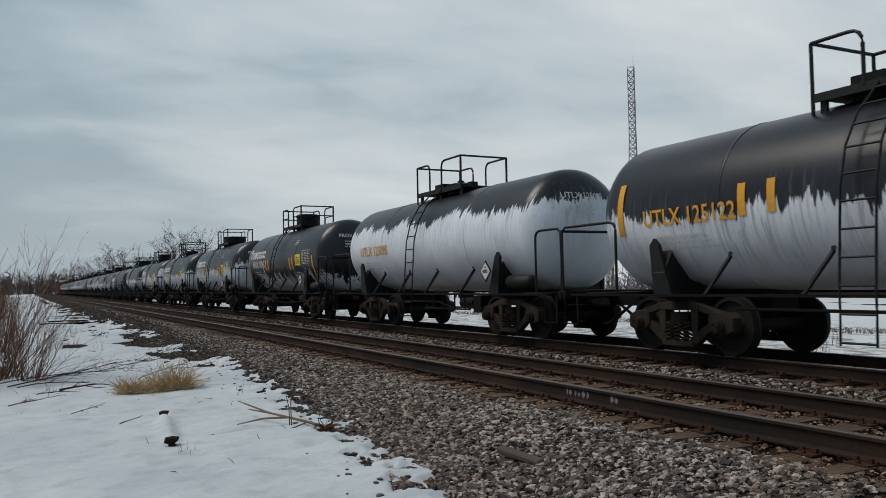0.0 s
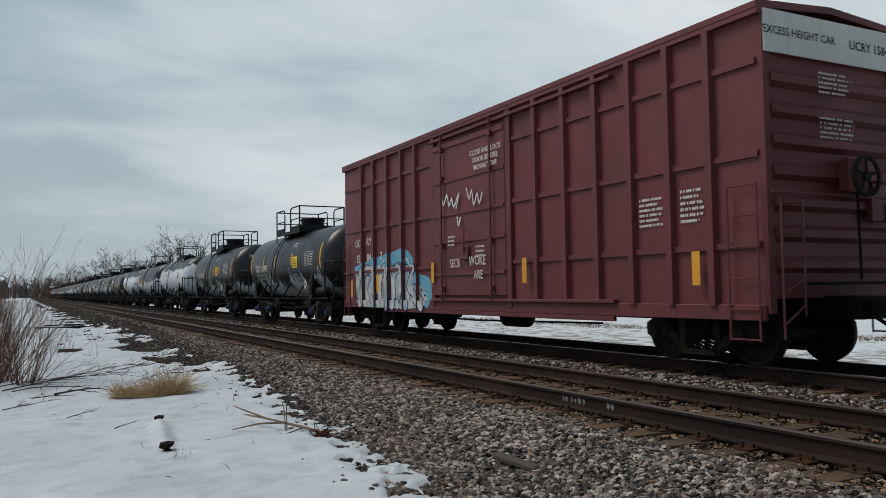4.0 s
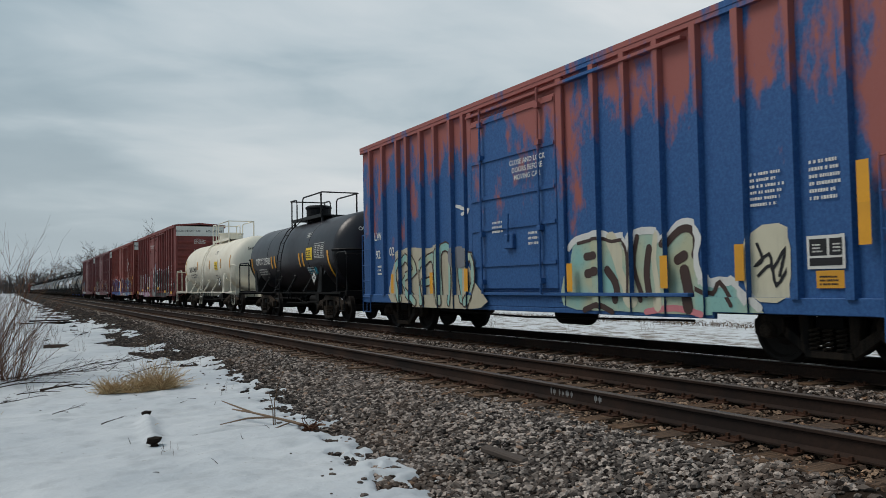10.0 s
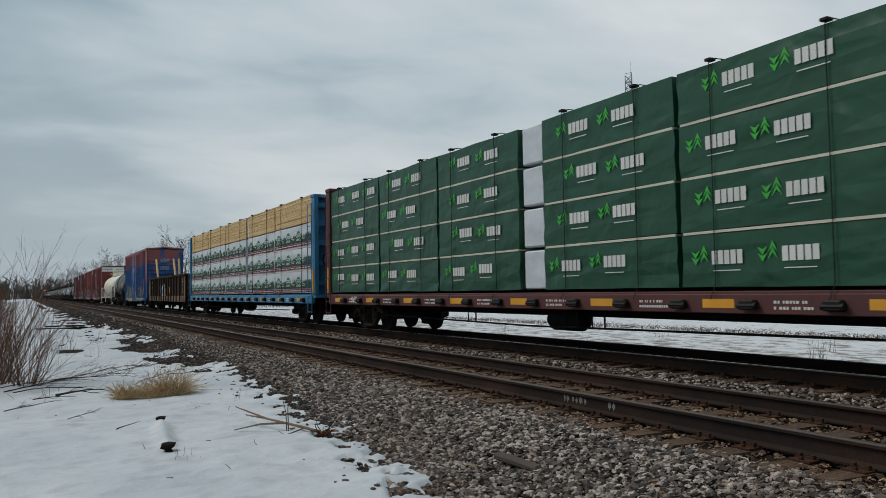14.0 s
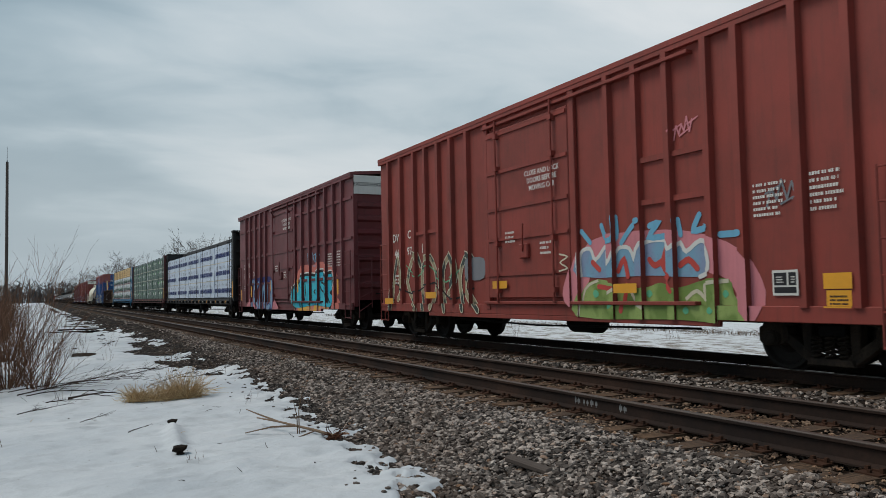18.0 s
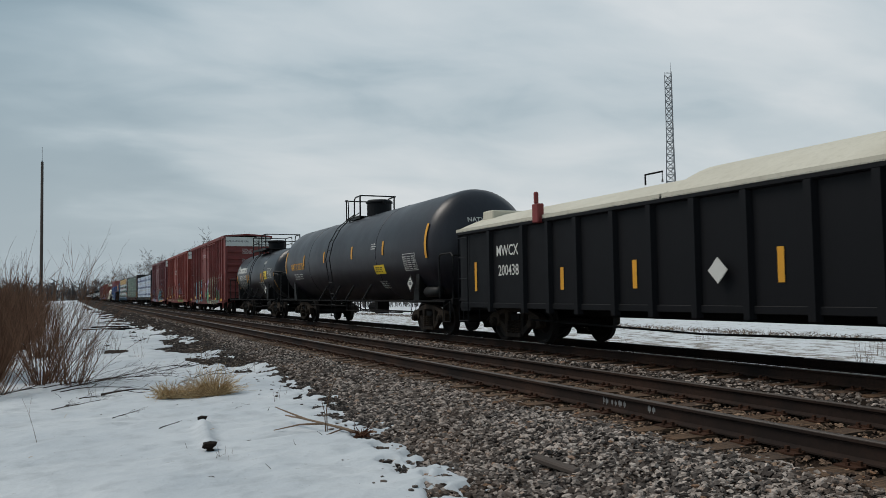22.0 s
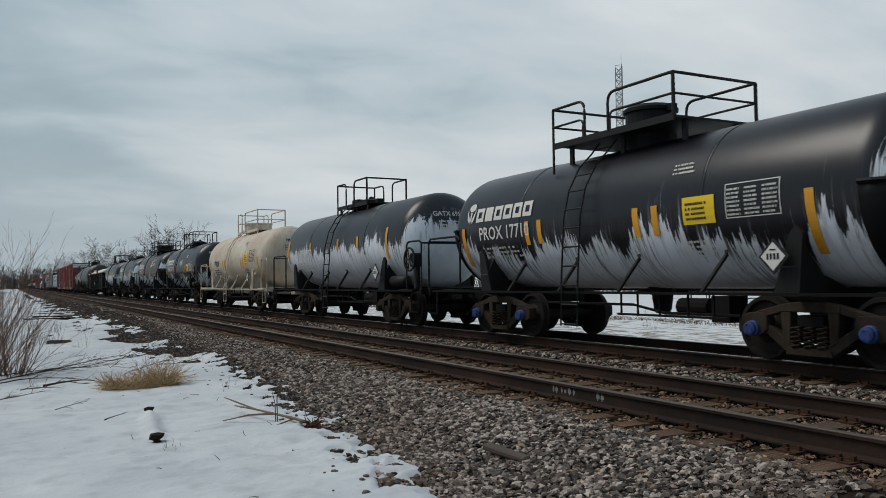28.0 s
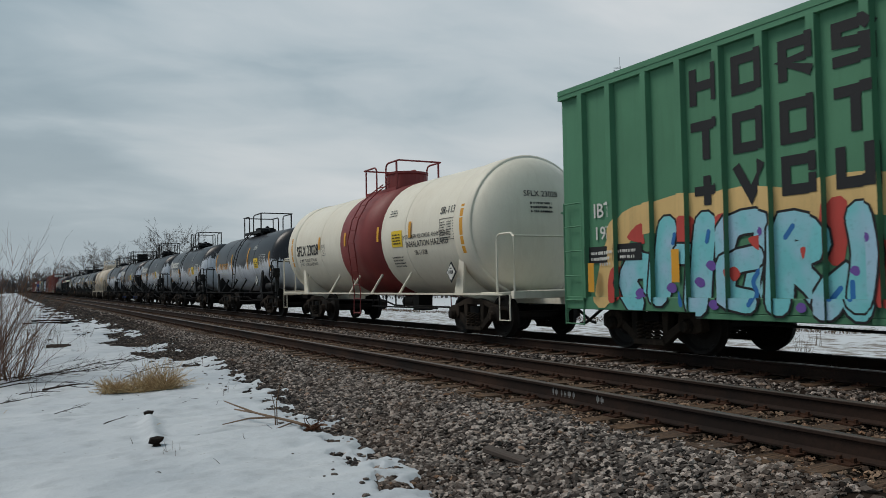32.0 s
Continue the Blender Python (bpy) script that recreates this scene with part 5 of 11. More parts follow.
def print_forest(b, l, h, seed):
    """A dark green forest over a maroon stripe, with lozenge badges, printed on the wrap."""
    r = random.Random(seed)
    rep = 1.32
    off = r.uniform(0, 0.3)
    lo, hi = -l / 2 + 0.03, l / 2 - 0.03
    trees, badge, plate, rims, words, bars_ = [], [], [], [], [], []
    band = quad(lo, hi, h * 0.2, h * 0.40)
    u = lo + 0.03
    while u < hi - 0.03:
        swell_ = abs(math.sin((u - lo - off) * math.pi / rep + 1.2))
        t = h * (0.46 + 0.17 * swell_ + r.uniform(-0.04, 0.07))
        w = r.uniform(0.028, 0.046)
        for k in range(3):
            zb = h * 0.38 + (t - h * 0.38) * k * 0.3
            trees.append(([(max(u - w * (1 - 0.22 * k), lo), zb), (min(u + w * (1 - 0.22 * k), hi), zb), (u, min(zb + (t - h * 0.38) * 0.55, t))], [(0, 1, 2)]))
        u += r.uniform(0.03, 0.055)
    u = lo + 0.42 + off
    while u < hi - 0.34:
        v = h * 0.56
        hexa = lambda k: ([(u - 0.33 * k, v), (u - 0.09, v + 0.155 * k), (u + 0.09, v + 0.155 * k), (u + 0.33 * k, v), (u + 0.09, v - 0.155 * k), (u - 0.09, v - 0.155 * k)], [tuple(range(6))])
        rims.append(hexa(1.12))
        badge.append(hexa(1.0))
        plate.append(quad(u - 0.215, u + 0.215, v - 0.05, v + 0.05))
        bars_ += [quad(u - 0.19 + 0.066 * q, u - 0.15 + 0.066 * q, v - 0.034, v + 0.034) for q in range(6)]
        words.append(shift(letters("Build On Us", 0.075, 0.01), u, h * 0.29))
        if u + 1.0 < hi:
            words += [shift(bars(0.44, 0.1, 2, seed + int(u * 9)), u + 0.66, h * 0.33)]
        u += rep
    stripe = quad(lo, hi, h * 0.03, h * 0.175)
    fine = []
    u = lo + 0.12
    while u < hi - 0.1:
        fine.append(quad(u, u + 0.04, h * 0.08, h * 0.125))
        u += 0.056 if r.random() < 0.8 else 0.13
    for nm, sh, m, k in (("forest_print", [band] + trees, "logo_dark", 0), ("stripe_print", [stripe], "logo_maroon", 0), ("badge_rim", rims, "spray_white", 0.6), ("badge_print", badge, "logo_green", 1.2), ("badge_plate", plate, "spray_white", 1.8), ("badge_bars", bars_, "logo_green", 2.4), ("white_print", words + fine, "spray_white", 1.2)):
        if sh:
            part(nm, flat_bm(*join(*sh), 0, 0, -0.022 - 0.003 * k), m, b)


def print_chevron(b, l, h, seed):
    r = random.Random(seed)
    u = -l / 2 + r.uniform(0.1, 0.7)
    zig, word = [], []
    while u < l / 2 - 1.05:
        v = h * r.uniform(0.42, 0.5)
        for k in range(2):
            for q in range(2):
                c = u + 0.1 + 0.17 * q
                d = 0.09 * k
                zig.append(([(c - 0.085, v + d + 0.03 + (0.09 if q == 0 else 0)), (c, v + d + (0.0 if q == 0 else 0.12)), (c + 0.085, v + d + 0.03 + (0.09 if q == 0 else 0)), (c, v + d + (0.08 if q == 0 else 0.2))], [(0, 1, 2, 3)]))
        for k in range(5):
            c = u + 0.47 + k * 0.118
            word.append(quad(c - 0.048, c + 0.048, v, v + 0.2))
        word.append(quad(u + 0.45, u + 0.95, v - 0.1, v - 0.085))
        u += 1.24
    if zig:
        part("emblem_print", flat_bm(*join(*zig), 0, 0, -0.024), "logo_lime", b)
        part("word_print", flat_bm(*join(*word), 0, 0, -0.024), "spray_white", b)


def print_blue_words(b, l, h, seed):
    r = random.Random(seed)
    u = -l / 2 + r.uniform(0.0, 0.4)
    word, faint = [], []
    while u < l / 2 - 0.9:
        v = h * 0.28
        for k in range(5):
            c = u + 0.1 + k * 0.172
            slant = lambda v0, v1, w0, w1: ([(c + w0 + v0 * 0.2, v + v0), (c + w1 + v0 * 0.2, v + v0), (c + w1 + v1 * 0.2, v + v1), (c + w0 + v1 * 0.2, v + v1)], [(0, 1, 2, 3)])
            word.append(slant(0, 0.24, -0.07, 0.065))
        faint.append(shift(bars(0.5, 0.16, 3, seed + u), u + 0.4, h * 0.68))
        u += 0.98
    if word:
        part("word_print", flat_bm(*join(*word), 0, 0, -0.024), "logo_navy", b)
        part("faint_print", flat_bm(*join(*faint), 0, 0, -0.024), "spray_grey", b)


def centerbeam(S, colour, cols, rows, printer, wrap, label, raw_top=False, gap_at=(), gap_mat="pale_wrap", load_label="", marks="blank"):
    L = 24.3
    car = thing("centerbeam_flat_car", XT, S - L / 2, 0, label, "flat car", "cars of the freight train")
    TRAIN.append((car, S - L / 2))
    h = L / 2
    part("deck", boxes((-1.46, 1.46, -h, h, 0.98, 1.1), bev=0.01), colour, car)
    for s in (1, -1):
        part("side_sill", boxes((*sorted((s * 1.38, s * 1.5)), -h + 0.3, h - 0.3, 0.78, 1.06), bev=0.012), colour, car)
        k = 0
        y = -h + 1.2
        while y < h - 1:
            bm = boxes((*sorted((s * 1.5, s * 1.62)), y - 0.13, y + 0.13, 0.84, 0.98), bev=0.02)
            tube(bm, [(s * 1.58, y - 0.16, 0.9), (s * 1.58, y + 0.16, 0.9)], 0.05, 8)
            part("strap_winch", bm, "black_rail", car)
            if k % 2 == 0:
                part("reflector_strip", flat_bm(*quad(-0.3, 0.3, 0, 0.13), y + 0.6, 0.86, -1.503), "yellow_mark", car) if s < 0 else None
            elif s < 0:
                part("small_print", flat_bm(*bars(0.7, 0.16, 2, S + y), y + 0.6, 0.85, -1.503), "white_mark", car)
            y += 1.33
            k += 1
        # end wall with posts and shelves
        ye = s * h
        e = part("bulkhead", boxes((-1.42, 1.42, *sorted((ye - s * 0.36, ye - s * 0.31)), 1.1, 4.5)), colour, car)
        for x in (-1.4, -0.5, 0.5, 1.4):
            part("bulkhead_post", boxes((x - 0.08, x + 0.08, *sorted((ye - s * 0.34, ye - s * 0.02)), 1.1, 4.55), bev=0.015), colour, e)
        for z in (1.5, 2.2, 2.9, 3.6, 4.25):
            part("bulkhead_rail", boxes((-1.42, 1.42, *sorted((ye - s * 0.32, ye - s * 0.12)), z - 0.09, z + 0.09), bev=0.015), colour, e)
        part("bulkhead_cap", boxes((-1.5, 1.5, *sorted((ye - s * 0.4, ye - s * 0.0)), 4.5, 4.62), bev=0.02), colour, e)
        if s < 0:
            b2 = bmesh.new()
            vs, fs = letters("CAUTION", 0.1, 0.01)
            bv = [b2.verts.new((-0.9 + u, ye - 0.01, 4.515 + v)) for u, v in vs]
            for f in fs:
                b2.faces.new([bv[i] for i in f])
            part("lettering", b2, "white_mark", e)
            bm = lathe(bmesh.new(), [(-0.02, 0.3), (0.02, 0.3), (0.02, 0.26), (-0.02, 0.26), (-0.02, 0.3)], 18, "y")
            for k in range(5):
                a = k * 2 * math.pi / 5
                tube(bm, [(0, 0, 0), (0.28 * math.cos(a), 0, 0.28 * math.sin(a))], 0.018, 4)
            part("brake_wheel", bm, "steel_dark", car).location = (-0.95, ye - 0.12, 2.3)
            part("brake_housing", boxes((-1.05, -0.85, ye - 0.1, ye + 0.08, 1.2, 2.3), bev=0.03), "steel_dark", car)
        part("reflector_strip", boxes((-1.5, -1.485, *sorted((ye - s * 0.26, ye - s * 0.12)), 1.15, 2.0)), "yellow_mark", car)
        ladder(car, [(-1.55, ye - s * 0.15, 0.45), (-1.55, ye - s * 0.15, 4.3)], [(-1.55, ye - s * 0.6, 0.45), (-1.55, ye - s * 0.6, 4.3)], [0.01 + 0.098 * k for k in range(11)], colour, "end_ladder", 0.016)
        cp = part("coupler", cached("coupler", coupler_bm), "steel_dark", car)
        at(cp, 0, s * (h + 0.35), 0, 0, 0, 0 if s > 0 else 180)
        part("draft_sill", boxes((-0.3, 0.3, *sorted((s * (h - 3), s * (h + 0.4))), 0.7, 1.0), bev=0.01), "steel_dark", car)
        truck(car, s * (h - 2.7))
    part("centre_beam", boxes((-0.06, 0.06, -h + 0.7, h - 0.7, 1.1, 4.2), (-0.3, 0.3, -h + 0.3, h - 0.3, 4.35, 4.6), bev=0.01), colour, car)
    bm = boxes((-0.35, 0.35, -h + 3, h - 3, 0.6, 0.98))
    tube(bm, [(-1.2, -h + 4, 0.5), (-1.2, 0.4, 0.42), (-1.2, h - 4, 0.5)], 0.02, 5)
    for y in (-2.2, -1.4, 2.4):
        tube(bm, [(-1.3, y, 0.8), (-1.3, y, 0.45), (-1.3, y + 0.35, 0.45), (-1.3, y + 0.35, 0.8)], 0.02, 5)
    part("underframe", bm, "steel_dark", car)
    bm = lathe(bmesh.new(), [(-0.6, 0.0), (-0.55, 0.15), (-0.42, 0.22), (0.42, 0.22), (0.55, 0.15), (0.6, 0.0)], 14, "y")
    part("air_reservoir", bm, "steel_dark", car, smooth=True).location = (-0.9, -0.6, 0.56)
    if marks != "blank":
        part("lettering", flat_bm(*letters(marks, 0.2, 0.012), h - 2.6, 0.83, -1.503), "white_mark", car)
    # the load: bundles strapped to the car
    z = 1.16
    n = 0
    for k, rh in enumerate(rows):
        raw = raw_top and k == len(rows) - 1
        for (ya, yb) in cols:
            n += 1
            l = ya - yb - 0.05
            seed = int(S * 7) + n * 13
            name = "lumber_bundle"
            if raw:
                b = part(name, raw_bm(1.36, l, rh, seed), "raw_lumber", car, "bare stacked boards on top of the load")
            else:
                b = part(name, bundle_bm(1.36, l, rh - 0.05, seed=seed), wrap, car, load_label)
            b.location = (-1.42, (ya + yb) / 2, z)
            if not raw:
                printer(b, l, rh - 0.05, seed)
                if k:
                    part("dunnage", boxes((-1.43, -0.1, yb + 0.06, ya - 0.06, z - 0.046, z - 0.006)), "cover_white", car)
            if k == 0:
                fb = part(name, boxes((0.06, 1.42, yb + 0.02, ya - 0.02, 1.16, 1.16 + sum(rows)), bev=0.02), wrap, car)
        for (ya, yb) in gap_at:
            part("end_wrap", boxes((-1.36, -0.1, yb, ya, z + 0.01, z + rh - 0.06), bev=0.03), gap_mat, car)
        z += rh
    for (ya, yb) in cols:
        for f in (0.2, 0.75):
            y = ya + (yb - ya) * f
            b2 = tube(bmesh.new(), [(-1.58, y, 0.98), (-1.46, y, 1.2), (-1.455, y, 1.16 + sum(rows)), (-1.3, y, 1.2 + sum(rows)), (-0.1, y, 1.2 + sum(rows))], 0.009, 4)
            part("strap", b2, "black_rail", car)
            part("corner_guard", boxes((-1.49, -1.36, y - 0.06, y + 0.06, 1.14 + sum(rows), 1.185 + sum(rows)), bev=0.01), "black_rail", car)
    return car


# ---- gondolas ----


def gondola(S, L, colour, sill_col, ribs, top, label, mark, mark_m="white_mark", tan=False, marks=()):
    car = thing("gondola", XT, S - L / 2, 0, label, "gondola", "cars of the freight train")
    TRAIN.append((car, S - L / 2))
    h = L / 2
    lo = 0.72
    for s in (1, -1):
        part("side", boxes((*sorted((s * 1.42, s * 1.47)), -h, h, lo + 0.2, top - 0.05)), colour, car)
        part("top_chord", boxes((*sorted((s * 1.38, s * 1.56)), -h - 0.02, h + 0.02, top - 0.12, top), bev=0.02), colour, car)
        bm = boxes((*sorted((s * 1.43, s * 1.5)), -h, h, lo + (0.08 if not tan else -0.02), lo + 0.36 if tan else lo + 0.2), bev=0.01)
        part("side_sill", bm, sill_col, car)
        for y in ribs:
            r = part("side_post", cached(f"gonrib{colour}{top}", lambda: prism(bmesh.new(), [(-0.1, -0.06), (-0.1, 0.06), (0, 0.1), (0, -0.1)], lo, top - 0.11, "z")), colour, car)
            at(r, s * 1.465, y, 0, 0, 0, 0 if s < 0 else 180)
        ye = s * h
        e = part("end", boxes((-1.47, 1.47, *sorted((ye - s * 0.12, ye - s * 0.06)), lo + 0.3, top - 0.02)), colour, car)
        for z in (1.2, 1.6, 2.0, 2.35):
            part("end_rib", boxes((-1.4, 1.4, *sorted((ye - s * 0.06, ye + s * 0.06)), z - 0.08, z + 0.08), bev=0.02), colour, e)
        part("corner_panel", boxes((-1.475, -1.46, *sorted((ye, ye - s * 0.5)), lo, top - 0.12)), sill_col if tan else colour, e)
        part("end_cap", boxes((-1.5, 1.5, *sorted((ye - s * 0.14, ye + s * 0.08)), top - 0.14, top - 0.002), bev=0.02), colour, e)
        for x in (-1, 1):
            ladder(car, [(x * 1.58, ye - s * 0.1, 0.45), (x * 1.58, ye - s * 0.1, top - 0.15)], [(x * 1.58, ye - s * 0.6, 0.45), (x * 1.58, ye - s * 0.6, top - 0.15)], [0.01, 0.25, 0.5, 0.75, 0.98], colour, "side_ladder", 0.016)
            ladder(car, [(x * 1.35, ye + s * 0.12, 0.45), (x * 1.35, ye + s * 0.12, top - 0.1)], [(x * 0.9, ye + s * 0.12, 0.45), (x * 0.9, ye + s * 0.12, top - 0.1)], [0.01, 0.25, 0.5, 0.75, 0.98], colour, "end_ladder", 0.016)
        cp = part("coupler", cached("coupler", coupler_bm), "steel_dark", car)
        at(cp, 0, s * (h + 0.4), 0, 0, 0, 0 if s > 0 else 180)
        part("draft_sill", boxes((-0.3, 0.3, *sorted((s * (h - 3), s * (h + 0.4))), 0.7, 1.0), bev=0.01), "steel_dark", car)
        part("end_platform", boxes((-1.4, 1.4, *sorted((ye, ye + s * 0.3)), 0.98, 1.03), bev=0.005), "steel_dark", car)
        truck(car, s * (h - 1.95))
    part("floor", boxes((-1.42, 1.42, -h + 0.1, h - 0.1, 0.95, 1.05)), colour, car)
    bm = boxes((-0.35, 0.35, -h + 2.5, h - 2.5, 0.62, 0.96))
    tube(bm, [(-1.2, -h + 3, 0.55), (-1.2, 0.4, 0.45), (-1.2, h - 3, 0.55)], 0.02, 5)
    part("underframe", bm, "steel_dark", car)
    for y, z0, z1, lean in marks:
        part("reflector_strip", flat_bm([(-0.06, z0), (0.06, z0), (0.06 - lean, z1), (-0.06 - lean, z1)], [(0, 1, 2, 3)], y, 0, -1.482), "yellow_mark", car)
    for txt, y, z, hh in mark:
        part("lettering", flat_bm(*letters(txt, hh, 0.01, 0.9), y, z, -1.474), mark_m, car)
    return car

# ---- ground materials ----


def snow_mat():
    m, nt, b = base_mat("snow", 0.75, 0.0, 0.3)
    tc = nt.nodes.new("ShaderNodeTexCoord")
    v = tc.outputs["Object"]
    big, mid, fine = noise_tex(nt, v, 0.35, 4), noise_tex(nt, v, 2.5, 5, 0.6), noise_tex(nt, v, 60, 3, 0.7)
    c = mixc(nt, ramp(nt, big, (0.35, BLK), (0.7, WHT)), srgb(200, 203, 206), srgb(176, 182, 188))
    c = mixc(nt, ramp(nt, mid, (0.5, BLK), (0.75, (0.7, 0.7, 0.7, 1))), c, srgb(158, 162, 166))
    specks = noise_tex(nt, v, 9, 6, 0.75)
    c = mixc(nt, ramp(nt, specks, (0.64, BLK), (0.72, (0.7, 0.7, 0.7, 1))), c, srgb(112, 104, 94))
    nt.links.new(c, b.inputs["Base Color"])
    bump(nt, b, mid, 0.7, 0.06)
    return m


def field_snow_mat():
    """Thin snow with stubble and dry grass showing through."""
    m, nt, b = base_mat("field_snow", 0.8, 0.0, 0.2)
    tc = nt.nodes.new("ShaderNodeTexCoord")
    v = tc.outputs["Object"]
    sep = nt.nodes.new("ShaderNodeSeparateXYZ")
    nt.links.new(v, sep.inputs[0])
    st = noise_tex(nt, v, 2.2, 6, 0.7, stretch=(1.0, 0.6, 1))
    near = nt.nodes.new("ShaderNodeMapRange")
    near.inputs[1].default_value, near.inputs[2].default_value = 20.0, 44.0
    near.inputs[3].default_value, near.inputs[4].default_value = 0.0, 0.17
    nt.links.new(sep.outputs["X"], near.inputs[0])
    sub = nt.nodes.new("ShaderNodeMath"); sub.operation = "SUBTRACT"
    nt.links.new(st, sub.inputs[0]); nt.links.new(near.outputs[0], sub.inputs[1])
    c = mixc(nt, ramp(nt, sub.outputs[0], (0.47, BLK), (0.57, (0.85, 0.85, 0.85, 1))), srgb(206, 209, 212), srgb(104, 90, 74))
    nt.links.new(c, b.inputs["Base Color"])
    bump(nt, b, st, 0.15, 0.03)
    return m


def soil_mat():
    m, nt, b = base_mat("soil", 0.95, 0.0, 0.1)
    tc = nt.nodes.new("ShaderNodeTexCoord")
    v = tc.outputs["Object"]
    big, fine = noise_tex(nt, v, 0.7, 4), noise_tex(nt, v, 30, 6, 0.7)
    c = mixc(nt, ramp(nt, fine, (0.3, BLK), (0.7, WHT)), srgb(15, 13, 12), srgb(48, 42, 38))
    c = mixc(nt, ramp(nt, big, (0.4, BLK), (0.7, (0.7, 0.7, 0.7, 1))), c, srgb(56, 42, 32))
    nt.links.new(c, b.inputs["Base Color"])
    bump(nt, b, fine, 0.8, 0.03)
    return m


def stone_mat(name, lo, hi, rust):
    m, nt, b = base_mat(name, 0.9, 0.0, 0.25)
    geo = nt.nodes.new("ShaderNodeNewGeometry")
    tc = nt.nodes.new("ShaderNodeTexCoord")
    r = ramp(nt, geo.outputs["Random Per Island"], (0.0, lo), (0.5, tuple(a * 0.72 + c * 0.28 for a, c in zip(lo, hi))), (0.9, hi), (1.0, rust))
    f = noise_tex(nt, tc.outputs["Object"], 25, 4, 0.6)
    c = mixc(nt, ramp(nt, f, (0.42, BLK), (0.72, (0.65, 0.65, 0.65, 1))), r, srgb(52, 44, 39))
    zone = noise_tex(nt, tc.outputs["Object"], 0.5, 3, 0.6)
    c = mixc(nt, ramp(nt, zone, (0.45, BLK), (0.7, (0.35, 0.35, 0.35, 1))), c, srgb(96, 74, 58))
    nt.links.new(c, b.inputs["Base Color"])
    bump(nt, b, f, 0.4, 0.006)
    return m


def tie_mat():
    m, nt, b = base_mat("tie_wood", 0.9, 0.0, 0.15)
    tc, oi = nt.nodes.new("ShaderNodeTexCoord"), nt.nodes.new("ShaderNodeObjectInfo")
    g = noise_tex(nt, tc.outputs["Object"], 6, 5, 0.65, stretch=(0.6, 9, 9))
    c = mixc(nt, ramp(nt, g, (0.35, BLK), (0.7, WHT)), srgb(48, 38, 31), srgb(124, 98, 77))
    c = mixc(nt, oi.outputs["Random"], c, mixc(nt, 0.5, c, srgb(70, 62, 58)))
    nt.links.new(c, b.inputs["Base Color"])
    bump(nt, b, g, 0.7, 0.01)
    return m


def twig_mat(name, a, c2):
    m, nt, b = base_mat(name, 0.9, 0.0, 0.1)
    geo = nt.nodes.new("ShaderNodeNewGeometry")
    nt.links.new(ramp(nt, geo.outputs["Random Per Island"], (0.0, a), (1.0, c2)), b.inputs["Base Color"])
    return m


snow_mat(), field_snow_mat(), soil_mat(), tie_mat()
stone_mat("ballast_stone", srgb(38, 32, 30), srgb(194, 180, 170), srgb(134, 102, 78))
stone_mat("slag_stone", srgb(27, 23, 22), srgb(98, 90, 85), srgb(96, 80, 70))
stone_mat("crib_stone", srgb(62, 47, 39), srgb(166, 138, 114), srgb(146, 96, 64))
twig_mat("bush_twig", srgb(84, 60, 48), srgb(136, 104, 84))
twig_mat("weed_stalk", srgb(74, 60, 50), srgb(120, 98, 78))
twig_mat("dry_grass", srgb(150, 122, 88), srgb(216, 190, 148))
twig_mat("bare_tree", srgb(72, 66, 62), srgb(116, 108, 102))
twig_mat("far_tree", srgb(74, 70, 70), srgb(108, 102, 100))
twig_mat("conifer", srgb(32, 44, 34), srgb(58, 70, 52))
paint("drift_wood", srgb(134, 112, 92), dirt=srgb(70, 50, 38), amount=0.8, rough=0.9, streak=False)

# ---- ground: one sheet with its banks ----
RNG = np.random.RandomState(7)
LAT = RNG.rand(256, 256)


def vnoise(x, y):
    """Smooth value noise on a lattice of ones, 0 to 1."""
    xi, yi = np.floor(x).astype(int), np.floor(y).astype(int)
    fx, fy = x - xi, y - yi
    fx, fy = fx * fx * (3 - 2 * fx), fy * fy * (3 - 2 * fy)
    g = lambda i, j: LAT[i % 256, j % 256]
    return (g(xi, yi) * (1 - fx) + g(xi + 1, yi) * fx) * (1 - fy) + (g(xi, yi + 1) * (1 - fx) + g(xi + 1, yi + 1) * fx) * fy


def fbm(x, y, octaves=4):
    s, a, t = 0, 0.5, 0
    for k in range(octaves):
        s = s + a * vnoise(x * 2 ** k + 17 * k, y * 2 ** k + 31 * k)
        t += a
        a *= 0.5
    return s / t


PROF_X = [-900, -60, -12, -4, 0.0, 2.6, 3.5, 4.55, 4.95, 7.75, 8.3, 8.95, 11.8, 12.2, 13.6, 17, 40, 900]
PROF_Z = [-0.8, -0.9, -0.75, -0.62, -0.58, -0.56, -0.52, -0.30, -0.24, -0.24, -0.34, -0.24, -0.24, -0.3, -0.75, -0.85, -0.9, -0.9]


def ground_z(x, y):
    z = np.interp(x, PROF_X, PROF_Z)
    off = np.clip((2.9 - x) / 2.0, 0, 1) + np.clip((x - 13.5) / 2.0, 0, 1)
    return z + off * (fbm(x * 0.35 + 5, y * 0.35) - 0.5) * 0.16 + (fbm(x * 1.7, y * 1.7, 3) - 0.5) * 0.03


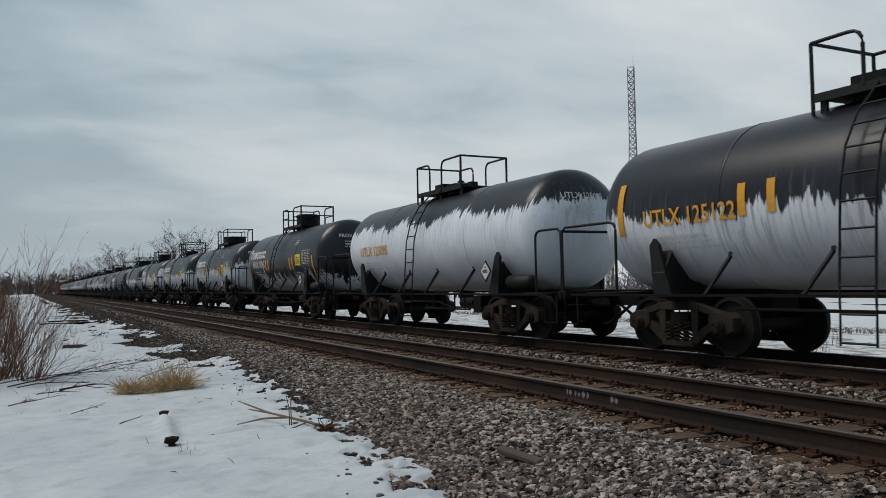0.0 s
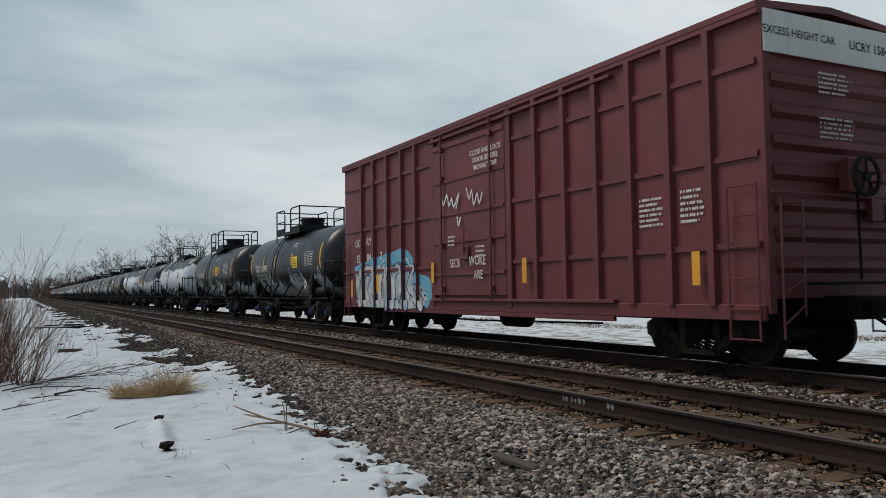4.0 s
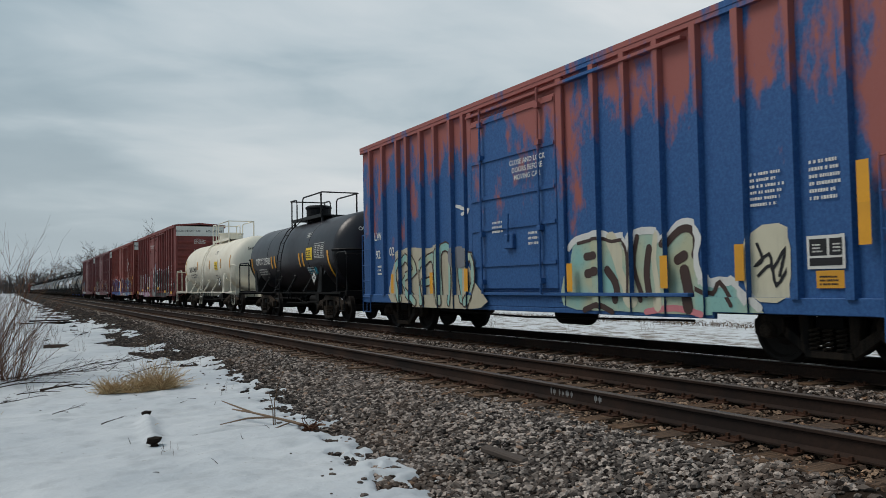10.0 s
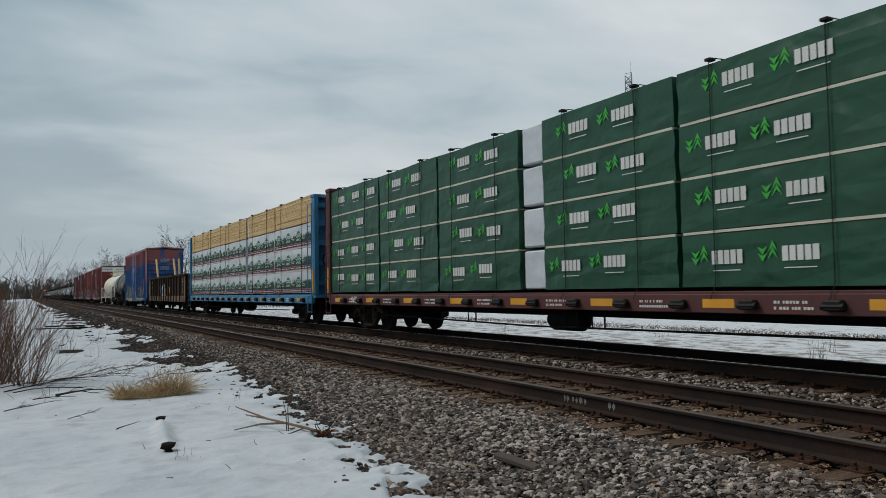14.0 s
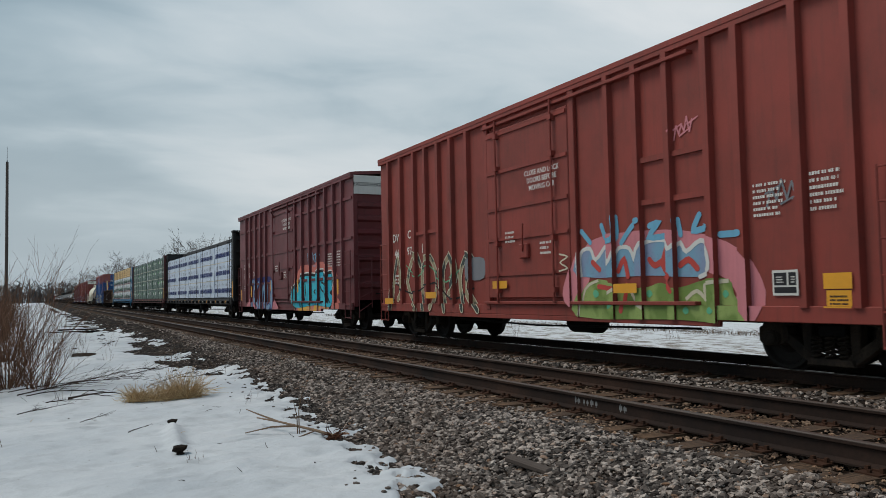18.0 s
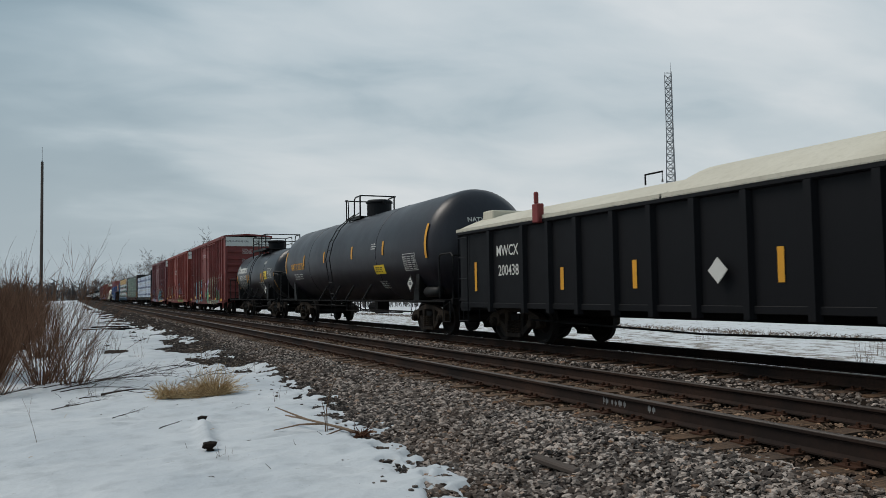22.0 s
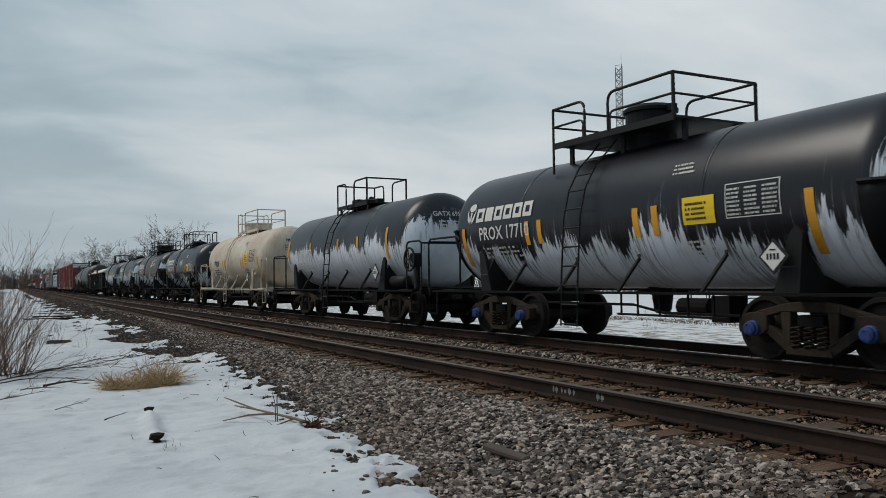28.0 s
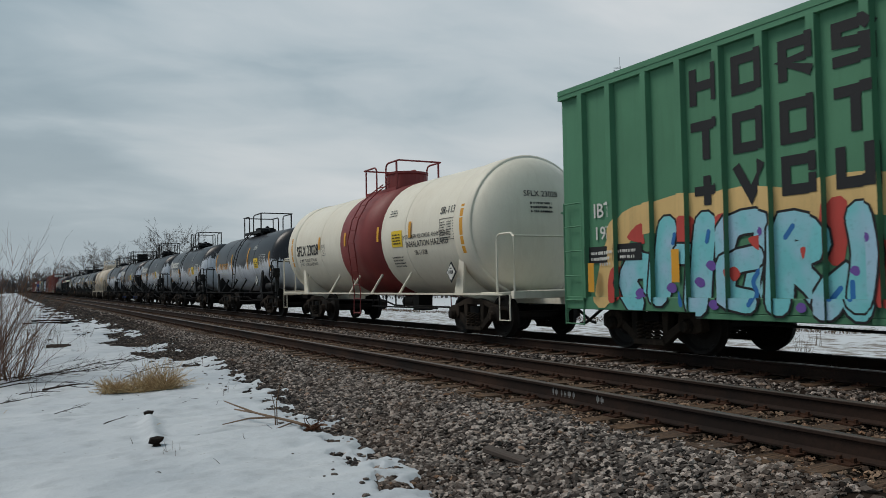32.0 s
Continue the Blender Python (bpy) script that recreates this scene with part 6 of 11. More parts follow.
def snow_depth(x, y):
    """How deep the snow lies: negative where the ground is bare."""
    edge = np.interp(y, [4, 6, 6.6, 7.5, 9.5, 11.4, 14, 17.3, 20.7, 27, 40, 90], [2.75, 3.12, 3.22, 3.3, 3.48, 3.6, 3.75, 3.95, 3.9, 3.95, 4.0, 3.5])
    d = (edge - x) * 0.2
    ragged = np.clip((x - edge + 1.3) / 1.0, 0, 1)
    d = d + ragged * ((fbm(x * 1.6 + 40, y * 1.3, 3) - 0.5) * 0.10 + (fbm(x * 5.5 + 11, y * 4.0, 4) - 0.5) * 0.16)
    # snow that lingers in tongues between the stones
    d = d - 0.10 * np.clip((fbm(x * 4.5 + 3, y * 3.2 + 8, 4) - 0.55) * 12, 0, 1) * np.clip((x - edge + 0.75) / 0.4, 0, 1)
    far = np.clip((y - 15) / 12, 0, 1) * np.clip((x + 1.6) / 3.0, 0, 1)
    d = d - far * 0.5 * np.clip((fbm(x * 0.9 + 9, y * 0.5, 4) - 0.5) * 6, 0, 1)
    d = d - 0.3 * np.clip((fbm(x * 0.8 + 3, y * 0.3 + 8, 4) - 0.56) * 8, 0, 1) * np.clip((y - 20) / 10, 0, 1)
    # the ridge over the buried log
    ridge = 0.075 * np.exp(-((x - np.interp(y, [9.3, 11.3], [1.39, 1.58])) / 0.09) ** 2) * np.clip((y - 9.38) / 0.1, 0, 1) * np.clip((11.2 - y) / 0.1, 0, 1)
    return np.minimum(d, ridge + 0.05 + (fbm(x * 0.8, y * 0.8 + 70, 3) - 0.5) * 0.06 + (fbm(x * 2.2, y * 4.4 + 20, 3) - 0.5) * 0.05 + (fbm(x * 6 + 3, y * 10, 2) - 0.5) * 0.018)


def grid_mesh(name, xs, ys, zf, drop=None):
    gx, gy = np.meshgrid(xs, ys)
    gz = zf(gx, gy)
    nx, ny = len(xs), len(ys)
    v = np.stack([gx.ravel(), gy.ravel(), gz.ravel()], 1)
    i = (np.arange(ny - 1)[:, None] * nx + np.arange(nx - 1)[None]).ravel()
    f = np.stack([i, i + 1, i + nx + 1, i + nx], 1)
    if drop is not None:
        keep = ~drop(gx, gy).ravel()
        f = f[keep[f].any(1)]
    me = bpy.data.meshes.new(name)
    me.from_pydata(v.tolist(), [], f.tolist())
    me.shade_smooth()
    return me


def spread(*parts):
    return np.unique(np.concatenate([np.linspace(a, b, n) for a, b, n in parts]).round(4))


gx = spread((-900, -60, 12), (-60, -10, 20), (-10, -2, 20), (-2, 5.2, 60), (5.2, 14, 50), (14, 50, 50), (50, 900, 20))
gy = spread((-300, -10, 12), (-10, 3, 14), (3, 30, 110), (30, 120, 70), (120, 400, 40), (400, 2500, 20))
ground = part("ground", grid_mesh("ground", gx, gy, ground_z), "soil", None)
tagged(ground, "dark stony soil under thin snow beside the tracks", "ground", kind="structure")

sx = spread((-900, -60, 10), (-60, -10, 25), (-10, -3, 30), (-3, 4.3, 170))
sy = spread((-200, -40, 20), (-40, 4, 160), (4, 16, 300), (16, 40, 260), (40, 120, 120), (120, 2400, 40))
snow = part("snow_cover", grid_mesh("snow_cover", sx, sy, lambda x, y: ground_z(x, y) + np.maximum(snow_depth(x, y), -0.04), lambda x, y: snow_depth(x, y) < -0.035), "snow", None)
tagged(snow, "old wet snow with dirt specks on the verge", "snow", kind="structure")
fx = spread((12.6, 60, 90), (60, 900, 20))
fy = spread((-200, 0, 15), (0, 60, 80), (60, 200, 40), (200, 2400, 30))
field = part("snowy_field", grid_mesh("snowy_field", fx, fy, lambda x, y: ground_z(x, y) + np.clip((x - 13.0) * 0.05, -0.03, 0.04) + 0.02 * fbm(x, y)), "field_snow", None)
tagged(field, "flat field of thin snow with dry stubble", "field", kind="structure")

# ---- track: rails, ties, plates ----


def rail_mesh(y0, y1, head):
    bm = bmesh.new()
    prism(bm, [(-0.07, -0.186), (0.07, -0.186), (0.07, -0.172), (0.012, -0.15), (0.01, -0.045), (0.037, -0.035), (0.037, -0.012), (-0.037, -0.012), (-0.037, -0.035), (-0.01, -0.045), (-0.012, -0.15), (-0.07, -0.172)], y0, y1, "y")
    hd = [(-0.0365, -0.0119), (0.0365, -0.0119), (0.0365, -0.006), (0.026, 0.0), (-0.026, 0.0), (-0.0365, -0.006)]
    n = len(bm.faces)
    prism(bm, hd, y0, y1, "y")
    bm.faces.ensure_lookup_table()
    for f in bm.faces[n:]:
        f.material_index = 1
    return bm


def plate_bm():
    bm = boxes((-0.2, 0.2, -0.1, 0.1, -0.2, -0.186))
    for sx_ in (-1, 1):
        box(bm, sx_ * 0.08 - 0.012, sx_ * 0.08 + 0.012, -0.1, 0.1, -0.186, -0.172)
        for y in (-0.06, 0.06):
            box(bm, sx_ * 0.1 - 0.016, sx_ * 0.1 + 0.016, y - 0.014, y + 0.014, -0.19, -0.15)
        box(bm, sx_ * 0.165 - 0.014, sx_ * 0.165 + 0.014, -0.012, 0.012, -0.19, -0.165)
    return bm


def tie_bm(seed):
    r = random.Random(seed)
    bm = boxes((-1.3, 1.3, -0.115, 0.115, -0.38, -0.2))
    bmesh.ops.subdivide_edges(bm, edges=[e for e in bm.edges if abs(e.verts[0].co.x - e.verts[1].co.x) > 1], cuts=5)
    for v in bm.verts:
        v.co += Vector((r.uniform(-0.015, 0.015), r.uniform(-0.012, 0.012), r.uniform(-0.012, 0.006)))
    return bm


def railway(xc, label, head):
    tr = thing("railway_track", xc, 0, 0, label, "railway track", kind="structure")
    for s in (-1, 1):
        r = part("rail", rail_mesh(-150, 1200, head), ["rail_side", head], tr)
        r.location = (s * 0.7545, 0, 0)
    r = random.Random(xc)
    far_ties, far_plates = bmesh.new(), bmesh.new()
    y = -60.04
    while y < 170:
        jy, jr = y + r.uniform(-0.04, 0.04), r.uniform(-1.5, 1.5)
        if -6.5 < y < 62:
            t = part("tie", cached(f"tie{r.randrange(6)}", lambda: tie_bm(int(y * 10))), "tie_wood", tr)
            at(t, r.uniform(-0.04, 0.04), jy, r.uniform(-0.01, 0.004), 0, 0, jr)
            for s in (-1, 1):
                p = part("tie_plate", cached("plate", plate_bm), "tie_plate", t)
                p.location = (s * 0.7545 - t.location.x, 0, 0)
        else:
            box(far_ties, -1.3, 1.3, jy - 0.11, jy + 0.11, -0.38, -0.2)
        y += 0.52
    far_plates.free()
    tagged(part("far_ties", far_ties, "tie_wood", tr), kind="stuff")
    return tr


near_track = railway(XN, "empty railway track with rusty rails and weathered wooden ties", "rail_head")
railway(XT, "railway track with shiny rails under the moving train", "rail_head_worn")


# ---- ballast stones, uncountable ----
def stones(name, n, place, size, material, label, seed, squash=0.7):
    """n angular stones in one mesh; place(rng, n) gives x, y, z of their middles."""
    rng = np.random.RandomState(seed)
    base = np.array([(1, 0, 0), (-1, 0, 0), (0, 1, 0), (0, -1, 0), (0, 0, 1), (0, 0, -1), (0.6, 0.6, 0.55), (-0.6, 0.6, 0.5), (-0.6, -0.6, 0.55), (0.6, -0.6, 0.5)], float)
    faces = np.array([(0, 6, 4), (6, 2, 4), (2, 7, 4), (7, 1, 4), (1, 8, 4), (8, 3, 4), (3, 9, 4), (9, 0, 4), (0, 2, 6), (2, 1, 7), (1, 3, 8), (3, 0, 9), (2, 0, 5), (1, 2, 5), (3, 1, 5), (0, 3, 5)])
    xyz = place(rng, n)
    n = len(xyz)
    s = size[0] + (size[1] - size[0]) * rng.rand(n) ** 1.6
    v = base[None] * (0.72 + 0.56 * rng.rand(n, 10, 1))
    v = v * np.stack([0.8 + 0.6 * rng.rand(n), 0.7 + 0.5 * rng.rand(n), squash * (0.7 + 0.6 * rng.rand(n))], 1)[:, None]
    a = rng.rand(n) * 2 * np.pi
    tilt = (rng.rand(n) - 0.5) * 1.4
    ct, st = np.cos(tilt)[:, None], np.sin(tilt)[:, None]
    x, y, z = v[..., 0], v[..., 1] * ct - v[..., 2] * st, v[..., 1] * st + v[..., 2] * ct
    c, d = np.cos(a)[:, None], np.sin(a)[:, None]
    v = np.stack([x * c - y * d, x * d + y * c, z], -1) * s[:, None, None] / 2 + xyz[:, None]
    f = (faces[None] + (np.arange(n) * 10)[:, None, None]).reshape(-1, 3)
    me = bpy.data.meshes.new(name)
    nv, nf = n * 10, len(f)
    me.vertices.add(nv)
    me.vertices.foreach_set("co", v.reshape(-1).astype(np.float32))
    me.loops.add(nf * 3)
    me.loops.foreach_set("vertex_index", f.reshape(-1).astype(np.int32))
    me.polygons.add(nf)
    me.polygons.foreach_set("loop_start", np.arange(nf, dtype=np.int32) * 3)
    me.update(calc_edges=True)
    me.validate()
    me.shade_flat()
    ob = part(name, me, material, None)
    return tagged(ob, label, "gravel", kind="stuff")


def band(x0, x1, y0, y1, lift=0.0, power=1.0, density=None):
    def place(rng, n):
        x = x0 + (x1 - x0) * rng.rand(n)
        y = y0 + (y1 - y0) * rng.rand(n) ** power
        z = ground_z(x, y) + lift + 0.012 * rng.rand(n)
        keep = np.ones(n, bool)
        if density:
            keep = rng.rand(n) < density(x, y)
        return np.stack([x, y, z], 1)[keep]
    return place


def shoulder(x, y):
    d = snow_depth(x, y)
    return np.where(d < 0.0, 1.0, 0.03) * np.clip((x - 2.1) / 0.3, 0, 1)


def slag_share(x, y):
    """Dark old stones gather along the foot of the bank, under the snow's edge."""
    foot = np.interp(y, [4, 8, 12, 20, 40], [2.6, 3.5, 4.0, 4.5, 5.0])
    return np.clip((foot - x) / 0.7 + 0.15, 0.1, 0.9)


clean = lambda x, y: shoulder(x, y) * (1 - slag_share(x, y))
slag = lambda x, y: shoulder(x, y) * slag_share(x, y)
stones("ballast", 26000, band(2.2, 5.2, 3.5, 11, 0.0, 1.0, clean), (0.028, 0.085), "ballast_stone", "loose grey crushed stone along the track", 1)
stones("ballast", 22000, band(2.2, 5.2, 3.5, 11, 0.0, 1.0, slag), (0.025, 0.075), "slag_stone", "dark old stones along the edge of the snow", 21)
stones("ballast", 26000, band(2.4, 5.2, 11, 34, 0.0, 1.5, clean), (0.035, 0.09), "ballast_stone", "loose grey crushed stone along the track", 2)
stones("ballast", 22000, band(2.4, 5.2, 11, 34, 0.0, 1.5, slag), (0.035, 0.085), "slag_stone", "dark old stones along the edge of the snow", 22)
stones("ballast", 6000, band(2.0, 5.2, 34, 130, 0.0, 1.6, clean), (0.07, 0.14), "ballast_stone", "loose grey crushed stone along the track", 3)
stones("ballast", 8000, band(2.0, 5.2, 34, 130, 0.0, 1.6, slag), (0.07, 0.14), "slag_stone", "dark old stones along the edge of the snow", 23)
stones("ballast", 15000, band(5.0, 7.7, 1.5, 20, 0.01, 1.2), (0.025, 0.065), "crib_stone", "brown stained stones between the ties", 4)
stones("ballast", 10000, band(5.0, 7.7, 20, 90, 0.004, 1.6), (0.05, 0.09), "crib_stone", "brown stained stones between the ties", 5)
stones("ballast", 12000, band(7.3, 9.3, 3.0, 26, 0.0, 1.3), (0.035, 0.09), "ballast_stone", "loose grey crushed stone between the tracks", 6)
stones("ballast", 9000, band(7.3, 12.4, 20, 120, 0.0, 1.6), (0.06, 0.12), "ballast_stone", "loose grey crushed stone between the tracks", 7)
stones("ballast", 9000, band(9.2, 13.2, 2.0, 26, -0.02, 1.2), (0.035, 0.09), "ballast_stone", "loose grey crushed stone under the train", 8)
stones("ballast", 9000, band(2.2, 5.2, -45, 3.5, 0.0, 1.0, shoulder), (0.06, 0.14), "ballast_stone", "loose grey crushed stone along the track", 11)
stones("ballast", 6000, band(5.0, 7.7, -45, 1.6, 0.0, 1.0), (0.05, 0.1), "crib_stone", "brown stained stones between the ties", 12)
stones("ballast", 9000, band(7.3, 13.2, -45, 3.0, 0.0, 1.0), (0.06, 0.13), "ballast_stone", "loose grey crushed stone between the tracks", 13)

# ---- the train, car by car; S is where the middle (tank cars) or the leading end (others) stands at the start ----
def strips(a, b, c, d, e=-4.3):
    """Yellow reflector strips of a dark tank car: one at each end and two pairs between."""
    return [(4.95, -0.85, 0.05), (a, -0.43, 0.05), (b, -0.42, 0.05), (c, -0.44, 0.04), (d, -0.44, 0.04), (e, -0.9, 0.02)]


PROX = strips(2.1, 1.72, -1.45, -1.82)
UTLX = [(4.9, -0.37, 0.54), (2.25, -0.22, 0.25), (1.73, -0.21, 0.26)]

FARM = ("tank_half", "tank_white_low", "tank_grimy", "tank_half", "tank_white_mid")
for k in range(1, 22):
    s = 18.85 + 13.5 * k
    near = k < 5
    tank_car(s, FARM[k % 5], mark="PROX" if near else "", number=("17242", "15877", "16240", "14409")[k - 1] if near else "", detail=1 if k < 8 else 0, rail=1 + k % 2, logo=near, marks_y=PROX if near else (),
             sticker=(-2.55, -0.1) if near else None, label="grimy black and white tank car in a long string", dome=("low", "tall", "wide")[k % 3])

for s in (327.0, 345.0):
    box_car(s, "red_box", ribs=(7.2, 5.4, 3.6, -3.6, -5.4, -7.2), door=(-1.5, 1.7), label="dusty red box car far ahead in the train")

tank_car(18.85, "tank_white_high", "UTLX", "125095", mark_col="yellow_mark", rail=1, label="white tank car with a ragged dark grey top", marks_y=[])
tank_car(6.0, "tank_half", "UTLX", "125122", mark_col="yellow_mark", big=0.95, mark_y=3.35, rail=1, label="tank car, black above and dirty white below", marks_y=UTLX)
tank_car(-7.2, "tank_white_high", "", "", logo=True, rail=1, label="mostly white tank car with dripping dark top", marks_y=[(-4.6, -0.5, 0.0)], sticker=(-2.75, 0.1), sticker_mat="tan_tank", blocks=False)
tank_car(-21.2, "tank_white_low", "TILX", "102081", dome="tall", caps="cap_blue", deck=(2.08, 0.9, 0.21, -1.07, 3.6, 4.54, 0.9), toe=0.2, ladder_shift=0.22, label="black tank car with peeling white patches below", marks_y=[(5.0, -0.28, 0.6), (2.35, -0.1, 0.35), (-0.47, -0.12, 0.36), (-1.7, -0.1, 0.36), (-4.55, -0.31, 0.61)], sticker=(-1.08, 0.02), panel_dy=-2.2)
tank_car(-34.9, "tank_white_low", "TILX", "101434", lines="LD LMT  202500 LB  91850 KG\nLT WT    60500 LB  27450 KG", dome="tall", caps="cap_blue", deck=(2.2, 1.03, 0.22, -0.98, 3.6, 4.55, 0.9), toe=0.2, ladder_shift=0.32, label="black tank car with worn white belly and yellow strips", marks_y=[(5.0, -0.28, 0.6), (2.91, -0.1, 0.33), (1.2, -0.12, 0.36), (-1.15, -0.1, 0.36), (-4.55, -0.31, 0.61)], sticker=(-1.59, 0.0), panel_dy=-1.65)


AOK = [7.4, 6.45, 5.5, 4.5, 3.65, 2.75, -1.9, -2.75, -3.7, -4.55, -5.4, -6.35, -7.25]
UCR = [6.57, 5.66, 4.69, 3.73, 2.86, -2.62, -3.57, -4.51, -5.41, -6.3, -7.15]
CNR = [7.34, 6.46, 5.62, 4.88, 4.12, 3.31, 2.56, -2.33, -3.13, -3.88, -4.79, -5.55, -6.4, -7.2]
DWR = [7.41, 6.57, 5.69, 4.99, 4.25, 3.54, 2.72, -2.46, -3.2, -3.95, -4.79, -5.38, -6.38, -7.15]
LWR = [7.45, 6.6, 5.68, 5.11, 4.32, 3.58, 2.81, 2.2, -2.32, -3.11, -3.88, -4.67, -5.45, -6.27, -7.05]
UBELT = [(z, a, b) for z in (4.29, 3.0, 1.75) for a, b in ((1.95, 8.0), (-8.0, -1.75))]
WARN = "CLOSE AND LOCK\nDOOR BEFORE\nMOVING CAR"
WARN2 = "CLOSE AND LOCK DOORS\nBEFORE MOVING CAR"
SMALL = [(0.55, 0.5, 6, -5.85, 2.15), (0.5, 0.55, 6, -6.75, 2.15), (0.5, 0.3, 3, 6.85, 1.45), (0.4, 0.28, 3, 0.7, 2.2), (0.4, 0.3, 3, -0.6, 1.9)]
HM = [(7.5, "h", 0.84), (2.2, "h", 1.15), (-2.3, "h", 1.12), (-7.3, "h", 0.84), (4.9, "h", 1.0), (-5.0, "h", 0.9)]
VM = [(7.2, "v", 1.0), (1.75, "v", 1.35), (-2.3, "v", 1.3), (-6.9, "v", 1.2), (5.2, "v", 1.15)]


def ucry842_paint(car, x, st):
    s = Spray(car, x, st)
    s.line("spray_sky", 0, 0.36, [(7.16, 1.76), (5.57, 1.96), (4.83, 2.01), (3.74, 2.12), (3.23, 1.84), (2.82, 1.43), (2.29, 1.32), (2.25, 0.92)])
    s.fill("mix_white", 1, [(6.9, 0.8), (7.17, 1.54), (6.71, 1.82), (5.58, 1.92), (4.49, 1.83), (3.6, 1.86), (3.06, 1.81), (3.17, 1.44), (2.56, 1.24), (2.31, 0.83), (3.27, 0.71), (4.88, 0.72)])
    s.letter("mix_white", "spray_navy", 0.26, [(6.73, 0.8), (6.72, 1.53), (6.28, 1.8), (5.82, 1.62), (6.1, 1.23), (5.65, 0.84)], 0.07)
    s.letter("mix_white", "spray_navy", 0.26, [(5.33, 0.76), (5.37, 1.39), (5.11, 1.76), (4.81, 1.67), (4.74, 0.77)], 0.07)
    s.letter("mix_white", "spray_navy", 0.26, [(4.36, 0.8), (4.43, 1.47), (4.16, 1.77), (3.81, 1.73), (3.76, 1.25), (4.03, 0.81)], 0.07)
    s.letter("mix_white", "spray_navy", 0.26, [(3.49, 0.79), (3.5, 1.72)], 0.07)
    s.letter("mix_white", "spray_navy", 0.26, [(2.98, 1.73), (3.37, 1.3), (2.97, 1.1), (2.58, 0.78)], 0.07)
    s.line("spray_white", 4, 0.05, [(7.28, 1.66), (6.83, 1.74), (7.06, 1.54)])
    s.line("spray_white", 4, 0.05, [(5.1, 1.92), (4.97, 2.07), (4.83, 1.9)])
    s.line("spray_white", 4, 0.05, [(3.64, 1.94), (3.55, 2.05), (3.37, 1.9)])
    s.fill("spray_navy", 4, [(2.88, 1.34), (2.82, 1.37), (2.77, 1.33), (2.83, 1.3)])
    s.fill("spray_navy", 4, [(2.68, 1.19), (2.62, 1.23), (2.57, 1.19), (2.63, 1.16)])
    s.fill("spray_navy", 4, [(2.49, 1.06), (2.43, 1.09), (2.38, 1.06), (2.44, 1.02)])
    s.fill("spray_navy", 4, [(3.93, 0.86), (3.87, 0.9), (3.81, 0.86), (3.87, 0.82)])
    s.fill("spray_navy", 4, [(4.34, 0.96), (4.27, 1), (4.2, 0.96), (4.27, 0.92)])
    s.line("spray_white", 2, 0.045, [(1.25, 3.46), (1.13, 3.19), (0.95, 3.41), (0.85, 3.14), (0.72, 3.3), (0.61, 3.1), (0.37, 3.38), (0.51, 3.04)])
    s.line("spray_white", 2, 0.05, [(0.46, 2.86), (0.39, 2.66), (0.3, 2.84)])
    s.line("spray_white", 2, 0.04, [(0.01, 3.47), (-0.12, 3.21), (-0.23, 3.39), (-0.32, 3.06), (-0.47, 3.29), (-0.56, 3.07), (-0.7, 3.3)])
    s.done()
    for txt, y, z, hh in (("SECR", 0.57, 1.7, 0.19), ("WOKE", -0.46, 1.72, 0.21), ("ARE", -0.5, 1.42, 0.19)):
        part("lettering", conform(*letters(txt, hh, 0.004, 0.8), y, z, x - 0.024, st), "spray_white", car)


